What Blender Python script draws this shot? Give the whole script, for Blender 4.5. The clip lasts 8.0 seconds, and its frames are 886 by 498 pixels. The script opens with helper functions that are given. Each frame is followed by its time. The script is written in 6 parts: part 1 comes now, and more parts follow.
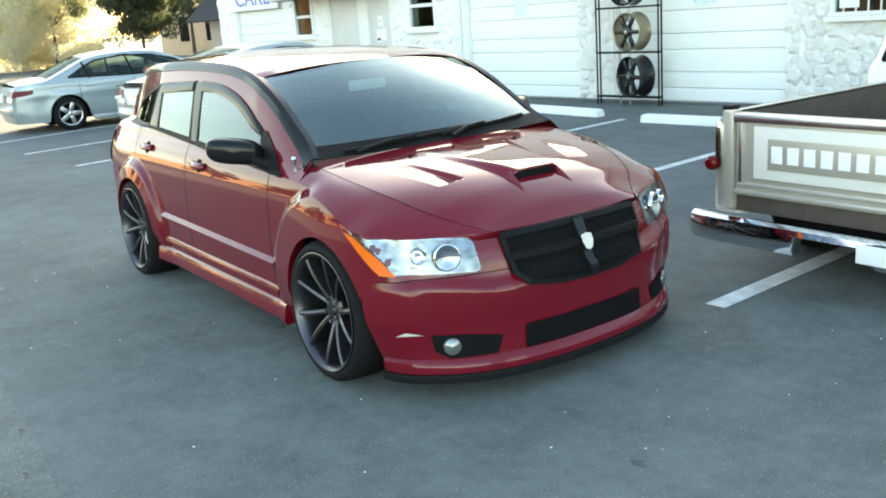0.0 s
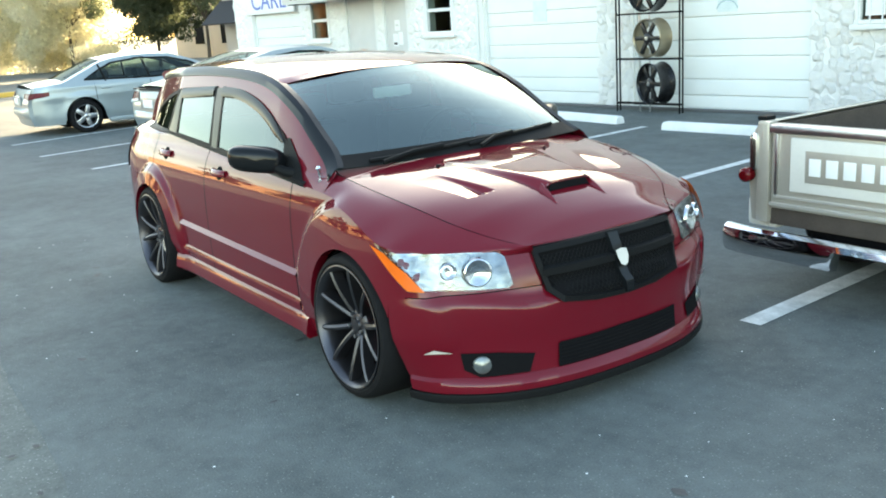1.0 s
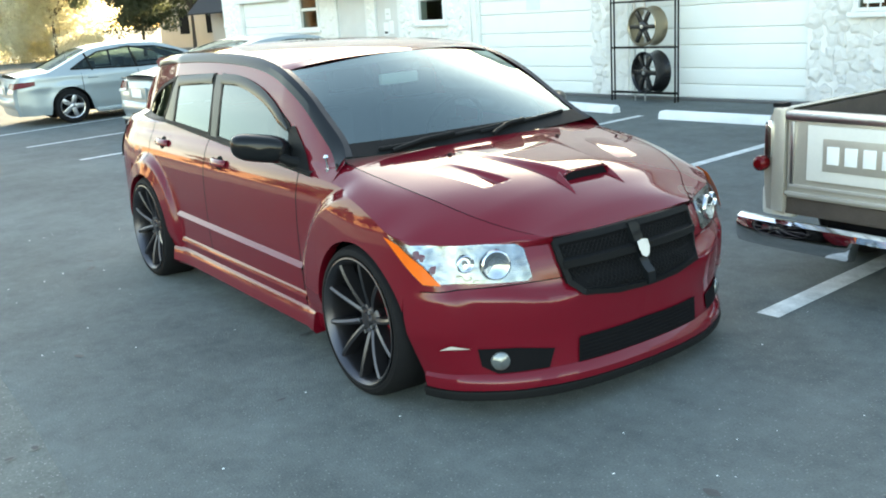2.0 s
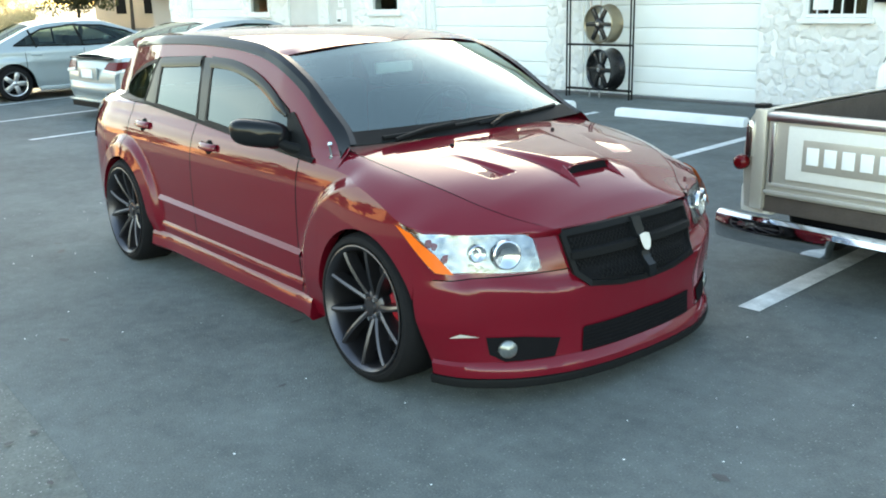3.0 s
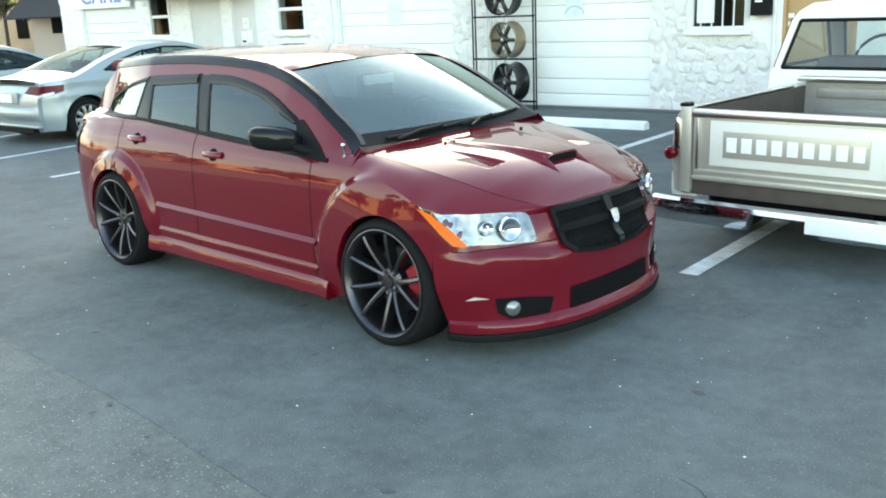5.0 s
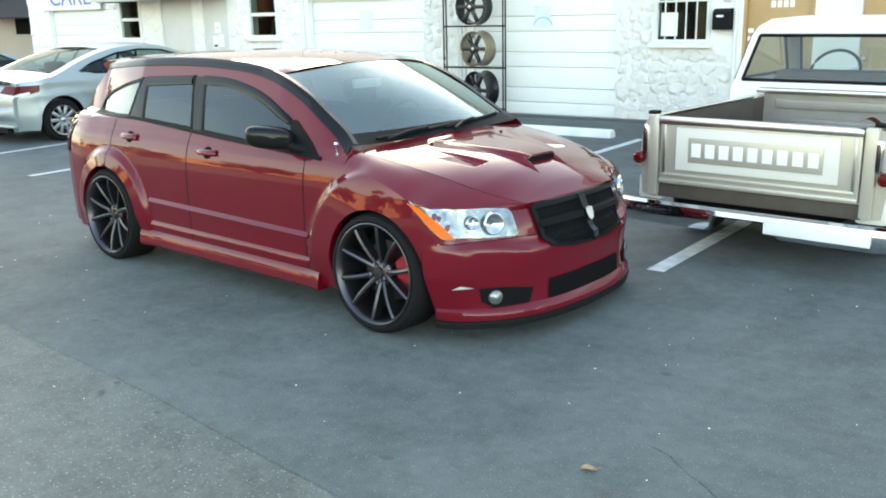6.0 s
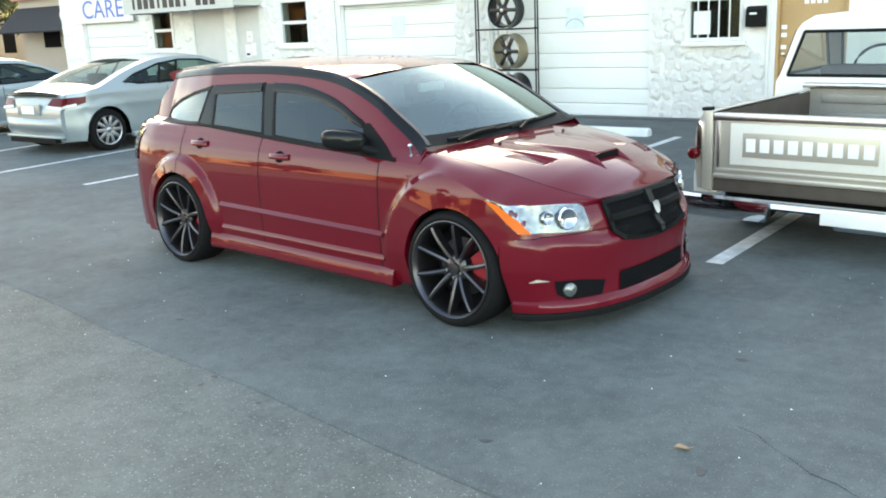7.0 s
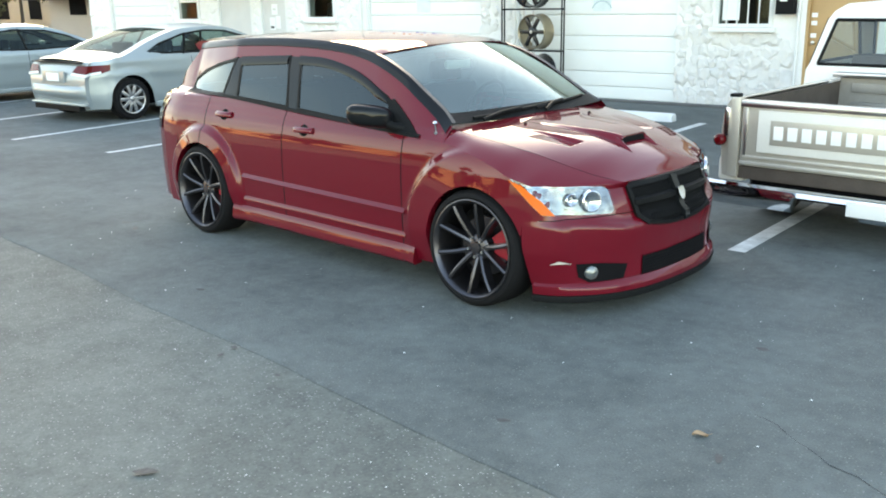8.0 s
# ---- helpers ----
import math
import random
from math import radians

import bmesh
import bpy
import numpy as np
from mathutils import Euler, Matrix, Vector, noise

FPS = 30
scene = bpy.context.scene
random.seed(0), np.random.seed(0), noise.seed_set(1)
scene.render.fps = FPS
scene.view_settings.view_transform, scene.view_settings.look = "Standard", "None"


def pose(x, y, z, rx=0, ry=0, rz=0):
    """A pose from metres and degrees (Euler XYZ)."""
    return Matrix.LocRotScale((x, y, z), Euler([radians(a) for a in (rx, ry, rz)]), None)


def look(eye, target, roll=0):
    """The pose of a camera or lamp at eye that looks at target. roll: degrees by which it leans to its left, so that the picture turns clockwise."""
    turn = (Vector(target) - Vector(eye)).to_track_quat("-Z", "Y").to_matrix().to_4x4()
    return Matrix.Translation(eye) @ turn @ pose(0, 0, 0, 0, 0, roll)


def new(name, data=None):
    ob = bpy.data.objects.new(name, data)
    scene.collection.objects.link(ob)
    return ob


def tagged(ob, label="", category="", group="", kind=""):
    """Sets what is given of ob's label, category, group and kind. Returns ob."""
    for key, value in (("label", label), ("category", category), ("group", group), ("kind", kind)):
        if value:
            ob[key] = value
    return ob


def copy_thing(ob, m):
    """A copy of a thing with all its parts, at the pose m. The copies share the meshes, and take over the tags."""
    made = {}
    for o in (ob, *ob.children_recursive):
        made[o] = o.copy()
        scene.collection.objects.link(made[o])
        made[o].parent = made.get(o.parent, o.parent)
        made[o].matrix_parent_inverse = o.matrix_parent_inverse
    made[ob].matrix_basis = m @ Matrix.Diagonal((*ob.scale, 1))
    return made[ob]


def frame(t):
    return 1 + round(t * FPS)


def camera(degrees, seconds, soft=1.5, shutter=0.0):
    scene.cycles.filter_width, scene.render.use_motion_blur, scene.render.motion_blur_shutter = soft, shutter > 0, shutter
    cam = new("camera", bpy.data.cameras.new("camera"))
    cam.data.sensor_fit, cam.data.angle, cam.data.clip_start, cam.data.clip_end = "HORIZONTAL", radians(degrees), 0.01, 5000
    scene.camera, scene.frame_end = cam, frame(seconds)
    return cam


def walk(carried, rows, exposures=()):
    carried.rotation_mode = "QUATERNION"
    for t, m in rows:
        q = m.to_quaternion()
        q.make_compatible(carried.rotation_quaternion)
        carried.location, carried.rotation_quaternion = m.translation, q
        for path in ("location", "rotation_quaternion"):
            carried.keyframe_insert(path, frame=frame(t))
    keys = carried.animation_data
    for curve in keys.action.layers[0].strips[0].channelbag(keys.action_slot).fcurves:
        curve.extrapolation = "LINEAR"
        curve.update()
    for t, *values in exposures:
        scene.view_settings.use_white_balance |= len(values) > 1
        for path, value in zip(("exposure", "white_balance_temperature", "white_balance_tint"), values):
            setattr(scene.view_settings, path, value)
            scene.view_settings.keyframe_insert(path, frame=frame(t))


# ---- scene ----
cam = camera(51.8, 8.0, soft=1.9)
PATH = [
    (0, (2.098, 1.099, 1.595), (0.600, 2.326, 1.094), -4.13),
    (0.5, (2.014, 1.083, 1.600), (0.515, 2.305, 1.089), -3.26),
    (1, (1.941, 1.131, 1.608), (0.426, 2.341, 1.117), -3.74),
    (1.2, (1.902, 1.130, 1.604), (0.394, 2.353, 1.125), -3.85),
    (2.3, (1.688, 1.122, 1.583), (0.209, 2.359, 1.052), -3.58),
    (2.5, (1.633, 1.043, 1.583), (0.187, 2.324, 1.067), -3.94),
    (3, (1.592, 0.876, 1.601), (0.200, 2.207, 1.064), -1.46),
    (3.5, (1.672, 0.673, 1.589), (0.320, 2.046, 1.054), -2.33),
    (4, (1.684, 0.427, 1.623), (0.321, 1.805, 1.128), -1.73),
    (4.5, (1.640, 0.186, 1.615), (0.333, 1.627, 1.147), -2.43),
    (4.7, (1.634, 0.089, 1.616), (0.372, 1.559, 1.120), -2.61),
    (5.8, (1.809, -0.269, 1.676), (0.649, 1.282, 1.174), -1.35),
    (6, (1.760, -0.355, 1.636), (0.609, 1.204, 1.143), -1.20),
    (6.5, (1.675, -0.549, 1.667), (0.506, 1.010, 1.214), -2.45),
    (7, (1.631, -0.687, 1.651), (0.446, 0.849, 1.167), -2.54),
    (7.5, (1.621, -0.696, 1.662), (0.412, 0.820, 1.171), -1.65),
    (8, (1.603, -0.698, 1.642), (0.395, 0.807, 1.116), -0.93),
]
walk(cam, [(t, look(eye, target, roll)) for t, eye, target, roll in PATH], exposures=[(0, 3.30, 7400, 4), (4.5, 3.36, 7450, 4), (7, 3.36, 7850, 10), (8, 3.36, 7850, 10)])

# ---- world and light ----
SUN_EL, SUN_AZ = 13.0, -40.0      # degrees; azimuth from north (+y) towards east (+x)
world = bpy.data.worlds.new("sky")
scene.world = world
world.use_nodes = True
wn = world.node_tree.nodes
sky = wn.new("ShaderNodeTexSky")
sky.sky_type, sky.sun_disc = "NISHITA", False
sky.sun_elevation, sky.sun_rotation = radians(SUN_EL), radians(SUN_AZ)
sky.air_density, sky.dust_density, sky.ozone_density = 1.0, 1.4, 1.0
wn["Background"].inputs["Strength"].default_value = 0.108
# thin high cloud over the clear sky
wl = world.node_tree.links
way, cloud, veil, mixer = wn.new("ShaderNodeTexCoord"), wn.new("ShaderNodeTexNoise"), wn.new("ShaderNodeMapRange"), wn.new("ShaderNodeMix")
mixer.data_type = "RGBA"
stretch = wn.new("ShaderNodeMapping")
stretch.inputs["Scale"].default_value = (1.0, 1.0, 2.6)
wl.new(way.outputs["Generated"], stretch.inputs["Vector"])
wl.new(stretch.outputs["Vector"], cloud.inputs["Vector"])
cloud.inputs["Scale"].default_value, cloud.inputs["Detail"].default_value = 2.2, 7
veil.inputs["From Min"].default_value, veil.inputs["From Max"].default_value = 0.47, 0.70
veil.inputs["To Min"].default_value, veil.inputs["To Max"].default_value = 0.0, 0.7
wl.new(cloud.outputs["Fac"], veil.inputs["Value"])
parts, high, thin_up = wn.new("ShaderNodeSeparateXYZ"), wn.new("ShaderNodeMapRange"), wn.new("ShaderNodeMath")
wl.new(way.outputs["Generated"], parts.inputs[0])
high.inputs["From Min"].default_value, high.inputs["From Max"].default_value = 0.20, 0.58
high.inputs["To Min"].default_value, high.inputs["To Max"].default_value = 1.0, 0.04
wl.new(parts.outputs["Z"], high.inputs["Value"])
thin_up.operation = "MULTIPLY"
wl.new(veil.outputs[0], thin_up.inputs[0])
wl.new(high.outputs[0], thin_up.inputs[1])
wl.new(thin_up.outputs[0], mixer.inputs["Factor"])
wl.new(sky.outputs["Color"], mixer.inputs["A"])
grey, glow, tone = wn.new("ShaderNodeRGBToBW"), wn.new("ShaderNodeMath"), wn.new("ShaderNodeMix")
glow.operation = "MULTIPLY_ADD"
glow.inputs[1].default_value, glow.inputs[2].default_value = 1.7, 0.05
wl.new(sky.outputs["Color"], grey.inputs[0])
wl.new(grey.outputs[0], glow.inputs[0])
tone.data_type, tone.blend_type = "RGBA", "MULTIPLY"
tone.inputs["Factor"].default_value = 1.0
tone.inputs["B"].default_value = (0.94, 1.02, 1.0, 1)
wl.new(glow.outputs[0], tone.inputs["A"])
wl.new(tone.outputs["Result"], mixer.inputs["B"])
wl.new(mixer.outputs["Result"], wn["Background"].inputs["Color"])
sun = new("sun", bpy.data.lights.new("sun", "SUN"))
sun.data.energy, sun.data.angle, sun.data.color = 5.0, radians(0.5), (1.0, 0.80, 0.55)
sd = Vector((math.sin(radians(SUN_AZ)) * math.cos(radians(SUN_EL)), math.cos(radians(SUN_AZ)) * math.cos(radians(SUN_EL)), math.sin(radians(SUN_EL))))
sun.matrix_world = look(sd * 60, (0, 0, 0))

# ---- materials ----
def material(name, color, rough=0.6, metal=0.0, vary=0.0, scale=6.0, bump=0.0, bump_scale=60.0, coat=0.0, second=None, spec=0.5, coat_ior=1.5):
    """A principled surface: colour mottled at two scales towards `second`, fine relief."""
    m = bpy.data.materials.new(name)
    m.use_nodes = True
    nt = m.node_tree
    b = nt.nodes["Principled BSDF"]
    b.inputs["Base Color"].default_value = (*color, 1)
    b.inputs["Roughness"].default_value = rough
    b.inputs["Metallic"].default_value = metal
    b.inputs["Specular IOR Level"].default_value = spec
    b.inputs["Coat Weight"].default_value = coat
    b.inputs["Coat Roughness"].default_value, b.inputs["Coat IOR"].default_value = 0.015, coat_ior
    if vary or bump:
        co = nt.nodes.new("ShaderNodeTexCoord")
        big = nt.nodes.new("ShaderNodeTexNoise")
        big.inputs["Scale"].default_value, big.inputs["Detail"].default_value = scale, 6
        small = nt.nodes.new("ShaderNodeTexNoise")
        small.inputs["Scale"].default_value, small.inputs["Detail"].default_value = bump_scale, 4
        for n in (big, small):
            nt.links.new(co.outputs["Object"], n.inputs["Vector"])
        if vary:
            mix = nt.nodes.new("ShaderNodeMix")
            mix.data_type = "RGBA"
            mix.inputs["A"].default_value = (*color, 1)
            mix.inputs["B"].default_value = (*(second or [c * 0.6 for c in color]), 1)
            add = nt.nodes.new("ShaderNodeMath")
            add.operation = "MULTIPLY_ADD"
            nt.links.new(small.outputs["Fac"], add.inputs[0])
            add.inputs[1].default_value = 0.5
            nt.links.new(big.outputs["Fac"], add.inputs[2])
            ramp = nt.nodes.new("ShaderNodeMapRange")
            ramp.inputs["From Min"].default_value, ramp.inputs["From Max"].default_value = 0.5, 1.05
            ramp.inputs["To Max"].default_value = vary
            nt.links.new(add.outputs[0], ramp.inputs["Value"])
            nt.links.new(ramp.outputs[0], mix.inputs["Factor"])
            nt.links.new(mix.outputs["Result"], b.inputs["Base Color"])
        if bump:
            bp = nt.nodes.new("ShaderNodeBump")
            bp.inputs["Strength"].default_value, bp.inputs["Distance"].default_value = bump, 0.01
            nt.links.new(small.outputs["Fac"], bp.inputs["Height"])
            nt.links.new(bp.outputs["Normal"], b.inputs["Normal"])
    return m


def asphalt(name, tone, dark, speck, coarse):
    """Worn asphalt: large patches, mid mottling, fine aggregate and pale stone chips."""
    m = material(name, tone, 0.85)
    nt = m.node_tree
    b = nt.nodes["Principled BSDF"]
    b.inputs["Specular IOR Level"].default_value = 0.35
    co = nt.nodes.new("ShaderNodeTexCoord")
    total = None
    for scale, detail, weight in ((0.45, 5, 0.9), (3.2, 5, 0.6), (14.0, 4, 0.45), (coarse, 3, 0.6)):
        n = nt.nodes.new("ShaderNodeTexNoise")
        n.inputs["Scale"].default_value, n.inputs["Detail"].default_value = scale, detail
        nt.links.new(co.outputs["Object"], n.inputs["Vector"])
        a = nt.nodes.new("ShaderNodeMath")
        a.operation = "MULTIPLY_ADD"
        a.inputs[1].default_value = weight
        nt.links.new(n.outputs["Fac"], a.inputs[0])
        if total:
            nt.links.new(total.outputs[0], a.inputs[2])
        else:
            a.inputs[2].default_value = 0.0
        total, fine = a, n
    ramp = nt.nodes.new("ShaderNodeMapRange")
    ramp.inputs["From Min"].default_value, ramp.inputs["From Max"].default_value = 0.98, 1.57
    nt.links.new(total.outputs[0], ramp.inputs["Value"])
    mix = nt.nodes.new("ShaderNodeMix")
    mix.data_type = "RGBA"
    mix.inputs["A"].default_value, mix.inputs["B"].default_value = (*dark, 1), (*tone, 1)
    nt.links.new(ramp.outputs[0], mix.inputs["Factor"])
    chips = nt.nodes.new("ShaderNodeTexVoronoi")
    chips.inputs["Scale"].default_value = 75
    nt.links.new(co.outputs["Object"], chips.inputs["Vector"])
    cut = nt.nodes.new("ShaderNodeMapRange")
    cut.inputs["From Min"].default_value, cut.inputs["From Max"].default_value = 0.34, 0.16
    cut.inputs["To Max"].default_value = speck
    nt.links.new(chips.outputs["Distance"], cut.inputs["Value"])
    pick = nt.nodes.new("ShaderNodeMath")
    pick.operation = "MULTIPLY"
    tint = nt.nodes.new("ShaderNodeSeparateColor")
    keep = nt.nodes.new("ShaderNodeMapRange")
    keep.inputs["From Min"].default_value, keep.inputs["From Max"].default_value = 0.62, 0.95
    nt.links.new(chips.outputs["Color"], tint.inputs[0])
    nt.links.new(tint.outputs[0], keep.inputs["Value"])
    nt.links.new(keep.outputs[0], pick.inputs[0])
    nt.links.new(cut.outputs[0], pick.inputs[1])
    pale = nt.nodes.new("ShaderNodeMix")
    pale.data_type = "RGBA"
    pale.inputs["B"].default_value = (0.46, 0.47, 0.45, 1)
    nt.links.new(mix.outputs["Result"], pale.inputs["A"])
    nt.links.new(pick.outputs[0], pale.inputs["Factor"])
    nt.links.new(pale.outputs["Result"], b.inputs["Base Color"])
    bp = nt.nodes.new("ShaderNodeBump")
    bp.inputs["Strength"].default_value, bp.inputs["Distance"].default_value = 0.6, 0.008
    nt.links.new(fine.outputs["Fac"], bp.inputs["Height"])
    nt.links.new(bp.outputs["Normal"], b.inputs["Normal"])
    return m


ASPHALT = asphalt("asphalt", (0.130, 0.149, 0.147), (0.058, 0.068, 0.068), 0.28, 110)
OLD_ASPHALT = asphalt("old_asphalt", (0.158, 0.174, 0.158), (0.068, 0.077, 0.071), 0.7, 70)
STRIPE = material("stripe_paint", (0.68, 0.70, 0.69), 0.85, vary=0.95, scale=9, bump=0.3, second=(0.32, 0.34, 0.34))
CONCRETE = material("painted_concrete", (0.82, 0.84, 0.83), 0.8, vary=0.5, scale=4, bump=0.4, second=(0.5, 0.52, 0.5))
STUCCO = material("white_stone_render", (0.80, 0.785, 0.75), 0.85, vary=0.3, scale=3, bump=1.0, bump_scale=24, second=(0.58, 0.585, 0.555))
DOORWHITE = material("garage_paint", (0.765, 0.775, 0.745), 0.6, vary=0.3, scale=2, bump=0.1, second=(0.60, 0.645, 0.615))
TRIMWHITE = material("white_trim", (0.75, 0.76, 0.74), 0.5, vary=0.25, scale=5)
GREYDOOR = material("grey_door", (0.62, 0.62, 0.60), 0.6, vary=0.25, scale=3)
TANDOOR = material("tan_door", (0.46, 0.29, 0.13), 0.5, vary=0.4, scale=3, second=(0.26, 0.15, 0.06))
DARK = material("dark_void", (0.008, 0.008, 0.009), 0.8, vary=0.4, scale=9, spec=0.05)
RED = material("candy_red_paint", (0.118, 0.0030, 0.0100), 0.5, metal=0.0, vary=0.3, scale=300, coat=1.0, bump_scale=700, second=(0.154, 0.0042, 0.0138), spec=0.04, coat_ior=1.43)
BLACKGLOSS = material("black_gloss", (0.008, 0.009, 0.010), 0.3, coat=0.45, spec=0.02)
BLACK = material("black_plastic", (0.010, 0.0105, 0.011), 0.45, vary=0.3, scale=30, bump=0.15, bump_scale=400, second=(0.014, 0.014, 0.014), spec=0.05)
RUBBER = material("tyre_rubber", (0.009, 0.009, 0.010), 0.75, vary=0.4, scale=20, bump=0.3, bump_scale=160, second=(0.015, 0.015, 0.015), spec=0.1)
GUN = material("gunmetal_wheel", (0.085, 0.082, 0.09), 0.33, metal=0.9, vary=0.2, scale=20)
CHROME = material("chrome", (0.75, 0.76, 0.78), 0.07, metal=1.0, vary=0.2, scale=12)
STEEL = material("bright_steel", (0.55, 0.55, 0.56), 0.3, metal=1.0, vary=0.3, scale=15)
AMBER = material("amber_lens", (0.78, 0.125, 0.001), 0.35, coat=0.08, vary=0.3, scale=40, spec=0.2)
REDLENS = material("red_lens", (0.10, 0.003, 0.005), 0.2, coat=0.15, spec=0.15)
SILVER = material("silver_paint", (0.32, 0.37, 0.385), 0.36, metal=0.5, vary=0.1, scale=200, coat=0.5)
TRIMSTEEL = material("worn_trim", (0.66, 0.63, 0.57), 0.35, metal=0.5, vary=0.3, scale=15)
CREAM = material("cream_paint", (0.72, 0.70, 0.645), 0.4, coat=0.3, vary=0.25, scale=4)
TAUPE = material("pewter_paint", (0.50, 0.465, 0.40), 0.36, metal=0.4, coat=0.5, vary=0.4, scale=5, second=(0.37, 0.335, 0.28))
BARE = material("worn_bed_metal", (0.34, 0.32, 0.29), 0.45, metal=0.3, vary=0.5, scale=6, second=(0.2, 0.18, 0.16))
BEDRUST = material("bed_liner", (0.055, 0.042, 0.034), 0.7, vary=0.6, scale=9, bump=0.3, bump_scale=90, second=(0.10, 0.08, 0.065))
CALIPER = material("red_caliper", (0.30, 0.008, 0.016), 0.3, coat=0.6)
WHITE = material("sign_white", (0.82, 0.83, 0.82), 0.5, vary=0.15, scale=3)
BLUE = material("sign_blue", (0.10, 0.16, 0.50), 0.5, vary=0.5, scale=9, second=(0.2, 0.28, 0.6))
ORANGE = material("sign_orange", (0.62, 0.20, 0.06), 0.5, vary=0.4, scale=9)
INK = material("dark_lettering", (0.03, 0.03, 0.035), 0.5)
GREYBOARD = material("awning_canvas", (0.58, 0.58, 0.55), 0.7, vary=0.35, scale=2.5, second=(0.38, 0.38, 0.36))
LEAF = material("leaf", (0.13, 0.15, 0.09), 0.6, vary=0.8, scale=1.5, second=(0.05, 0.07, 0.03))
# the sun's glare through the crowns is put into this very pale leaf colour
LEAFSUN = material("leaf_sun_painted", (0.80, 0.77, 0.60), 0.6, vary=0.8, scale=1.2, second=(0.60, 0.58, 0.42))
for leafy in (LEAF, LEAFSUN):
    nt = leafy.node_tree
    base, out = nt.nodes["Principled BSDF"], nt.nodes["Material Output"]
    thin, half = nt.nodes.new("ShaderNodeBsdfTranslucent"), nt.nodes.new("ShaderNodeMixShader")
    source = base.inputs["Base Color"].links[0].from_socket
    nt.links.new(source, thin.inputs["Color"])
    half.inputs[0].default_value = 0.65
    nt.links.new(base.outputs[0], half.inputs[1])
    nt.links.new(thin.outputs[0], half.inputs[2])
    nt.links.new(half.outputs[0], out.inputs["Surface"])
BARK = material("bark", (0.07, 0.056, 0.043), 0.9, vary=0.6, scale=8, bump=0.8, bump_scale=30)
FARWALL = material("beige_wall", (0.46, 0.41, 0.35), 0.8, vary=0.3, scale=0.8)
PINKWALL = material("pink_wall", (0.50, 0.24, 0.20), 0.8, vary=0.3, scale=0.8)


def glass(name, tint, f0, sheen=(1, 1, 1), edge=1.0):
    """A thin pane: tinted see-through mixed with a sharp reflection."""
    m = bpy.data.materials.new(name)
    m.use_nodes = True
    nt = m.node_tree
    nt.nodes.clear()
    out, mix = nt.nodes.new("ShaderNodeOutputMaterial"), nt.nodes.new("ShaderNodeMixShader")
    tr, gl, lw = nt.nodes.new("ShaderNodeBsdfTransparent"), nt.nodes.new("ShaderNodeBsdfGlossy"), nt.nodes.new("ShaderNodeLayerWeight")
    pw, ad = nt.nodes.new("ShaderNodeMath"), nt.nodes.new("ShaderNodeMath")
    tr.inputs["Color"].default_value = (*tint, 1)
    gl.inputs["Roughness"].default_value = 0.015
    gl.inputs["Color"].default_value = (*sheen, 1)
    lw.inputs["Blend"].default_value = 0.5
    pw.operation, ad.operation = "POWER", "MULTIPLY_ADD"
    pw.inputs[1].default_value = 4.0
    ad.inputs[1].default_value, ad.inputs[2].default_value = edge - f0, f0
    nt.links.new(lw.outputs["Facing"], pw.inputs[0])
    nt.links.new(pw.outputs[0], ad.inputs[0])
    nt.links.new(ad.outputs[0], mix.inputs[0])
    nt.links.new(tr.outputs[0], mix.inputs[1])
    nt.links.new(gl.outputs[0], mix.inputs[2])
    nt.links.new(mix.outputs[0], out.inputs["Surface"])
    return m


GLASS = glass("window_glass", (0.72, 0.78, 0.76), 0.06)
PANE = glass("old_window_glass", (0.62, 0.68, 0.66), 0.010, edge=0.12)
CARGLASS = glass("car_glass", (0.40, 0.50, 0.48), 0.03, (0.8, 0.95, 1.0), edge=0.10)
TINT = glass("tinted_glass", (0.08, 0.10, 0.11), 0.052, (0.82, 0.94, 1.0))
SHIELD = glass("windshield_glass", (0.36, 0.44, 0.43), 0.12, (0.82, 1.0, 0.99))
LENS = glass("lamp_lens", (0.80, 0.83, 0.84), 0.03, edge=0.18)

# ---- helpers ----
def smooth(ob, angle=0.7):
    for p in ob.data.polygons:
        p.use_smooth = True
    ob.data.set_sharp_from_angle(angle=angle)


def mesh_of(name, bm, mat, flat=False):
    me = bpy.data.meshes.new(name)
    bm.to_mesh(me)
    bm.free()
    me.materials.append(mat)
    if not flat:
        for p in me.polygons:
            p.use_smooth = True
        me.set_sharp_from_angle(angle=0.6)
    return me


def part(name, bm, mat, parent, label="", flat=False):
    ob = new(name, mesh_of(name, bm, mat, flat))
    ob.parent = parent
    return tagged(ob, label)


def thing(name, m, label, category, group="", kind=""):
    ob = new(name)
    ob.matrix_world = m
    ob.empty_display_size = 0.2
    return tagged(ob, label, category, group, kind)


def solid(name, bm, mat, m, label, category, group="", kind="", flat=False):
    ob = new(name, mesh_of(name, bm, mat, flat))
    ob.matrix_world = m
    return tagged(ob, label, category, group, kind)


def box(bm, x0, x1, y0, y1, z0, z1, bevel=0.0, m=None):
    g = bmesh.ops.create_cube(bm, size=1.0)["verts"]
    for v in g:
        v.co = Vector(((x0 + x1) / 2 + v.co.x * (x1 - x0), (y0 + y1) / 2 + v.co.y * (y1 - y0), (z0 + z1) / 2 + v.co.z * (z1 - z0)))
    if bevel:
        es = {e for v in g for e in v.link_edges}
        r = bmesh.ops.bevel(bm, geom=list(es), offset=bevel, segments=2, affect="EDGES", profile=0.6)
        g = list({v for f in r["faces"] for v in f.verts} | {v for v in g if v.is_valid})
    if m is not None:
        bmesh.ops.transform(bm, matrix=m, verts=[v for v in g if v.is_valid])
    return bm


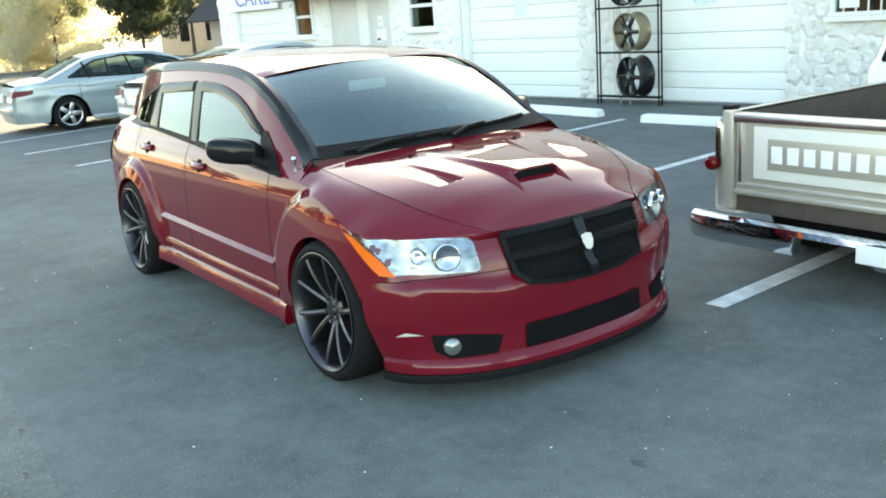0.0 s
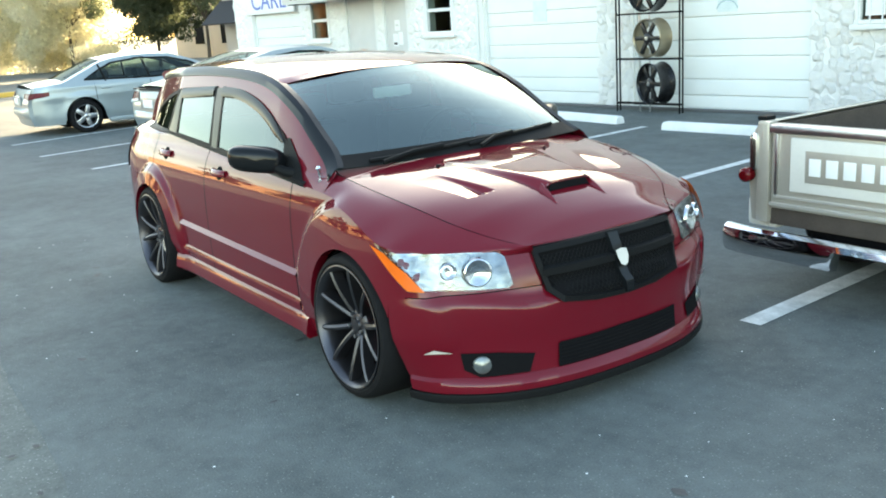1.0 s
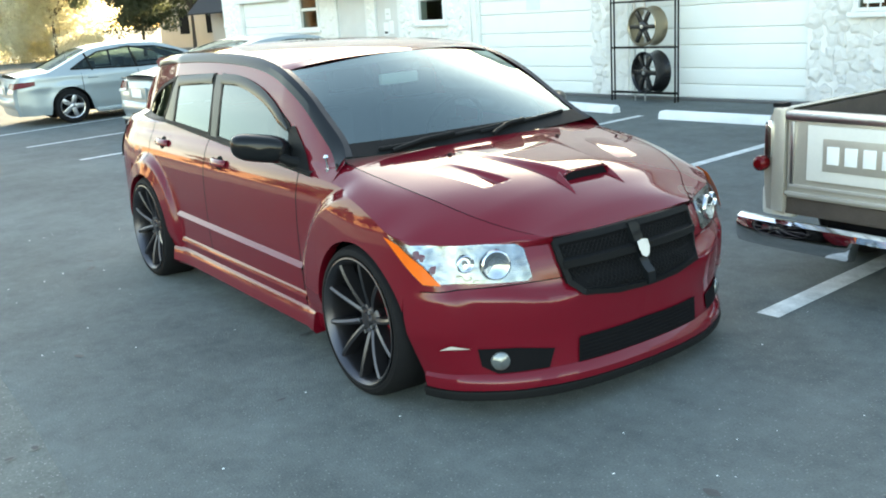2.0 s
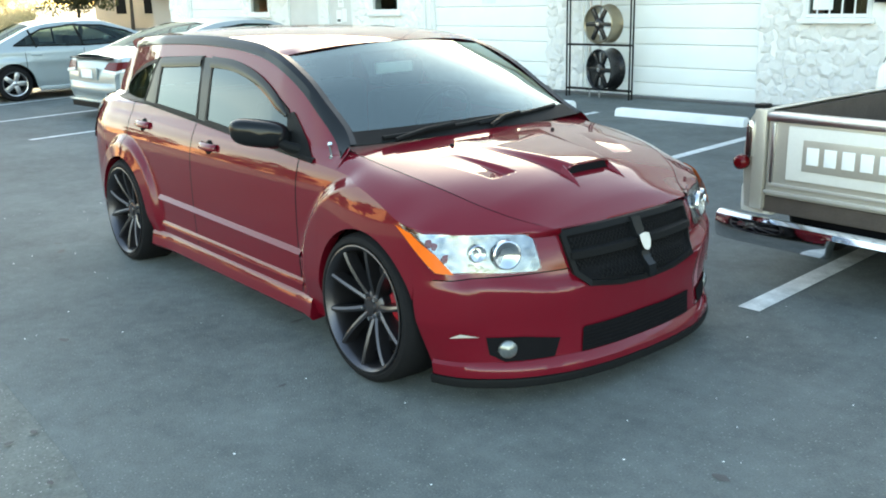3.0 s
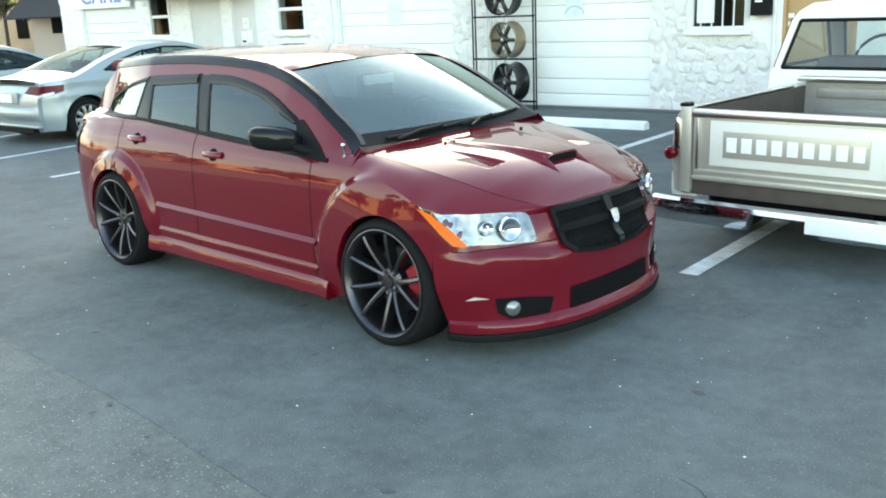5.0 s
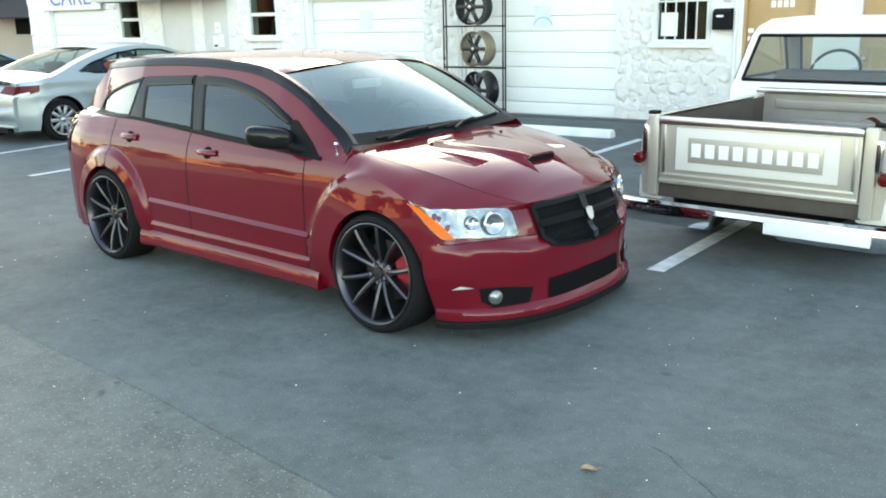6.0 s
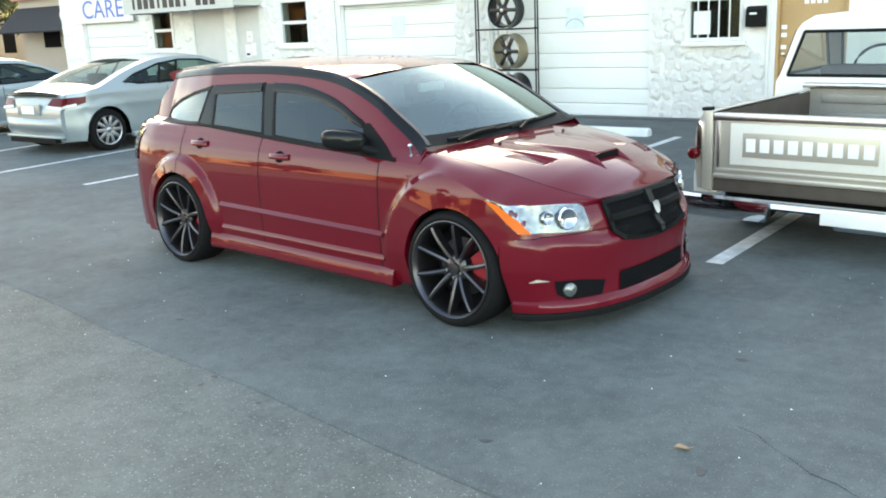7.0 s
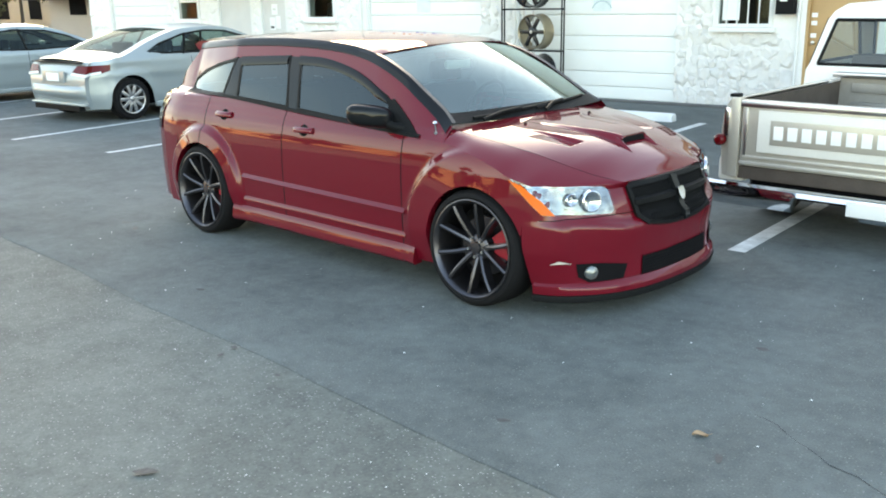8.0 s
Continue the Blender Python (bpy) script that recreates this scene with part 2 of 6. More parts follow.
def boxed(*a, **k):
    return box(bmesh.new(), *a, **k)


def grid(bm, fn, nu, nv, close_u=False, flip=False):
    """A sheet of quads through fn(u, v), u and v from 0 to 1."""
    rows = [[bm.verts.new(fn(i / nu, j / nv)) for j in range(nv + 1)] for i in range(nu + (0 if close_u else 1))]
    n = len(rows)
    for i in range(nu):
        a, b = rows[i], rows[(i + 1) % n]
        for j in range(nv):
            q = (a[j], a[j + 1], b[j + 1], b[j])
            try:
                bm.faces.new(q[::-1] if flip else q)
            except ValueError:
                pass
    return rows


def tube(bm, pts, r, n=8, closed=False, caps=True):
    """A round bar along points; r is one radius or one for each point."""
    pts = [Vector(p) for p in pts]
    rs = r if isinstance(r, (list, tuple)) else [r] * len(pts)
    rings = []
    for i, p in enumerate(pts):
        a = pts[i - 1] if (i or closed) else p
        b = pts[(i + 1) % len(pts)] if (i < len(pts) - 1 or closed) else p
        d = (b - a).normalized()
        up = Vector((0, 0, 1)) if abs(d.z) < 0.95 else Vector((1, 0, 0))
        s = d.cross(up).normalized()
        t = s.cross(d)
        rings.append([bm.verts.new(p + (s * math.cos(2 * math.pi * k / n) + t * math.sin(2 * math.pi * k / n)) * rs[i]) for k in range(n)])
    m = len(rings)
    for i in range(m if closed else m - 1):
        a, b = rings[i], rings[(i + 1) % m]
        for k in range(n):
            bm.faces.new((a[k], a[(k + 1) % n], b[(k + 1) % n], b[k]))
    if caps and not closed:
        bm.faces.new(rings[0][::-1])
        bm.faces.new(rings[-1])
    return bm


def lathe(bm, prof, n=48, axis="y"):
    """A profile of (radius, along) turned about an axis."""
    def at(u, v):
        k = v * (len(prof) - 1)
        i = min(int(k), len(prof) - 2)
        f = k - i
        r = prof[i][0] * (1 - f) + prof[i + 1][0] * f
        h = prof[i][1] * (1 - f) + prof[i + 1][1] * f
        a = 2 * math.pi * u
        return Vector((r * math.cos(a), h, r * math.sin(a))) if axis == "y" else Vector((r * math.cos(a), r * math.sin(a), h))
    grid(bm, at, n, len(prof) - 1, close_u=True)
    return bm


def lerp(keys, x):
    """Smooth curve through (x, value) keys in rising x."""
    if x <= keys[0][0]:
        return keys[0][1]
    for i in range(len(keys) - 1):
        (a, p), (b, q) = keys[i], keys[i + 1]
        if x <= b:
            t = (x - a) / (b - a)
            h = b - a
            m0 = (q - keys[i - 1][1]) / (b - keys[i - 1][0]) if i else (q - p) / h
            m1 = (keys[i + 2][1] - p) / (keys[i + 2][0] - a) if i + 2 < len(keys) else (q - p) / h
            return (2 * t**3 - 3 * t * t + 1) * p + (t**3 - 2 * t * t + t) * h * m0 + (3 * t * t - 2 * t**3) * q + (t**3 - t * t) * h * m1
    return keys[-1][1]


def sheet(bm, outline, fn, depth=0.0, cell=0.06):
    """A filled outline in a plane of (a, b), cut into small cells and laid onto fn(a, b); with depth it gets a rim."""
    vs = [bm.verts.new((a, b, 0)) for a, b in outline]
    f = bm.faces.new(vs)
    a0, a1 = min(a for a, b in outline), max(a for a, b in outline)
    b0, b1 = min(b for a, b in outline), max(b for a, b in outline)
    for lo, hi, no in ((a0, a1, (1, 0, 0)), (b0, b1, (0, 1, 0))):
        k = max(1, int((hi - lo) / cell))
        for i in range(1, k):
            c = lo + (hi - lo) * i / k
            bmesh.ops.bisect_plane(bm, geom=bm.verts[:] + bm.edges[:] + bm.faces[:], plane_co=(c, c, 0), plane_no=no)
    if depth:
        r = bmesh.ops.extrude_face_region(bm, geom=bm.faces[:])
        for v in (e for e in r["geom"] if isinstance(e, bmesh.types.BMVert)):
            v.co.z = depth
    for v in bm.verts:
        v.co = fn(v.co.x, v.co.y, v.co.z)
    bmesh.ops.recalc_face_normals(bm, faces=bm.faces[:])
    return bm


def letters(text, size, mat, name="lettering", depth=0.004):
    cu = bpy.data.curves.new(name, "FONT")
    cu.body, cu.size, cu.extrude, cu.align_x, cu.align_y = text, size, depth, "CENTER", "CENTER"
    tmp = bpy.data.objects.new("tmp", cu)
    scene.collection.objects.link(tmp)
    me = bpy.data.meshes.new_from_object(tmp.evaluated_get(bpy.context.evaluated_depsgraph_get()))
    bpy.data.objects.remove(tmp)
    me.materials.clear()
    me.materials.append(mat)
    return me

# ---- ground ----
def seam_y(x):
    return 1.72 - 0.131 * (x - 0.1) + 0.03 * noise.noise(Vector((x * 0.9, 3.1, 0))) + 0.012 * noise.noise(Vector((x * 6, 1.1, 0)))


bm = bmesh.new()
grid(bm, lambda u, v: Vector((-900 + 1800 * u, -900 + 1800 * v, -0.008)), 30, 30)
solid("ground", bm, OLD_ASPHALT, Matrix(), "worn grey asphalt of the drive aisle and beyond", "ground", kind="structure")

bm = bmesh.new()
N = 420
top = []
for i in range(N + 1):
    x = -32 + 46 * i / N
    top.append((x, seam_y(x)))
rows = [[bm.verts.new((x, y, -0.006)), bm.verts.new((x, y + 0.012, 0.0)), bm.verts.new((x, (y + 13.2) / 2, 0.0)), bm.verts.new((x, 13.2, 0.0))] for x, y in top]
for a, b in zip(rows, rows[1:]):
    for k in range(3):
        bm.faces.new((a[k], b[k], b[k + 1], a[k + 1]))
solid("pavement", bm, ASPHALT, Matrix(), "dark newer asphalt laid over the parking bays", "pavement", kind="structure")


def stripe(name, x0, y0, x1, y1, w):
    d = Vector((x1 - x0, y1 - y0, 0))
    n = Vector((-d.y, d.x, 0)).normalized() * w / 2
    bm = bmesh.new()
    k = 24
    for i in range(k + 1):
        p = Vector((x0, y0, 0.004)) + d * i / k
        j = 0.006
        bm.verts.new(p + n * (1 + j * random.uniform(-4, 4)))
        bm.verts.new(p - n * (1 + j * random.uniform(-4, 4)))
    bm.verts.ensure_lookup_table()
    for i in range(k):
        bm.faces.new([bm.verts[2 * i + q] for q in (1, 3, 2, 0)])
    solid(name, bm, STRIPE, Matrix(), "worn white painted parking bay line on asphalt", "parking line", "parking bay lines", "structure")


for x0, y0, x1, y1, w in ((-0.53, 5.07, -0.47, 11.26, 0.12), (-3.15, 5.11, -3.29, 10.99, 0.11), (-5.74, 5.18, -5.95, 11.07, 0.11), (-7.97, 5.06, -8.17, 11.04, 0.10),
                          (-10.0, 4.97, -10.65, 11.05, 0.10), (-12.17, 4.96, -12.99, 11.06, 0.10), (-14.36, 5.14, -15.69, 11.08, 0.10), (2.1, 5.1, 2.15, 11.2, 0.12)):
    stripe("parking_line", x0, y0, x1, y1, w)


def wheel_stop():
    """A precast bumper bar with sloping sides and chamfered ends."""
    bm = bmesh.new()
    L, sec = 0.92, ((-0.085, 0), (-0.075, 0.075), (-0.05, 0.105), (0.05, 0.105), (0.075, 0.075), (0.085, 0))
    xs = (-L, -L + 0.03, L - 0.03, L)
    rings = []
    for i, x in enumerate(xs):
        s = 0.9 if i in (0, 3) else 1.0
        rings.append([bm.verts.new((x, y * s, z * s)) for y, z in sec])
    for a, b in zip(rings, rings[1:]):
        for k in range(len(sec)):
            bm.faces.new((a[k], b[k], b[(k + 1) % len(sec)], a[(k + 1) % len(sec)]))
    bm.faces.new(rings[0])
    bm.faces.new(rings[-1][::-1])
    return bm


stop_mesh = mesh_of("wheel_stop", wheel_stop(), CONCRETE)
for x, y, a in ((-4.62, 10.97, 0), (-7.39, 11.31, -7), (-1.95, 10.9, 0), (-9.95, 11.2, 0)):
    ob = new("wheel_stop", stop_mesh)
    ob.matrix_world = pose(x, y, 0, 0, 0, a)
    tagged(ob, "white painted concrete wheel stop lying on asphalt", "wheel stop", "wheel stops")

# cracks, stains and grit on the asphalt
bm = bmesh.new()
pts = [Vector((0.46, 2.73, 0.0025))]
for i in range(14):
    pts.append(pts[-1] + Vector((0.052, -0.030 + 0.02 * random.uniform(-1, 1), 0)))
for a, b in zip(pts, pts[1:]):
    n = Vector((0.0, 0.002 * random.uniform(0.4, 1), 0))
    bm.faces.new([bm.verts.new(v) for v in (a - n, b - n, b + n, a + n)])
solid("crack", bm, DARK, Matrix(), "thin dark crack in the asphalt", "crack", kind="structure")


def flake(r, seed):
    bm = bmesh.new()
    rnd = random.Random(seed)
    k = 9
    vs = [bm.verts.new((r * (0.6 + 0.5 * rnd.random()) * math.cos(2 * math.pi * i / k), r * 0.6 * (0.6 + 0.5 * rnd.random()) * math.sin(2 * math.pi * i / k), 0)) for i in range(k)]
    c = bm.verts.new((0, 0, r * 0.25))
    for i in range(k):
        bm.faces.new((vs[i], vs[(i + 1) % k], c))
    return bm


debris_bm = bmesh.new()
rnd = random.Random(5)
for i in range(260):
    x, y = rnd.uniform(-6, 4), rnd.uniform(-1.6, 5.4)
    r = rnd.choice((0.003, 0.004, 0.005, 0.006))
    k = 5
    vs = [debris_bm.verts.new((x + r * (0.7 + 0.5 * rnd.random()) * math.cos(2 * math.pi * j / k), y + r * math.sin(2 * math.pi * j / k), 0.0)) for j in range(k)]
    c = debris_bm.verts.new((x, y, r * 0.6))
    for j in range(k):
        debris_bm.faces.new((vs[j], vs[(j + 1) % k], c))
solid("grit", debris_bm, CONCRETE, Matrix(), "pale grit and small pebbles scattered on asphalt", "grit", kind="stuff")

stain_bm = bmesh.new()
for i in range(46):
    x, y = rnd.uniform(-6, 3.5), rnd.uniform(0.0, 5.4)
    r, e, a0 = rnd.uniform(0.012, 0.05), rnd.uniform(0.25, 0.6), rnd.uniform(0, 3)
    k = 12
    ring = []
    for j in range(k):
        q = 2 * math.pi * j / k
        rr = r * (0.7 + 0.5 * rnd.random())
        px, py = rr * math.cos(q), rr * e * math.sin(q)
        ring.append(stain_bm.verts.new((x + px * math.cos(a0) - py * math.sin(a0), y + px * math.sin(a0) + py * math.cos(a0), 0.003)))
    stain_bm.faces.new(ring)
OIL = material("oil_spot", (0.045, 0.046, 0.046), 0.7, vary=0.6, scale=60, second=(0.08, 0.082, 0.08))
solid("oil_stain", stain_bm, OIL, Matrix(), "small dark oil spots on the asphalt", "stain", kind="stuff")
patch_bm = bmesh.new()
for i in range(46):
    x, y = rnd.uniform(-4.5, 2.6), rnd.uniform(7.2, 12.2)
    r, e = rnd.uniform(0.05, 0.20), rnd.uniform(0.25, 0.6)
    k = 22
    ring = []
    for j in range(k):
        q = 2 * math.pi * j / k
        rr = r * (0.45 + 0.75 * rnd.random())
        ring.append(patch_bm.verts.new((x + rr * 1.6 * math.cos(q), y + rr * e * math.sin(q), 0.0032)))
    patch_bm.faces.new(ring)
solid("worn_patches", patch_bm, material("worn_tar", (0.062, 0.072, 0.072), 0.8, vary=0.8, scale=30, bump=0.4, bump_scale=90, second=(0.10, 0.115, 0.112)), Matrix(), "ragged dark worn patches in the asphalt bays", "stain", kind="stuff")
for x, y, r in ((0.23, 3.45, 0.042), (-1.86, 1.95, 0.025), (-1.42, 1.84, 0.02)):
    ob = solid("oil_spot", flake(r, int(r * 1000)), OIL, pose(x, y, 0.003), "dark flattened spot of dirt on asphalt", "stain", kind="structure")
    ob.scale = (1, 1, 0.1)


def dry_leaf():
    bm = bmesh.new()
    def at(u, v):
        w = 0.030 * math.sin(math.pi * u) ** 0.8
        a = (v - 0.5) * 2
        return Vector((0.05 * (u - 0.5) * 2, w * a, 0.014 * abs(a) ** 1.5 + 0.008 * math.sin(u * 5)))
    grid(bm, at, 10, 6)
    tube(bm, [(0.05, 0, 0.004), (0.075, 0.006, 0.01)], 0.0015, 5)
    return bm


leaf = solid("dry_leaf", dry_leaf(), material("dry_leaf", (0.42, 0.28, 0.16), 0.7, vary=0.6, scale=40), pose(0.36, 2.42, 0.004, 0, 0, 35) @ Matrix.Scale(0.62, 4), "curled dry brown leaf lying on asphalt", "leaf")

# ---- building ----
WY = 12.9         # face of the rendered wall
WT = 0.25         # its thickness
# top of the wall, out of view; its height is set for the shade it casts
TOP = 5.2
PIECES = []       # stones to be laid at the end: x0, x1, z0, z1


def wall_box(bm, x0, x1, z0, z1, y0=WY, y1=WY + WT):
    box(bm, x0, x1, y0, y1, z0, z1)


OPEN = [  # x0, x1, sill, head
    (-20.13, -17.71, 0.0, 2.65), (-17.24, -16.41, 1.24, 2.19), (-15.76, -14.60, 0.0, 2.19), (-14.33, -13.47, 0.0, 2.19), (-12.86, -11.98, 1.275, 2.235),
    (-11.15, -8.36, 0.0, 2.85), (-7.62, -4.61, 0.0, 2.85), (-3.99, -3.13, 1.19, 2.39), (-2.66, -1.69, 0.0, 2.19), (-1.14, -0.15, 0.0, 2.19)]
bm = bmesh.new()
x = -21.07
for x0, x1, z0, z1 in OPEN:
    wall_box(bm, x, x0, -0.05, TOP)
    if z0 > 0:
        wall_box(bm, x0, x1, -0.05, z0)
    wall_box(bm, x0, x1, z1, TOP)
    x = x1
# plain wall carried on far out of view, added to block low sun and sky
wall_box(bm, x, 45, -0.05, TOP)
wall_north = solid("wall_north", bm, STUCCO, Matrix(), "white painted wall faced with rough flagstone render", "wall", kind="structure", flat=True)
bm = bmesh.new()
box(bm, -21.07, 45, WY + 4.2, WY + 4.4, -0.05, TOP)
box(bm, -21.07, -20.87, WY + WT, WY + 4.2, -0.05, TOP)
box(bm, 44.8, 45, WY + WT, WY + 4.2, -0.05, TOP)
solid("wall_back", bm, STUCCO, Matrix(), "plain white back and end walls of the workshop", "wall", kind="structure", flat=True)
solid("roof", boxed(-21.25, 45.1, WY - 0.15, WY + 4.5, TOP, TOP + 0.25), STUCCO, Matrix(), "unseen flat white roof, added on the wall that shades the bays", "roof", kind="structure", flat=True)
solid("floor", boxed(-20.85, 44.8, WY + WT, WY + 4.2, -0.05, 0.02), CONCRETE, Matrix(), "bare concrete workshop floor", "floor", kind="structure", flat=True)
solid("kerb", boxed(-21.07, 45, WY - 0.16, WY - 0.01, -0.02, 0.035, bevel=0.01), material("kerb_dark", (0.11, 0.11, 0.11), 0.9, vary=0.6, scale=5, bump=0.5), Matrix(), "low dark concrete strip along the wall base", "kerb", kind="structure")


def garage_door(x0, x1, head):
    """A sectional door: each section a panel with a rolled edge and a middle groove."""
    t = thing("garage_door", pose((x0 + x1) / 2, WY + 0.1, 0), "closed white sectional garage door with horizontal ribs", "garage door", "garage doors", "structure")
    w = (x1 - x0) / 2 - 0.005
    z, k = 0.03, 0
    while z < head - 0.02:
        h = (0.19, 0.24, 0.338)[0 if k == 0 else 1 + (k + 1) % 2]
        k += 1
        z1 = min(z + h - 0.007, head)
        bm = bmesh.new()
        sec = ((0.018, z), (0.0, z + 0.010), (0.0, z1 - 0.03), (0.006, z1 - 0.010), (0.018, z1))
        rows = [[bm.verts.new((sx * w, yy, zz)) for sx in (-1, 1)] for yy, zz in sec]
        for a, b in zip(rows, rows[1:]):
            bm.faces.new((a[0], a[1], b[1], b[0]))
        part("panel", bm, DOORWHITE, t)
        z += h
    part("backing", boxed(-w, w, 0.022, 0.07, 0.0, head), DOORWHITE, t, flat=True)
    for sx in (-1, 1):
        part("jamb", boxed(sx * w - 0.03, sx * w + 0.03, -0.06, -0.005, 0, head), TRIMWHITE, t, flat=True)
    part("threshold", boxed(-w, w, -0.03, 0.03, 0.0, 0.026), TRIMWHITE, t, flat=True)
    return t


for x0, x1, z0, z1 in (OPEN[0], OPEN[5], OPEN[6]):
    garage_door(x0, x1, z1)


def sash_window(name, x0, x1, z0, z1, label):
    t = thing(name, pose((x0 + x1) / 2, WY, (z0 + z1) / 2), label, "window", "sash windows", "structure")
    w, h = (x1 - x0) / 2, (z1 - z0) / 2
    f = 0.075
    bm = bmesh.new()
    for a in ((-w, -w + f, -h, h), (w - f, w, -h, h), (-w + f, w - f, h - f, h), (-w + f, w - f, -h, -h + f)):
        box(bm, a[0], a[1], -0.03, 0.06, a[2], a[3])
    part("window_frame", bm, TRIMWHITE, t, flat=True)
    part("meeting_rail", boxed(-w + f, w - f, 0.0, 0.05, -0.03, 0.035), TRIMWHITE, t, flat=True)
    part("window_sill", boxed(-w - 0.05, w + 0.05, -0.09, 0.03, -h - 0.05, -h - 0.002, bevel=0.008), TRIMWHITE, t)
    for a, b, y in ((0.035, h - f, 0.015), (-h + f, -0.03, 0.035)):
        p = part("pane", boxed(-w + f, w - f, y, y + 0.005, a, b), PANE, t, flat=True)
        p.visible_shadow = False
    return t


sash_window("window_1", -17.24, -16.41, 1.24, 2.19, "white sash window with dark room behind")
sash_window("window_2", -12.86, -11.98, 1.275, 2.235, "white sash window, boxes and boards leaning inside")
# what stands inside the windows
for x, z, c in ((-16.85, 1.2, (0.045, 0.042, 0.036)), (-12.46, 1.2, (0.06, 0.05, 0.04))):
    bm = boxed(x - 0.3, x + 0.25, WY + 0.5, WY + 0.9, 0.02, 1.62, bevel=0.01)
    solid("cardboard_box", bm, material("cardboard", c, 0.8, vary=0.4, scale=3), Matrix(), "tall brown cardboard box standing on the floor inside", "box")
bm = boxed(-0.3, 0.35, -0.01, 0.01, -0.12, 0.12)
solid("board", bm, material("board_wood", (0.22, 0.13, 0.06), 0.6, vary=0.4, scale=8), pose(-12.42, WY + 0.55, 1.86, 20, -32, 0), "pale wooden board leaning inside the window", "board")
# near-black panels added behind the sashes to make the rooms look unlit
solid("room_shade_panel", boxed(-12.9, -11.95, WY + 0.95, WY + 1.0, 0.02, 2.6), DARK, Matrix(), "near-black panel added for the shade of the room", "partition", flat=True)
solid("room_shade_panel", boxed(-17.35, -16.3, WY + 0.95, WY + 1.0, 0.02, 2.6), DARK, Matrix(), "near-black panel added for the shade of the room", "partition", flat=True)
solid("partition", boxed(-4.3, -2.85, WY + 1.3, WY + 1.35, 0.02, 2.6), material("inner_wall", (0.2, 0.16, 0.13), 0.8, vary=0.5, scale=2), Matrix(), "brown inner partition behind the barred window", "partition", flat=True)

# barred window
t = thing("window_3", pose(-3.56, WY, 1.79), "white barred window with papers stuck inside", "window", kind="structure")
w, h, f = 0.43, 0.60, 0.05
bm = bmesh.new()
for a in ((-w, -w + f, -h, h), (w - f, w, -h, h), (-w + f, w - f, h - f, h), (-w + f, w - f, -h, -h + f)):
    box(bm, a[0], a[1], -0.02, 0.06, a[2], a[3])
part("window_frame", bm, TRIMWHITE, t, flat=True)
part("window_sill", boxed(-w - 0.06, w + 0.06, -0.10, 0.03, -h - 0.07, -h - 0.002, bevel=0.01), TRIMWHITE, t)
p = part("pane", boxed(-w + f, w - f, 0.03, 0.035, -h + f, h - f), PANE, t, flat=True)
p.visible_shadow = False
for i in range(6):
    bx = -w + 0.03 + (2 * w - 0.06) * i / 5
    part("bar", tube(bmesh.new(), [(bx, -0.06, -h - 0.02), (bx, -0.06, h + 0.02)], 0.011, 6), TRIMWHITE, t)
for z in (-h + 0.02, 0.0, 0.28):
    part("cross_bar", boxed(-w - 0.03, w + 0.03, -0.055, -0.04, z - 0.012, z + 0.012), TRIMWHITE, t, flat=True)
part("paper", boxed(-0.34, -0.08, 0.024, 0.028, -0.5, -0.16), WHITE, t, "white notice taped inside", flat=True)
for x, c in ((-3.42, (0.30, 0.19, 0.10)), (-3.2, (0.26, 0.20, 0.16)), (-3.74, (0.14, 0.12, 0.10))):
    solid("cardboard_box", boxed(x - 0.11, x + 0.11, WY + 0.4, WY + 0.7, 0.02, 1.70 + 0.1 * math.sin(x * 9)), material("carton", c, 0.8, vary=0.5, scale=6), Matrix(), "stacked cardboard cartons standing inside the window", "box", flat=True)

t = thing("mailbox", pose(-2.93, WY - 0.05, 1.52) @ Matrix.Scale(1.1, 4), "small black wall mailbox with slanted lid", "mailbox")
bm = bmesh.new()
sec = ((-0.09, -0.13), (-0.09, 0.09), (-0.03, 0.13), (0.05, 0.14), (0.05, -0.13))
a = [bm.verts.new((-0.115, y, z)) for y, z in sec]
b = [bm.verts.new((0.115, y, z)) for y, z in sec]
for k in range(5):
    bm.faces.new((a[k], a[(k + 1) % 5], b[(k + 1) % 5], b[k]))
bm.faces.new(a[::-1])
bm.faces.new(b)
bmesh.ops.recalc_face_normals(bm, faces=bm.faces[:])
part("body", bm, BLACK, t, flat=True)
part("slot_plate", boxed(-0.06, 0.03, -0.096, -0.091, 0.03, 0.055), WHITE, t, flat=True)


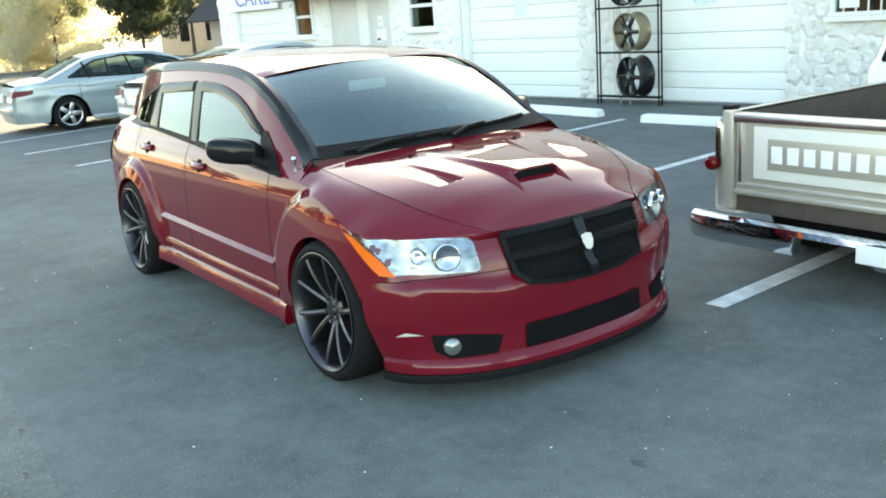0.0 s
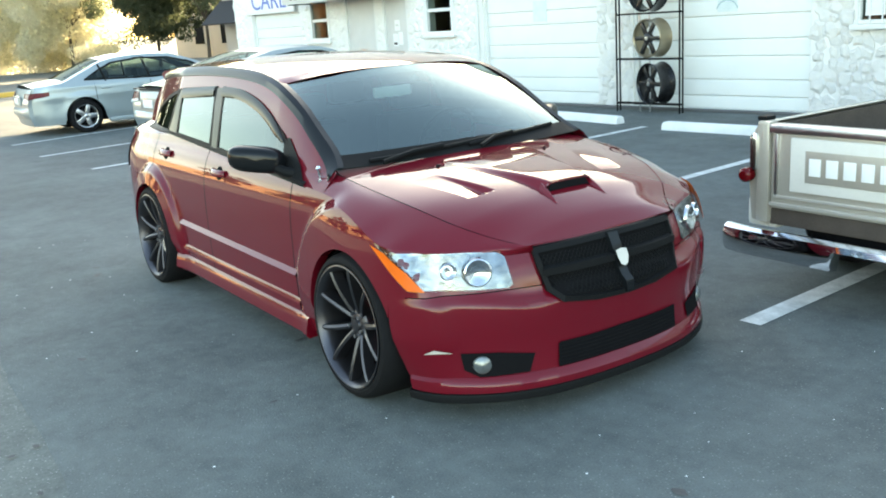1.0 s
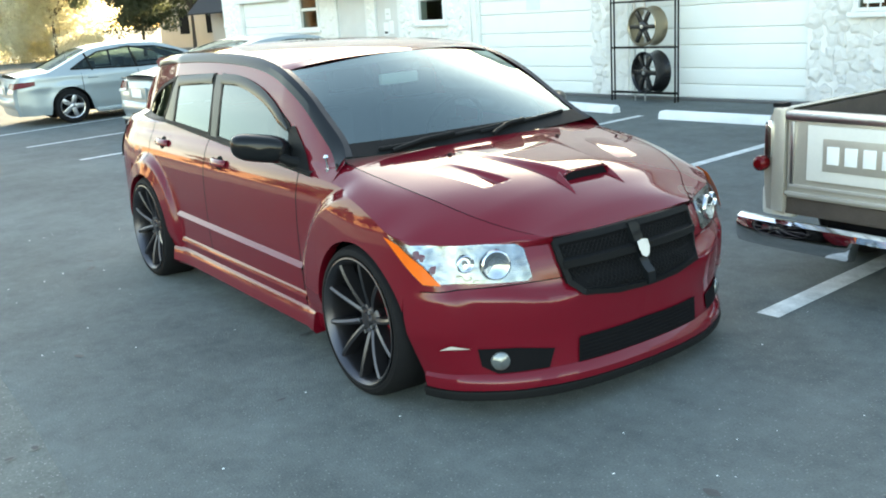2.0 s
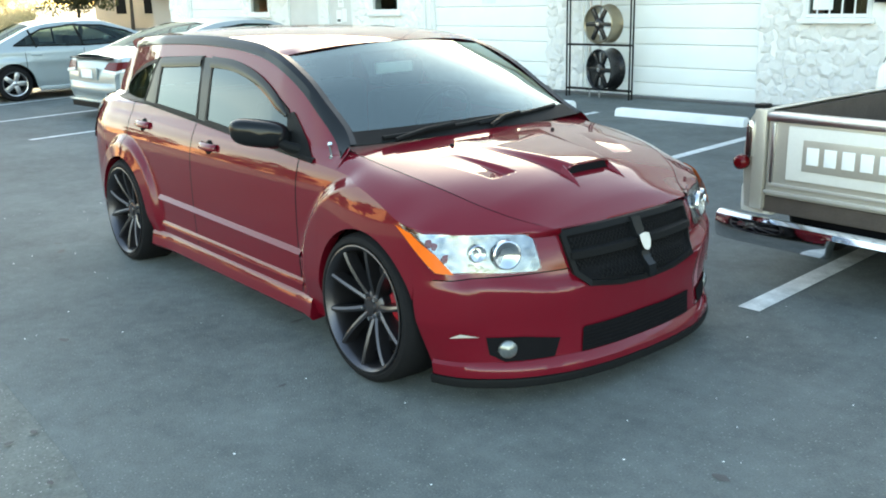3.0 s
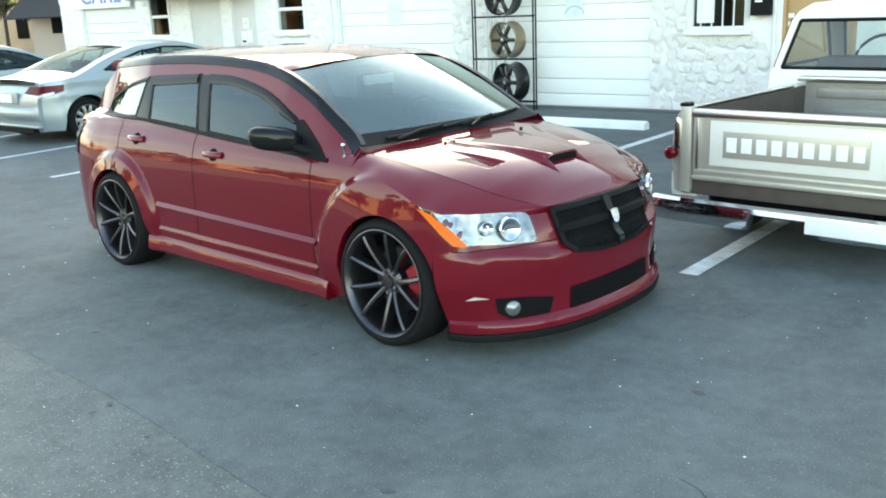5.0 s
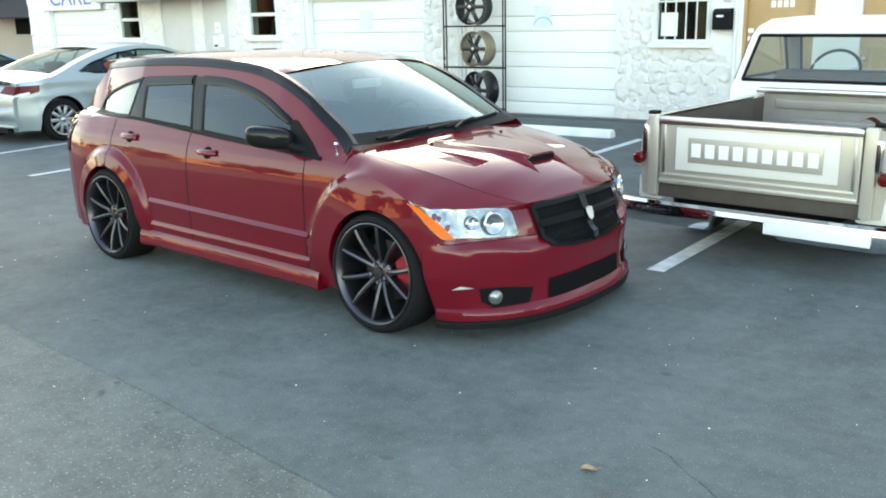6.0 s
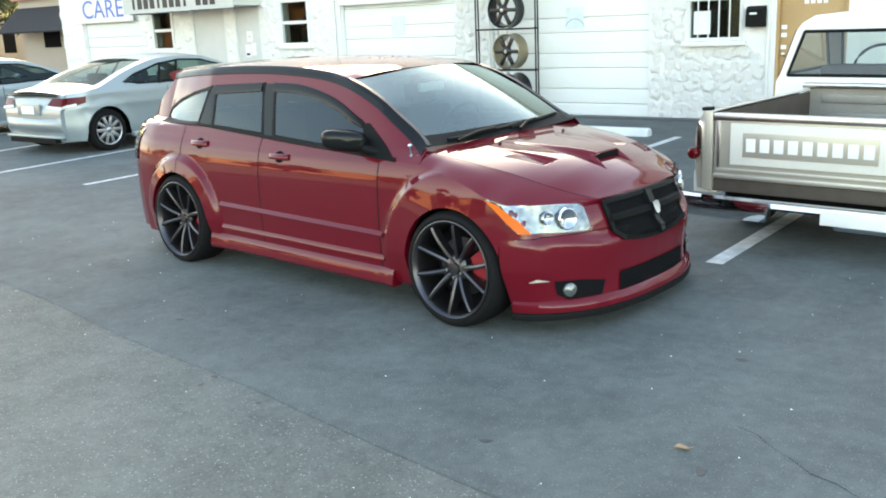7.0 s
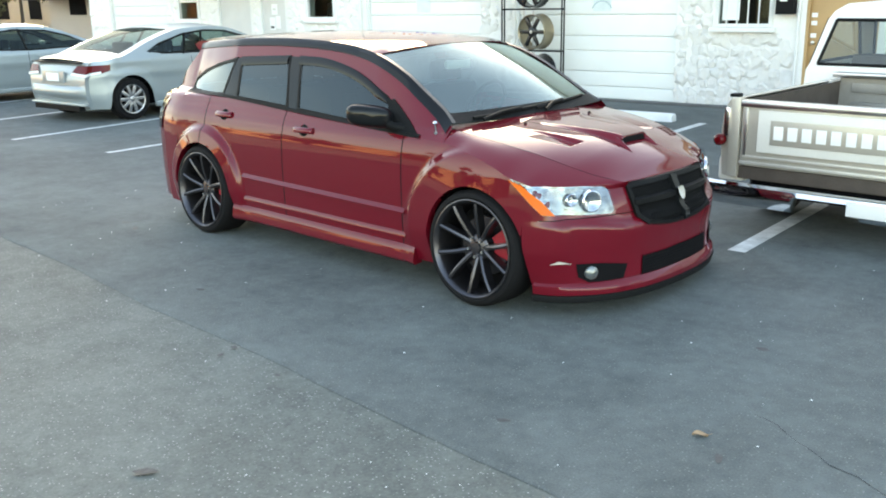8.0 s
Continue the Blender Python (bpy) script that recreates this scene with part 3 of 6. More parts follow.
def plain_door(name, x0, x1, mat, label, papers=False, number=False):
    t = thing(name, pose((x0 + x1) / 2, WY, 0), label, "door", kind="structure")
    w = (x1 - x0) / 2
    part("door_leaf", boxed(-w + 0.045, w - 0.045, 0.05, 0.095, 0.01, 2.13, bevel=0.004), mat, t)
    bm = bmesh.new()
    for a in ((-w, -w + 0.045, 0, 2.19), (w - 0.045, w, 0, 2.19), (-w + 0.045, w - 0.045, 2.14, 2.19)):
        box(bm, a[0], a[1], 0.0, 0.12, a[2], a[3])
    part("door_frame", bm, mat if number else TRIMWHITE, t, flat=True)
    k = lathe(bmesh.new(), [(0.001, -0.06), (0.024, -0.055), (0.03, -0.035), (0.014, -0.02), (0.014, 0.0), (0.03, 0.004)], 16)
    o = part("door_handle", k, STEEL, t)
    o.location = (-w + 0.11, 0.05, 0.98)
    if papers:
        for px, pz, pw, ph in ((0.0, 1.51, 0.09, 0.11), (-0.08, 1.21, 0.085, 0.13), (0.1, 1.24, 0.07, 0.13)):
            part("paper", boxed(px - pw, px + pw, 0.044, 0.048, pz - ph, pz + ph), WHITE, t, flat=True)
        part("print", boxed(-0.14, -0.03, 0.040, 0.043, 1.11, 1.16), INK, t, flat=True)
        part("print", boxed(-0.05, 0.05, 0.040, 0.043, 1.49, 1.53), GREYDOOR, t, flat=True)
    else:
        if not number:
            part("mail_slot", boxed(-0.12, 0.14, 0.044, 0.049, 1.0, 1.05), STEEL, t, flat=True)
    if number:
        for i in range(4):
            part("number_bar", boxed(-0.12 + 0.085 * i, -0.06 + 0.085 * i, 0.044, 0.048, 1.67, 1.76), WHITE, t, flat=True)
        for z in (1.05, 1.22, 1.33):
            part("sticker", boxed(-w + 0.06, -w + 0.14, 0.044, 0.048, z, z + 0.06), WHITE, t, flat=True)
    return t


plain_door("door_1", -15.76, -14.60, GREYDOOR, "closed pale grey steel door with mail slot")
plain_door("door_2", -14.33, -13.47, GREYDOOR, "closed pale grey door with paper notices", papers=True)
plain_door("door_3", -2.66, -1.69, TANDOOR, "closed tan wooden door with white number plate", number=True)
plain_door("door_4", -1.14, -0.15, TANDOOR, "closed tan wooden door")

# awning over the two doors
t = thing("awning", pose(-15.25, WY, 2.14) @ Matrix.Scale(0.97, 4), "grey box awning with dark painted telephone number", "awning")
bm = bmesh.new()
x0, x1 = -2.0, 1.9
prof = ((-0.01, 0.0), (-0.75, 0.02), (-0.75, 0.46), (-0.01, 0.95))
a = [bm.verts.new((x0, y, z)) for y, z in prof]
b = [bm.verts.new((x1, y, z)) for y, z in prof]
for k in range(4):
    bm.faces.new((a[k], a[(k + 1) % 4], b[(k + 1) % 4], b[k]))
bm.faces.new(a[::-1])
bm.faces.new(b)
bmesh.ops.recalc_face_normals(bm, faces=bm.faces[:])
part("canopy", bm, GREYBOARD, t, flat=True)
part("valance", boxed(x0, x1, -0.775, -0.755, -0.03, 0.44), GREYBOARD, t, flat=True)
for i in range(13):
    if i in (0, 4, 8):
        bw = 0.04
    elif i == 9:
        continue
    else:
        bw = 0.085
    cx = x0 + 0.42 + 0.235 * i
    part("number_bar", boxed(cx - bw, cx + bw, -0.784, -0.778, 0.06, 0.36), INK, t, flat=True)
part("support", boxed(x0 + 0.1, x0 + 0.14, -0.7, 0.0, -0.05, -0.02), STEEL, t, flat=True)

# painted banners over the garage doors
def sign(x0, x1, z0, z1, lines, y=WY - 0.03):
    t = thing("sign", pose((x0 + x1) / 2, y, (z0 + z1) / 2), "white banner sign with hand-painted coloured lettering", "sign", "banner signs")
    w, h = (x1 - x0) / 2, (z1 - z0) / 2
    part("board", boxed(-w, w, -0.015, 0.015, -h, h, bevel=0.004), WHITE, t)
    for text, size, z, mat, sx in lines:
        o = new("lettering", letters(text, size, mat))
        o.parent = t
        o.matrix_local = pose(0, -0.02, z, 90, 0, 0) @ Matrix.Diagonal((sx, 1, 1, 1))
    return t


sign(-20.32, -17.9, 1.98, 3.14, (("SCHOOL", 0.46, 0.22, ORANGE, 1.25), ("CARE", 0.62, -0.28, BLUE, 1.15)))
sign(-11.16, -8.64, 2.03, 3.25, (("SCHOOL", 0.46, 0.30, ORANGE, 1.25), ("CARE", 0.60, -0.22, BLUE, 1.15)))

# conduits and the small arc marks on the doors
bm = tube(bmesh.new(), [(-11.29, WY - 0.03, 0.02), (-11.29, WY - 0.03, TOP)], 0.028, 8)
solid("drain_pipe", bm, TRIMWHITE, Matrix(), "white painted drain pipe fixed to the wall", "pipe")
bm = tube(bmesh.new(), [(-2.76, WY - 0.03, 0.02), (-2.76, WY - 0.03, TOP)], 0.022, 8)
solid("drain_pipe", bm, TRIMWHITE, Matrix(), "thin white conduit fixed beside the tan door", "pipe")
for x in (-5.97,):
    bm = bmesh.new()
    for i in range(12):
        a0, a1 = math.pi * (0.12 + 0.76 * i / 12), math.pi * (0.12 + 0.76 * (i + 1) / 12)
        bm.faces.new([bm.verts.new((x + r * math.cos(a), WY + 0.089, 1.405 + r * math.sin(a))) for r, a in ((0.196, a0), (0.196, a1), (0.181, a1), (0.181, a0))])
    solid("arc_mark", bm, material("faded_blue", (0.3, 0.42, 0.46), 0.6), Matrix(), "faded blue arc painted on the garage door", "mark", kind="structure")
for x in (-9.76, -5.97):
    solid("faded_mark", boxed(x - 0.16, x + 0.16, WY + 0.093, WY + 0.097, 1.43, 1.78), material("pale_blue", (0.70, 0.785, 0.785), 0.6, vary=0.5, scale=5), Matrix(), "faded pale blue patch on the garage door", "mark", kind="structure", flat=True)

# ---- display rack with wheels ----
def show_wheel(mat, lip, depth=0.22, r=0.265, spokes=6):
    t = thing("display_wheel", Matrix(), "alloy display wheel without a tyre", "wheel", "display wheels")
    bm = bmesh.new()
    lathe(bm, [(r, -0.0), (r * 0.96, -0.008), (r * 0.90, 0.01), (r * 0.88, 0.05), (r * 0.86, depth * 0.5), (r * 0.88, depth), (r, depth + 0.01), (r * 1.02, depth), (r * 0.93, depth * 0.8), (r * 0.91, depth * 0.4), (r * 0.96, 0.03), (r, 0.0)], 40)
    part("rim", bm, lip, t)
    for i in range(spokes):
        bm = bmesh.new()
        box(bm, 0.05, r * 0.9, 0.01, 0.05, -0.028, 0.028, bevel=0.008, m=Matrix.Rotation(2 * math.pi * i / spokes, 4, "Y"))
        part("spoke", bm, mat, t)
    part("hub", lathe(bmesh.new(), [(0.001, -0.005), (0.05, 0.0), (0.075, 0.012), (0.075, 0.06), (0.001, 0.06)], 24), mat, t)
    part("centre_cap", lathe(bmesh.new(), [(0.001, -0.012), (0.025, -0.01), (0.028, 0.0)], 16), STEEL, t)
    return t


rack = thing("wheel_rack", pose(-7.0, 12.5, 0) @ Matrix.Scale(1.085, 4), "tall black steel rack holding display wheels", "rack")
rw, rd = 0.545, 0.035
for sx in (-1, 1):
    for sy in (-1, 1):
        part("post", boxed(sx * rw - 0.009, sx * rw + 0.009, sy * rd - 0.009, sy * rd + 0.009, 0, 2.75), BLACK, rack, flat=True)
for z in (0.12, 0.74, 1.36, 1.98, 2.6):
    for sy in (-1, 1):
        part("rail", boxed(-rw, rw, sy * rd - 0.012, sy * rd + 0.012, z - 0.012, z + 0.012), BLACK, rack, flat=True)
    for sx in (-1, 1):
        part("side_rail", boxed(sx * rw - 0.011, sx * rw + 0.011, -rd, rd, z - 0.011, z + 0.011), BLACK, rack, flat=True)
for x in (-0.17, 0.0):
    part("strut", boxed(x - 0.008, x + 0.008, rd - 0.02, rd, 0, 2.75), STEEL, rack, flat=True)
DARKWHEEL = material("black_wheel", (0.03, 0.03, 0.032), 0.25, metal=0.6, vary=0.3, scale=20)
BRONZE = material("bronze_wheel", (0.30, 0.25, 0.17), 0.35, metal=0.8, vary=0.3, scale=20)
a = show_wheel(DARKWHEEL, DARKWHEEL, 0.22)
a.matrix_world = pose(-7.0, 12.38, 1.784, 0, 0, 0) @ Matrix.Scale(1.085, 4)
b = show_wheel(DARKWHEEL, BRONZE, 0.22)
b.matrix_world = pose(-6.945, 12.38, 1.111, 0, 0, -6) @ Matrix.Scale(1.085, 4)
copy_thing(a, pose(-6.915, 12.38, 0.438, 0, 0, -16) @ Matrix.Scale(1.085, 4))
copy_thing(a, pose(-7.0, 12.38, 2.457, 0, 0, 2) @ Matrix.Scale(1.085, 4))
for o, l in ((b, "bronze-lipped alloy display wheel on the rack"),):
    tagged(o, l)
# ---- the red hatchback ----
CAR = pose(-1.223, 4.074, 0, 0, 0, -4.25)
WB, ZW, RA = 2.635, 0.327, 0.345        # wheelbase, axle height, wheel arch radius
# outline of the body seen from above, from the middle of the nose along the near side to the middle of the tail: x, half width
PLAN = [(0.765, 0.0), (0.757, 0.2), (0.725, 0.4), (0.665, 0.56), (0.60, 0.67), (0.50, 0.785), (0.40, 0.843), (0.28, 0.868), (0.1, 0.873), (-0.5, 0.873), (-1.3, 0.873), (-2.0, 0.873),
        (-2.5, 0.873), (-2.8, 0.873), (-3.1, 0.864), (-3.32, 0.815), (-3.46, 0.68), (-3.55, 0.38), (-3.565, 0.0)]
RUN = [0.0]
for a, b in zip(PLAN, PLAN[1:]):
    RUN.append(RUN[-1] + math.hypot(b[0] - a[0], b[1] - a[1]))
MARK = [(0.0, 0.0), (RUN[7], 0.32), (RUN[13], 0.84), (RUN[-1], 1.0)]
AT = [float(np.interp(r, [m[0] for m in MARK], [m[1] for m in MARK])) for r in RUN]
STEPS = np.linspace(0, 1, 1501)
PX = np.array([lerp([(a, p[0]) for a, p in zip(AT, PLAN)], t) for t in STEPS])
PY = np.array([lerp([(a, p[1]) for a, p in zip(AT, PLAN)], t) for t in STEPS])


def plan(s):
    """Outline seen from above at s, 0 at the nose and 1 at the tail: the point on the near side (y negative) and the outward way."""
    at = lambda t: Vector((float(np.interp(t, STEPS, PX)), -float(np.interp(t, STEPS, PY))))
    p = at(s)
    d = at(min(1, s + 6e-3)) - at(max(0, s - 6e-3))
    return p, Vector((-d.y, d.x)).normalized()


def s_of_x(x):
    """Where along the outline the side stands at x."""
    return float(np.interp(-x, -PX, STEPS))


def s_of_y(y):
    """Where along the nose the outline stands at the half width y."""
    return float(np.interp(abs(y), PY[:481], STEPS[:481]))


BELT = [(-3.3, 1.02), (-2.9, 1.012), (-2.45, 1.005), (-2.28, 0.996), (-1.6, 0.952), (-1.0, 0.918), (-0.47, 0.887), (-0.2, 0.868), (0.0, 0.832), (0.15, 0.785), (0.241, 0.748), (0.41, 0.715), (0.55, 0.69), (0.8, 0.68)]
EDGE = [(-3.2, 1.335), (-3.055, 1.35), (-2.61, 1.38), (-2.237, 1.395), (-1.91, 1.399), (-1.609, 1.393), (-1.322, 1.376), (-1.097, 1.346), (-0.90, 1.295), (-0.70, 1.21), (-0.55, 1.122), (-0.395, 1.03), (-0.28, 0.958)]
INSET_SIDE = [(0.1, 0.03), (0.2, 0.015), (0.3, 0.007), (0.45, 0.001), (0.6, 0.0), (0.7, 0.002), (0.78, 0.008), (0.84, 0.020), (0.88, 0.033), (0.92, 0.050), (0.95, 0.067), (1.1, 0.118), (1.25, 0.171), (1.4, 0.233)]
INSET_NOSE = [(0.08, 0.02), (0.14, 0.0), (0.19, 0.012), (0.3, 0.014), (0.40, 0.004), (0.46, 0.002), (0.505, 0.010), (0.53, 0.040), (0.60, 0.064), (0.70, 0.11), (0.9, 0.2)]


def flare(x, z):
    """The bulge of the arch lips over the wheels: a broad band in front, a narrower one behind."""
    b = 0.0
    for xw, reach in ((0.0, 0.565), (-WB, 0.475)):
        r = math.hypot(x - xw, z - ZW)
        t = min(1, max(0, (reach - r) / 0.05))
        low = min(1, max(0, (z - 0.16) / 0.2))
        b = max(b, (0.026 * t * t * (3 - 2 * t) + 0.026 * max(0, min(1, (reach - r) / (reach - RA)))) * low)
    return b


def skin(s, z, out=0.0):
    """A point on the body at height z, pushed outwards by `out`."""
    p, n = plan(s)
    k = min(1.0, max(0.0, (s - 0.16) / 0.16))
    k = k * k * (3 - 2 * k)
    # the ledge under the lamps dips towards the grille
    dip = 0.035 * math.exp(-((abs(p.y) - 0.44) / 0.13) ** 2) * max(0, 1 - abs(z - 0.51) / 0.11)
    inset = lerp(INSET_NOSE, z + dip) * (1 - k) + lerp(INSET_SIDE, z) * k
    # the cabin narrows towards the tail, leaving a shoulder under the quarter window
    if p.x < -2.4:
        b = min(1, max(0, (z - 0.985) / 0.05))
        inset += 0.10 * min(1, (-2.4 - p.x) / 0.6) ** 1.2 * b * b * (3 - 2 * b)
    # the front pillar leans inboard towards its foot
    if -0.91 < p.x < -0.25 and z > lerp(BELT, p.x):
        b, e = lerp(BELT, p.x), max(lerp(EDGE, p.x), lerp(BELT, p.x) + 0.03)
        inset += 0.055 * min(1, (p.x + 0.91) / 0.50) ** 1.2 * min(1, (z - b) / (e - b)) * min(1, (e - b) / 0.12)
    f = flare(p.x, z) * min(1, k * 1.5)
    p = p + n * (out + f - inset)
    return Vector((p.x, p.y, z))


HOOD_Y = [(-0.50, 0.75), (-0.40, 0.745), (-0.33, 0.738), (-0.03, 0.722), (0.235, 0.682), (0.42, 0.605), (0.53, 0.51), (0.634, 0.43), (0.70, 0.40)]
HOOD_EDGE = [(-0.50, 0.962), (-0.40, 0.953), (-0.33, 0.945), (-0.03, 0.898), (0.235, 0.848), (0.42, 0.784), (0.53, 0.733), (0.634, 0.705), (0.75, 0.69)]
HOOD_MID = [(-0.45, 0.985), (-0.2, 0.960), (-0.093, 0.946), (0.1, 0.921), (0.307, 0.886), (0.425, 0.853), (0.51, 0.816), (0.59, 0.766), (0.655, 0.700), (0.72, 0.67)]


def top_z(x, y):
    """Height of the bonnet at x and half width y."""
    y = abs(y)
    k = min(1, y / lerp(HOOD_Y, x))
    edge = lerp(HOOD_EDGE, x)
    return edge + (lerp(HOOD_MID, x) - edge) * (1 - k ** 2.3)


car = thing("red_hatchback", CAR, "dark red lowered hatchback with bonnet scoop, parked on asphalt", "car")


def both(bm):
    """The near half and its mirror image, as one mesh."""
    g = bmesh.ops.duplicate(bm, geom=bm.verts[:] + bm.edges[:] + bm.faces[:])["geom"]
    vs = [e for e in g if isinstance(e, bmesh.types.BMVert)]
    for v in vs:
        v.co.y = -v.co.y
    bmesh.ops.reverse_faces(bm, faces=[e for e in g if isinstance(e, bmesh.types.BMFace)])
    return bm


def mirrored(bm):
    for v in bm.verts:
        v.co.y = -v.co.y
    bmesh.ops.reverse_faces(bm, faces=bm.faces[:])
    return bm


def bottom(x):
    z = 0.17
    for xw in (0.0, -WB):
        d = abs(x - xw)
        if d < RA:
            z = max(z, ZW + math.sqrt(RA * RA - d * d))
    return max(z, 0.53) if x > 0.33 else z


def side_panel(x_front, x_rear, z_top, z_bot=None, n=24, nv=44, lip=0.02):
    """A stretch of the body side between two stations, with a turned-in lower lip."""
    bm = bmesh.new()
    xs = [x_front + (x_rear - x_front) * i / n for i in range(n + 1)]
    for xw in (0.0, -WB):
        for x in [xw + RA * 0.9999 * math.cos(radians(a)) for a in range(0, 181, 4)] + [xw + k * 0.012 for k in range(-42, 43)]:
            if min(x_front, x_rear) < x < max(x_front, x_rear):
                xs.append(x)
    xs = sorted(set(round(x, 4) for x in xs), reverse=True)
    rows = []
    for x in xs:
        s = s_of_x(x)
        zb = bottom(x) if z_bot is None else max(bottom(x), z_bot)
        zt = z_top(x)
        col = [skin(s, zb + 0.004, -0.05), skin(s, zb, -lip), skin(s, zb, -0.004)]
        for j in range(nv + 1):
            z = zb + (zt - zb) * j / nv
            col.append(skin(s, z))
        rows.append([bm.verts.new(p) for p in col])
    for a, b in zip(rows, rows[1:]):
        for j in range(len(a) - 1):
            bm.faces.new((a[j], a[j + 1], b[j + 1], b[j]))
    bmesh.ops.recalc_face_normals(bm, faces=bm.faces[:])
    return bm


belt_top = lambda x: lerp(BELT, x)
G = 0.004
DOOR1, DOOR2, DOOR3 = -0.585, -1.71, -2.62
for side in (0, 1):
    f = (lambda b: mirrored(b)) if side else (lambda b: b)
    part("fender", f(side_panel(0.40, DOOR1 + G, lambda x: lerp(BELT, x), n=20)), RED, car)
    part("front_door", f(side_panel(DOOR1 - G, DOOR2 + G, belt_top, n=16)), RED, car)
    part("rear_door", f(side_panel(DOOR2 - G, DOOR3 + G, belt_top, n=12)), RED, car)
    part("quarter_panel", f(side_panel(DOOR3 - G, -3.2, belt_top, n=16)), RED, car)

# rear end
def tail_fn(u, v):
    s = s_of_x(-3.2) + (1 - s_of_x(-3.2)) * u
    return skin(s, 0.2 + v * 0.812)
bm = bmesh.new()
grid(bm, tail_fn, 16, 20)
part("rear_bumper", both(bm), RED, car)

# front bumper with its chin
S_ARCH = s_of_x(0.33)
def bumper_fn(u, v):
    z = 0.122 + 0.413 * v
    s = s_of_x(0.33 + 0.030 * max(0, min(1, (0.42 - z) / 0.24))) * u
    return skin(s, z)
bm = bmesh.new()
grid(bm, bumper_fn, 40, 30)
part("front_bumper", both(bm), RED, car)
def upper_nose(u, v):
    s = S_ARCH * u
    x = plan(s)[0].x
    zt = lerp(BELT, x) if s > s_of_y(0.5) else 0.70
    return skin(s, 0.539 + (zt - 0.539) * v)
bm = bmesh.new()
grid(bm, upper_nose, 40, 12)
part("nose_panel", both(bm), RED, car)
def ledge(u, v):
    s = s_of_y(0.62) * u
    p = skin(s, upper_nose(min(1, s / S_ARCH), 1).z)
    return Vector((p.x - 0.16 * v, p.y * (1 - 0.12 * v), p.z - 0.006 + 0.012 * v))
bm = bmesh.new()
grid(bm, ledge, 24, 3)
part("nose_ledge", both(bm), RED, car)
# red chin ledge and black lip under it
def chin(u, v):
    s = S_ARCH * u * 0.955
    o, z = [(0.0, 0.190), (0.015, 0.176), (0.019, 0.156), (0.016, 0.128), (0.0, 0.122), (-0.06, 0.122)][round(v * 5)]
    return skin(s, z, o + 0.005 * (1 - u))
bm = bmesh.new()
grid(bm, chin, 44, 5)
part("chin_spoiler", both(bm), RED, car)
def lip_fn(u, v):
    s = S_ARCH * u * 0.965
    o, z = [(0.0, 0.127), (0.028, 0.124), (0.031, 0.115), (0.026, 0.088), (0.0, 0.084), (-0.08, 0.09)][round(v * 5)]
    return Vector((*skin(s, 0.12, o - 0.004).xy, z))
bm = bmesh.new()
grid(bm, lip_fn, 44, 5)
part("lip_spoiler", both(bm), BLACK, car, "matt black rubber lip")

# bonnet and wings: one sheet each
def hood_fn(u, v):
    q = (v - 0.5) * 2
    xb = -0.205 - 0.145 * abs(q) ** 2
    xf = 0.655 - 0.021 * q * q
    x = xb + (xf - xb) * u
    y = q * lerp(HOOD_Y, x)
    e = max(0, u - 0.95) / 0.05
    d = max(0, xb + 0.13 - x)
    return Vector((x, y, top_z(x, y) - 0.008 * e * e + 0.6 * d * d))
bm = bmesh.new()
grid(bm, hood_fn, 170, 240, flip=True)
# sunk vents: deepest along the inner edge towards the front
for v in bm.verts:
    x, y = v.co.x, abs(v.co.y)
    k = x / 0.305
    lo, hi = 0.40 - 0.085 * k, 0.555 - 0.095 * k
    if k > 0 and lo - 0.01 < y < hi:
        a = min(1, max(0, (0.312 - x) / 0.014))
        b = min(1, max(0, (y - lo) / 0.022))
        across = max(0, (hi - y) / (hi - lo))
        v.co.z -= 0.026 * min(1, k) * a * b * b * (3 - 2 * b) * min(1, 1.25 * across)
part("bonnet", bm, RED, car)
def wing_top(u, v):
    x = -0.50 + (0.655 + 0.50) * u
    yi = lerp(HOOD_Y, x) + 0.006
    s = s_of_x(min(x, 0.70))
    e = skin(s, lerp(BELT, x))
    yo = max(yi + 0.005, abs(e.y))
    y = yi + (yo - yi) * v
    z = lerp(HOOD_EDGE, x) * (1 - v) + lerp(BELT, x) * v + (0.012 - 0.02 * max(0, x)) * math.sin(math.pi * v)
    return Vector((x + (e.x - x) * v, -y, z))
bm = bmesh.new()
grid(bm, wing_top, 44, 8, flip=True)
bmesh.ops.recalc_face_normals(bm, faces=bm.faces[:])
part("wing_top", bm, RED, car)
bm = bmesh.new()
grid(bm, wing_top, 44, 8, flip=True)
bmesh.ops.recalc_face_normals(bm, faces=bm.faces[:])
part("wing_top", mirrored(bm), RED, car)

for side in (0, 1):
    bm = bmesh.new()
    def lid(u, v):
        a = wing_top(1, -0.08 + 1.08 * u)
        b = skin(s_of_y(min(0.80, abs(a.y))), 0.668, 0.003)
        return a.lerp(b, v) + Vector((0.004 * math.sin(math.pi * v), 0, 0.004 * (1 - v)))
    grid(bm, lid, 24, 5)
    bmesh.ops.recalc_face_normals(bm, faces=bm.faces[:])
    part("lamp_lid", mirrored(bm) if side else bm, RED, car)
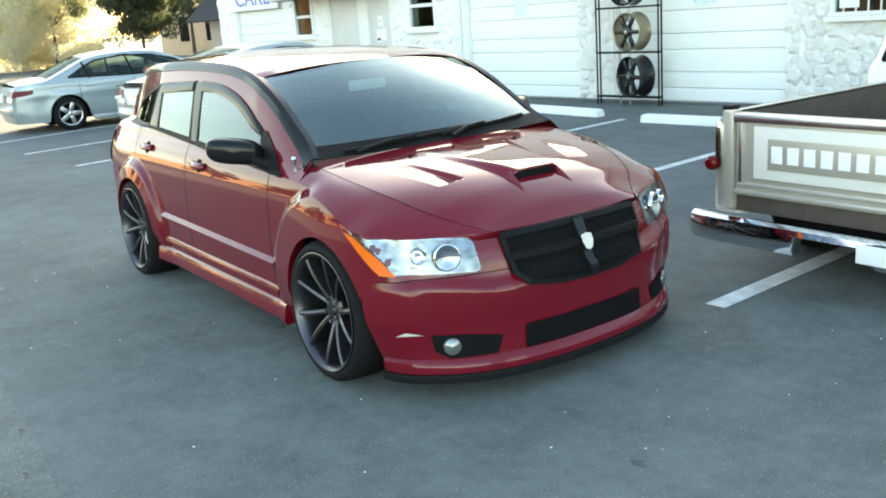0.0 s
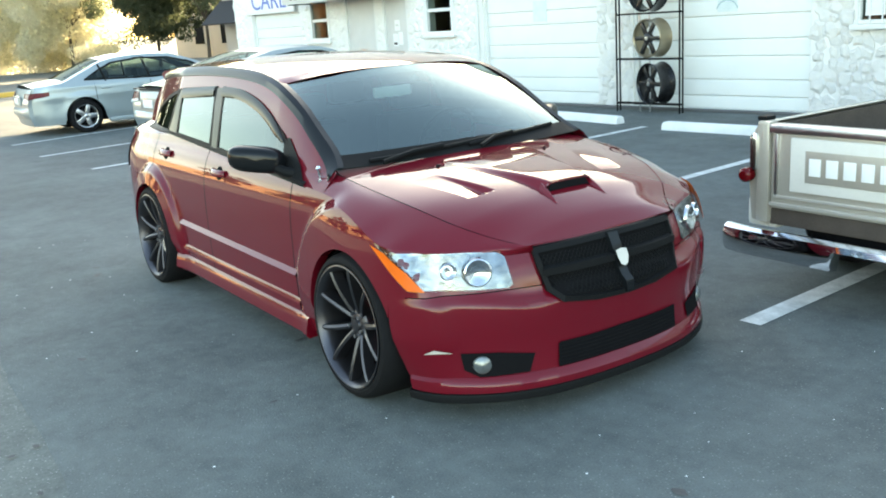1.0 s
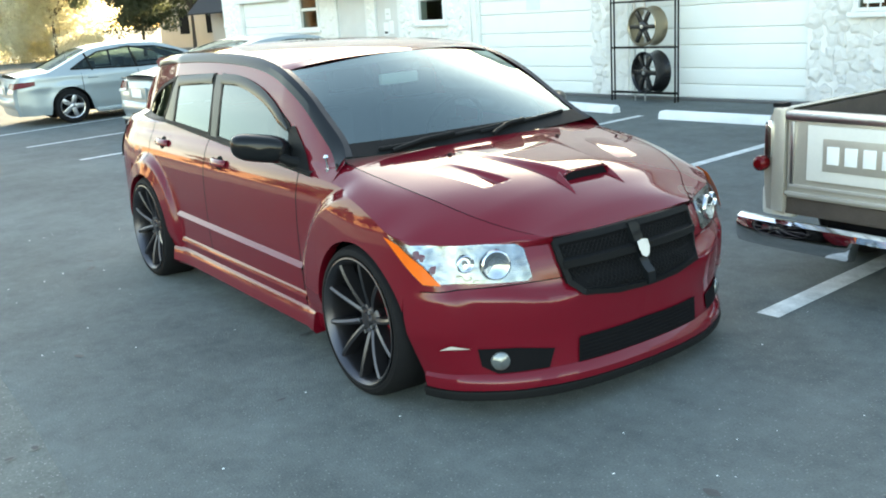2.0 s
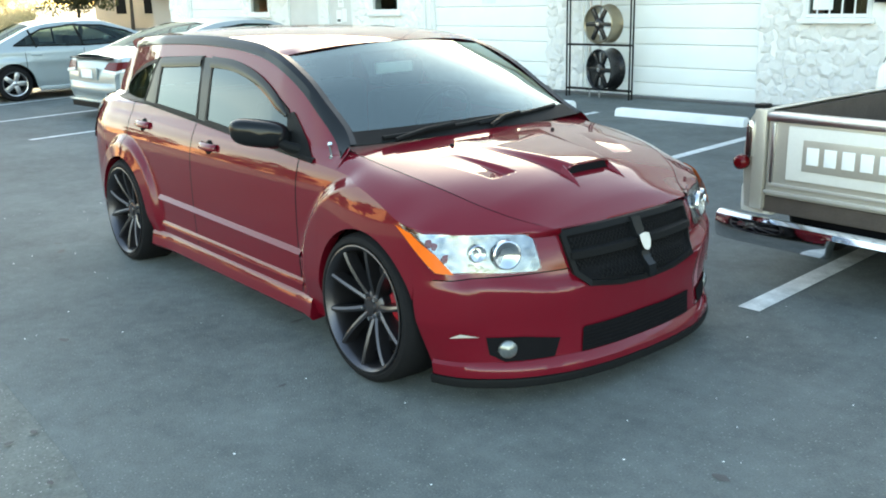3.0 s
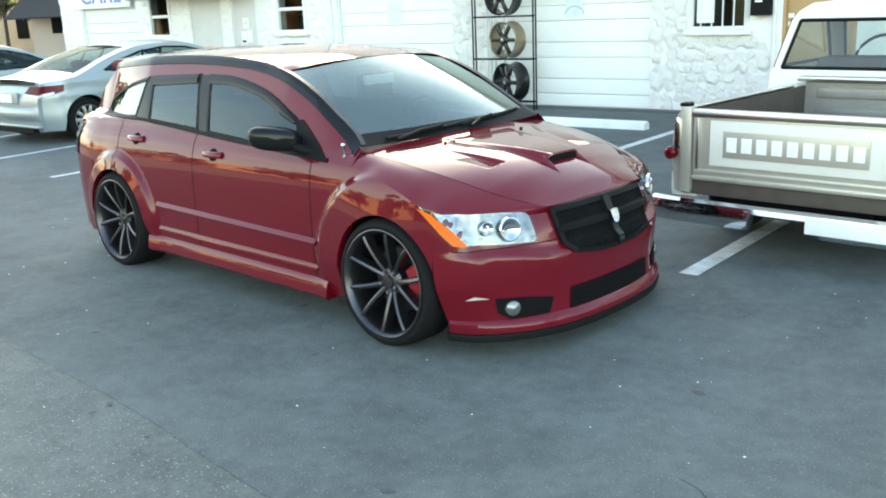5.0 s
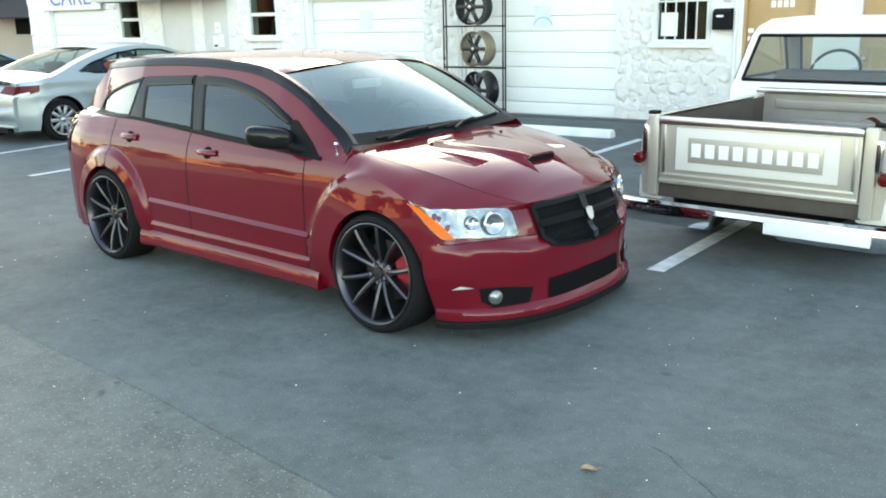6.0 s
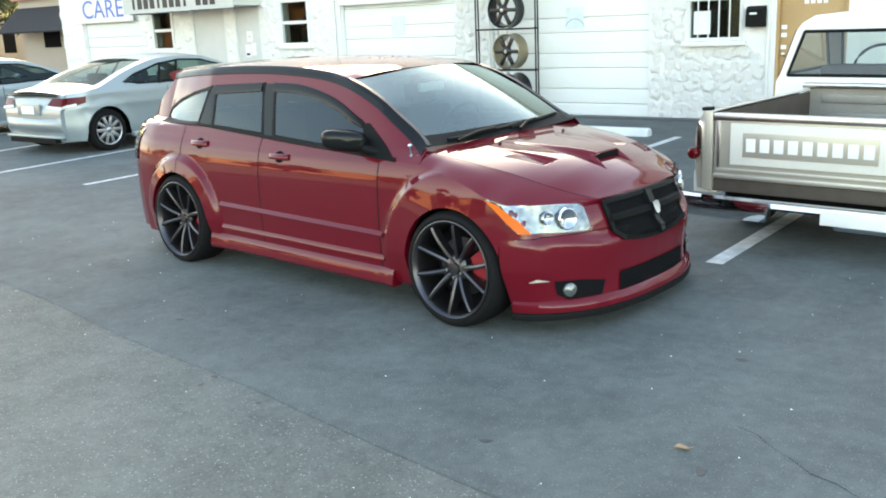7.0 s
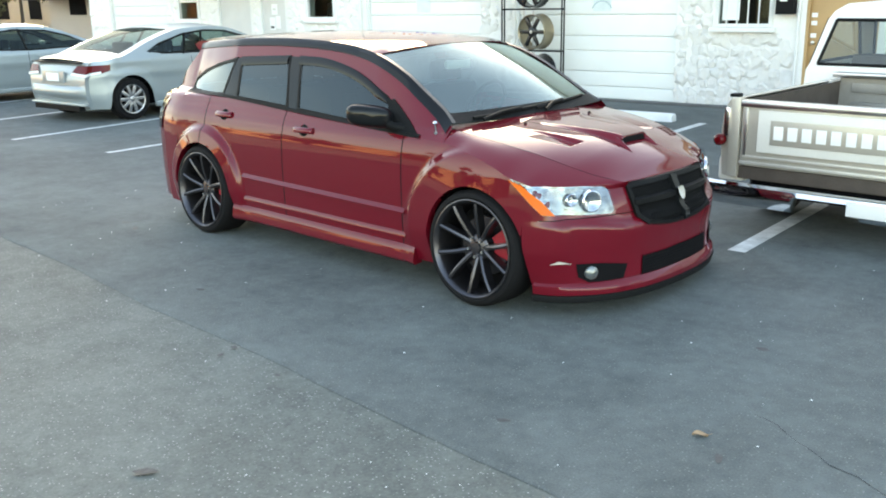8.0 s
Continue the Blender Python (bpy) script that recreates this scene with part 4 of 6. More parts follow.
# bonnet scoop: a bulge that fans out backwards, a mouth and two ribs before it
bm = bmesh.new()
def scoop(u, v):
    x = -0.14 + 0.57 * u
    q = (v - 0.5) * 2
    w = 0.15 + 0.22 * (0.43 - x)
    k = min(1, max(0, (1 - abs(q)) * w / 0.045))
    h = 0.040 * u ** 1.6 * k * k * (3 - 2 * k)
    return Vector((x, q * w, top_z(x, q * w) + 0.0015 + h))
grid(bm, scoop, 30, 40, flip=True)
part("scoop", bm, RED, car)
# the mouth is closed by a near-black sheet that paints its inner shade
bm = bmesh.new()
def mouth(u, v):
    q = (u - 0.5) * 2
    k = max(0, 1 - abs(q) ** 10)
    x = 0.4315 + 0.006 * (1 - v)
    return Vector((x, q * 0.122, top_z(x, q * 0.122) + 0.003 + 0.034 * k * v))
grid(bm, mouth, 20, 3)
part("scoop_mouth_shade", bm, DARK, car, "scoop opening, its shade painted as a near-black sheet")
bm = bmesh.new()
def scoop_lip(u, v):
    q = (u - 0.5) * 2
    x, z = [(0.428, 0.0395), (0.437, 0.0385), (0.438, 0.034), (0.430, 0.033)][round(v * 3)]
    return Vector((x, q * 0.128, top_z(0.43, q * 0.128) + z - 0.010 * abs(q) ** 8))
grid(bm, scoop_lip, 20, 3)
bmesh.ops.recalc_face_normals(bm, faces=bm.faces[:])
part("scoop_lip", bm, RED, car)
for sy in (-1, 1):
    bm = bmesh.new()
    def rib(u, v):
        x = 0.405 + 0.11 * u
        o, h = [(-0.016, 0.0), (-0.004, 1.0), (0.004, 1.0), (0.018, 0.0)][round(v * 3)]
        y = sy * (0.131 + 0.012 * u + o * (1 - 0.6 * u))
        return Vector((x, y, top_z(x, y) + 0.001 + 0.027 * h * (1 - u) ** 0.8))
    grid(bm, rib, 12, 3)
    bmesh.ops.recalc_face_normals(bm, faces=bm.faces[:])
    part("scoop_rib", bm, RED, car)
for sy in (-1, 1):
    n = lathe(bmesh.new(), [(0.001, 0.012), (0.008, 0.01), (0.011, 0.0)], 12, axis="z")
    bmesh.ops.transform(n, matrix=pose(-0.093, sy * 0.327, top_z(-0.093, 0.327)), verts=n.verts[:])
    part("washer_nozzle", n, BLACK, car)

# greenhouse side: pillars and roof rail above the belt
def edge_z(x):
    return lerp(EDGE, x)
def green_side(u, v):
    xe = -3.42 + 0.43 * v
    x = -0.27 + (xe + 0.27) * u
    s = s_of_x(x)
    zb = lerp(BELT, x)
    zt = max(edge_z(x), zb + 0.002)
    return skin(s, zb + (zt - zb) * v)

FRONT_WIN = [(-1.595, 0.970), (-0.70, 0.912), (-0.70, 1.0), (-0.80, 1.085), (-0.988, 1.172), (-1.193, 1.237), (-1.40, 1.277), (-1.67, 1.292)]
REAR_WIN = [(-2.286, 1.008), (-1.715, 0.978), (-1.79, 1.292), (-2.315, 1.27)]
QUARTER_WIN = [(-2.94, 1.024), (-2.475, 1.018), (-2.39, 1.262), (-2.618, 1.218), (-2.832, 1.162), (-2.97, 1.10), (-2.995, 1.05)]


def inside(poly, x, z):
    c = False
    for (x1, z1), (x2, z2) in zip(poly, poly[1:] + poly[:1]):
        if (z1 > z) != (z2 > z) and x < (x2 - x1) * (z - z1) / (z2 - z1) + x1:
            c = not c
    return c


def grow(poly, d):
    """The outline moved outwards by d along its corners' normals."""
    out = []
    n = len(poly)
    for i in range(n):
        a, b, c = Vector(poly[i - 1]), Vector(poly[i]), Vector(poly[(i + 1) % n])
        n1, n2 = Vector(((b - a).y, -(b - a).x)).normalized(), Vector(((c - b).y, -(c - b).x)).normalized()
        m = n1 + n2
        m = m / max(0.3, m.length_squared / 2) if m.length > 1e-6 else n1
        out.append((b.x + m.x * d, b.y + m.y * d))
    return out


def area(poly):
    return sum(a[0] * b[1] - b[0] * a[1] for a, b in zip(poly, poly[1:] + poly[:1])) / 2


for side in (0, 1):
    f = (lambda b: mirrored(b)) if side else (lambda b: b)
    bm = bmesh.new()
    rows = grid(bm, green_side, 150, 40)
    kill = []
    for fc in bm.faces:
        c = fc.calc_center_median()
        if any(inside(w, c.x, c.z) for w in (FRONT_WIN, REAR_WIN, QUARTER_WIN)):
            kill.append(fc)
    bmesh.ops.delete(bm, geom=kill, context="FACES")
    bmesh.ops.recalc_face_normals(bm, faces=bm.faces[:])
    part("side_frame", f(bm), RED, car)
    for nm, w in (("front_side_window", FRONT_WIN), ("rear_side_window", REAR_WIN), ("quarter_window", QUARTER_WIN)):
        o = part(nm, f(sheet(bmesh.new(), w, lambda a, b, c: skin(s_of_x(a), b, 0.003), cell=0.08)), TINT, car, "dark tinted side window")
        sgn = 1 if area(w) > 0 else -1
        big, small = grow(w, 0.013 * sgn), grow(w, -0.010 * sgn)
        bm = bmesh.new()
        n = len(w)
        ring = [[bm.verts.new(skin(s_of_x(p[0]), p[1], o2)) for p, o2 in ((a, 0.0), (a, 0.008), (b, 0.008), (b, 0.002))] for a, b in zip(big, small)]
        for i in range(n):
            a, b = ring[i], ring[(i + 1) % n]
            for k in range(3):
                bm.faces.new((a[k], a[k + 1], b[k + 1], b[k]))
        bmesh.ops.subdivide_edges(bm, edges=[e for e in bm.edges if e.calc_length() > 0.15], cuts=3)
        bmesh.ops.recalc_face_normals(bm, faces=bm.faces[:])
        part("window_seal", f(bm), BLACK, o)
    for patch in ([(-2.468, 1.01), (-2.296, 1.002), (-2.325, 1.276), (-2.388, 1.27)], [(-1.712, 0.972), (-1.60, 0.966), (-1.672, 1.298), (-1.788, 1.298)]):
        part("pillar_cover", f(sheet(bmesh.new(), patch, lambda a, b, c: skin(s_of_x(a), b, 0.005), cell=0.08)), BLACKGLOSS, car, "black pillar cover")
    # rain visors
    for prof in (((-1.68, 1.305), (-1.418, 1.296), (-1.138, 1.242), (-0.929, 1.162), (-0.784, 1.075)), ((-2.315, 1.278), (-1.80, 1.305))):
        bm = bmesh.new()
        def visor(u, v, prof=prof):
            x = prof[0][0] + (prof[-1][0] - prof[0][0]) * u
            z = lerp(prof, x)
            taper = min(1, (1 - u) * 5 + 0.4) if len(prof) > 2 else 1.0
            return skin(s_of_x(x), z - 0.055 * v * taper, 0.008 + 0.006 * math.sin(math.pi * min(1, v * 0.8 + 0.1)))
        grid(bm, visor, 24, 5)
        bmesh.ops.recalc_face_normals(bm, faces=bm.faces[:])
        part("rain_visor", f(bm), BLACKGLOSS, car, "smoked plastic rain visor")
    # black belt moulding
    bm = bmesh.new()
    def moulding(u, v):
        x = -0.46 - 2.56 * u
        o, z = [(0.0, 0.0), (0.010, 0.003), (0.010, 0.020), (0.0, 0.024)][round(v * 3)]
        return skin(s_of_x(x), lerp(BELT, x) - 0.006 + z, o)
    grid(bm, moulding, 30, 3)
    part("belt_moulding", f(bm), BLACK, car)
    # mirror sail triangle
    part("sail_panel", f(sheet(bmesh.new(), [(-0.71, 0.905), (-0.465, 0.893), (-0.735, 1.085), (-0.785, 1.075)], lambda a, b, c: skin(s_of_x(a), b, 0.006), cell=0.1)), BLACK, car)
    # roof edge strip from the foot of the front pillar to the spoiler
    bm = bmesh.new()
    def strip(u, v):
        x = -0.285 - 2.75 * u
        g = math.hypot(1, (edge_z(x + 0.02) - edge_z(x - 0.02)) / 0.04)
        o, dz = [(-0.002, -0.040 * g), (0.007, -0.036 * g), (0.009, -0.004), (-0.008, 0.014), (-0.04, 0.012)][round(v * 4)]
        return skin(s_of_x(x), edge_z(x) + dz, o)
    grid(bm, strip, 70, 4)
    bmesh.ops.recalc_face_normals(bm, faces=bm.faces[:])
    part("roof_strip", f(bm), BLACKGLOSS, car, "black roof edge strip")
    # door seams
    for x0, x1 in ((DOOR1, DOOR1 - 0.02), (DOOR2, DOOR2), (DOOR3, DOOR3 + 0.02)):
        part("door_seam", f(side_panel(x0 + 0.0045, x0 - 0.0045, lambda x: lerp(BELT, x) - 0.01, n=2, lip=0.03)), DARK, car)
    # side mouldings: two pale-edged steps and the skirt
    for za, zb, o in ((0.479, 0.452, 0.019), (0.318, 0.306, 0.015)):
        bm = bmesh.new()
        def step(u, v, za=za, zb=zb, o=o):
            x = -2.165 + 1.61 * u
            z = za + (zb - za) * u
            d, h = [(0.0, 0.016), (o, -0.008), (o, -0.016), (0.0, -0.018)][round(v * 3)]
            return skin(s_of_x(x), z + h, d)
        grid(bm, step, 20, 3)
        bmesh.ops.recalc_face_normals(bm, faces=bm.faces[:])
        part("side_moulding", f(bm), RED, car)
    bm = bmesh.new()
    def skirt(u, v):
        x = -2.285 + 1.81 * u
        d, z = [(0.0, 0.262), (0.008, 0.252), (0.017, 0.210), (0.022, 0.172), (0.008, 0.155), (-0.06, 0.160)][round(v * 5)]
        return Vector((*skin(s_of_x(x), 0.25, d).xy, z - 0.016 * u))
    rows = grid(bm, skirt, 20, 5)
    for r in (rows[0], rows[-1]):
        bm.faces.new(r)
    bmesh.ops.recalc_face_normals(bm, faces=bm.faces[:])
    part("side_skirt", f(bm), RED, car)
    # handles, each over a near-black oval that paints the shade of its recess
    for x, z in ((-1.489, 0.846), (-2.388, 0.885)):
        bm = bmesh.new()
        grid(bm, lambda u, v: skin(s_of_x(x - 0.045 + 0.09 * u), z + (v - 0.5) * 0.075 * math.sqrt(max(0, 1 - (2 * u - 1) ** 2)), 0.0015), 16, 4)
        part("handle_shade", f(bm), DARK, car)
        bm = bmesh.new()
        grid(bm, lambda u, v: skin(s_of_x(x - 0.095 + 0.19 * u), z + 0.005 + 0.018 * math.cos(2 * math.pi * v), 0.004 + 0.022 * math.sin(math.pi * u) ** 0.4 + 0.010 * math.sin(2 * math.pi * v)), 18, 10)
        bmesh.ops.recalc_face_normals(bm, faces=bm.faces[:])
        part("door_handle", f(bm), RED, car)
    # door mirror
    mir = bmesh.new()
    def shell(u, v):
        a, b = 2 * math.pi * u, math.pi * (v - 0.5)
        c = math.copysign(abs(math.cos(a)) ** 0.6, math.cos(a))
        d = math.copysign(abs(math.sin(a)) ** 0.7, math.sin(a))
        cb = math.cos(b) ** 0.55
        out, fwd = 0.14 * c * cb, 0.07 * math.sin(b)
        return Vector((-0.775 - 0.50 * out + 0.86 * fwd, -0.925 - 0.86 * out - 0.50 * fwd, 0.997 + 0.066 * d * cb + 0.02 * c * cb))
    grid(mir, shell, 32, 16, close_u=True)
    mo = part("door_mirror", f(mir), BLACKGLOSS, car, "black door mirror")
    part("mirror_arm", f(tube(bmesh.new(), [(-0.62, -0.80, 0.92), (-0.66, -0.84, 0.935), (-0.70, -0.865, 0.955)], [0.03, 0.026, 0.024], 10)), BLACK, mo)

# windscreen, roof and the rest
def edge_pt(x):
    p = skin(s_of_x(x), edge_z(x), -0.012)
    return p
def screen(u, v):
    q = (u - 0.5) * 2
    e0, e1 = edge_pt(-0.29), edge_pt(-1.0)
    base = Vector((-0.205 + (e0.x + 0.205) * abs(q) ** 2.2, e0.y * -q, 0.962 + (e0.z - 0.962) * abs(q) ** 3))
    head = Vector((-0.87 + (e1.x + 0.87) * abs(q) ** 2.2, e1.y * -q, 1.376 + (e1.z - 1.376) * abs(q) ** 2.2))
    p = base.lerp(head, v)
    # follow the pillar at the sides
    ex = -0.29 + (-1.0 + 0.29) * v
    e = edge_pt(ex)
    k = abs(q) ** 4
    p = p.lerp(Vector((e.x, math.copysign(abs(e.y), q) if q else 0, e.z)), k)
    bulge = 0.035 * math.sin(math.pi * v) * (1 - abs(q) ** 2)
    return p + Vector((bulge * 0.6, 0, bulge * 0.8))
bm = bmesh.new()
grid(bm, screen, 40, 24)
ws = part("windscreen", bm, SHIELD, car, "raked windscreen with a reflection's dark edge painted along its top")
# dark top strip: paints the edge of the reflection in the glass
bm = bmesh.new()
grid(bm, lambda u, v: screen(u, 0.90 + 0.10 * v) + Vector((-0.003, 0, -0.004)), 30, 4)
part("reflection_edge_band", bm, TINT, ws, "dark strip standing in for a reflection's edge")
bm = bmesh.new()
grid(bm, lambda u, v: screen(u, 0.115 * v) + Vector((0.004, 0, 0.005)), 30, 3)
part("screen_border", bm, BLACK, ws, "black printed border")
def roof_fn(u, v):
    q = (v - 0.5) * 2
    x0 = -0.87 + (-0.99 + 0.87) * abs(q) ** 2.2
    x = x0 + (-3.0 - x0) * u
    e = edge_pt(min(x, -0.99))
    zc = lerp([(-3.1, 1.385), (-2.6, 1.425), (-2.1, 1.442), (-1.6, 1.440), (-1.2, 1.419), (-1.0, 1.398), (-0.87, 1.378)], x)
    ze = e.z + 0.012
    if x > -0.99:
        ze = edge_pt(-0.99).z
    z = ze + (zc - ze) * (1 - abs(q) ** 2.4)
    return Vector((x, q * abs(e.y), z))
bm = bmesh.new()
grid(bm, roof_fn, 50, 40)
bmesh.ops.recalc_face_normals(bm, faces=bm.faces[:])
part("roof_panel", bm, RED, car)
bm = bmesh.new()
def spoiler(u, v):
    q = (u - 0.5) * 2
    o = [(-2.85, 1.405), (-3.14, 1.398), (-3.205, 1.375), (-3.165, 1.335), (-2.9, 1.255)][round(v * 4)]
    return Vector((o[0] + 0.07 * abs(q) ** 3, q * 0.555, o[1] - 0.028 * abs(q) ** 2))
rows = grid(bm, spoiler, 24, 4)
for r in (rows[0], rows[-1]):
    bm.faces.new(r)
bmesh.ops.recalc_face_normals(bm, faces=bm.faces[:])
part("roof_spoiler", bm, RED, car)
bm = bmesh.new()
def hatch(u, v):
    q = (u - 0.5) * 2
    e = green_side(1, 1 - v)
    return Vector((e.x - (0.03 + 0.09 * v) * (1 - abs(q) ** 2.5), q * abs(e.y), e.z + 0.02 * (1 - v) * (1 - q * q)))
grid(bm, hatch, 20, 8)
gate_panel = part("tailgate", bm, RED, car)
bm = bmesh.new()
grid(bm, lambda u, v: hatch(0.10 + 0.80 * u, 0.10 + 0.72 * v) + Vector((-0.012, 0, 0.004)), 16, 8)
part("rear_window", bm, TINT, gate_panel, "dark tinted tailgate glass")

# cowl under the wipers, wipers
bm = bmesh.new()
grid(bm, lambda u, v: Vector((-0.43 + 0.11 * v + 0.10 * (1 - (2 * u - 1) ** 2), (u - 0.5) * 1.36, 0.926 + 0.02 * (1 - (2 * u - 1) ** 2) - 0.01 * v)), 20, 4)
part("cowl", bm, BLACK, car, "black plastic cowl")
for y0, y1 in ((0.50, -0.04), (0.14, -0.50)):
    bm = bmesh.new()
    pts = []
    for i in range(9):
        t = i / 8
        y = y0 + (y1 - y0) * t
        q = 0.5 + y / 1.40
        p = screen(q, 0.05 + 0.06 * (1 - t)) if y0 > 0.3 else screen(q, 0.03 + 0.055 * (1 - t))
        pts.append(p + Vector((0.008, 0, 0.011)))
    tube(bm, pts, 0.010, 6)
    tube(bm, [pts[4] + Vector((0.004, 0, 0.012)), pts[6] + Vector((0.012, 0.02, 0.012)), pts[8] + Vector((0.035, 0.05, -0.01))], 0.011, 6)
    part("wiper", bm, BLACK, car)
an = bmesh.new()
tube(an, [(-0.36, -0.80, 0.895), (-0.36, -0.803, 0.925)], [0.015, 0.012], 10)
tube(an, [(-0.36, -0.803, 0.925), (-0.362, -0.806, 0.965), (-0.363, -0.807, 0.975), (-0.363, -0.807, 0.987)], [0.006, 0.007, 0.013, 0.008], 10)
part("antenna", an, CHROME, car, "short chrome antenna stub")

# grille
def nose(y, z, out=0.0):
    p = skin(s_of_y(y), z, out)
    return Vector((p.x, math.copysign(abs(p.y), y) if y else 0.0, p.z))
GR = [(-0.425, 0.688), (-0.412, 0.61), (-0.385, 0.515), (-0.335, 0.472), (-0.17, 0.448), (0.0, 0.441), (0.17, 0.448), (0.335, 0.472), (0.385, 0.515), (0.412, 0.61), (0.425, 0.688), (0.21, 0.692), (0.0, 0.694), (-0.21, 0.692)]
gl = part("grille", sheet(bmesh.new(), GR, lambda a, b, c: nose(a, b, 0.006), cell=0.05), DARK, car, "black crosshair grille with mesh")
bm = bmesh.new()
inner = grow(GR, -0.022 * (1 if area(GR) > 0 else -1))
n = len(GR)
ring = [[bm.verts.new(nose(p[0], p[1], o)) for p, o in ((a, 0.0), (a, 0.022), (b, 0.026), (b, 0.002))] for a, b in zip(GR, inner)]
for i in range(n):
    a, b = ring[i], ring[(i + 1) % n]
    for k in range(3):
        bm.faces.new((a[k], a[k + 1], b[k + 1], b[k]))
bmesh.ops.recalc_face_normals(bm, faces=bm.faces[:])
part("grille_frame", bm, BLACK, gl)
bm = bmesh.new()
def bar_h(u, v):
    y = -0.395 + 0.79 * u
    o, dz = [(0.0, -0.02), (0.028, -0.016), (0.034, 0.012), (0.0, 0.02)][round(v * 3)]
    return nose(y, 0.592 + dz, o)
grid(bm, bar_h, 30, 3)
bmesh.ops.recalc_face_normals(bm, faces=bm.faces[:])
part("grille_bar", bm, BLACK, gl)
bm = bmesh.new()
def bar_v(u, v):
    z = 0.452 + 0.238 * u
    w = 0.024 + 0.014 * u
    o, dy = [(0.0, -w), (0.036, -w * 0.8), (0.036, w * 0.8), (0.0, w)][round(v * 3)]
    return nose(dy, z, o)
grid(bm, bar_v, 10, 3)
bmesh.ops.recalc_face_normals(bm, faces=bm.faces[:])
part("grille_bar", bm, BLACKGLOSS, gl)
em = [(-0.031, 0.622), (-0.031, 0.594), (-0.02, 0.566), (0.0, 0.556), (0.02, 0.566), (0.031, 0.594), (0.031, 0.622), (0.0, 0.628)]
part("emblem", sheet(bmesh.new(), em, lambda a, b, c: nose(a, b, 0.046 + c), depth=0.008, cell=0.1), CHROME, gl, "plain chrome shield emblem")
# fine mesh wires
bm = bmesh.new()
for k in range(-36, 37):
    for sgn in (1, -1):
        line = []
        for i in range(14):
            z = 0.45 + 0.24 * i / 13
            y = k * 0.022 + sgn * (z - 0.57) * 0.9
            if inside(inner, y, z):
                line.append(nose(y, z, 0.010))
        if len(line) > 1:
            tube(bm, line, 0.0022, 4, caps=False)
part("grille_mesh", bm, BLACK, gl)

# lower intake and fog lamps; flat near-black sheets paint the shade of the openings
IN = [(-0.35, 0.290), (-0.355, 0.190), (0.355, 0.190), (0.35, 0.290), (0.0, 0.300)]
low = part("lower_intake", sheet(bmesh.new(), IN, lambda a, b, c: nose(a, b, 0.005), cell=0.06), DARK, car, "lower air intake, its deep shade painted near-black")
bm = bmesh.new()
for i in range(7):
    z = 0.198 + 0.016 * i
    tube(bm, [nose(-0.345 + 0.69 * k / 16, z, 0.007) for k in range(17)], 0.003, 4)
part("intake_mesh", bm, DARK, low)
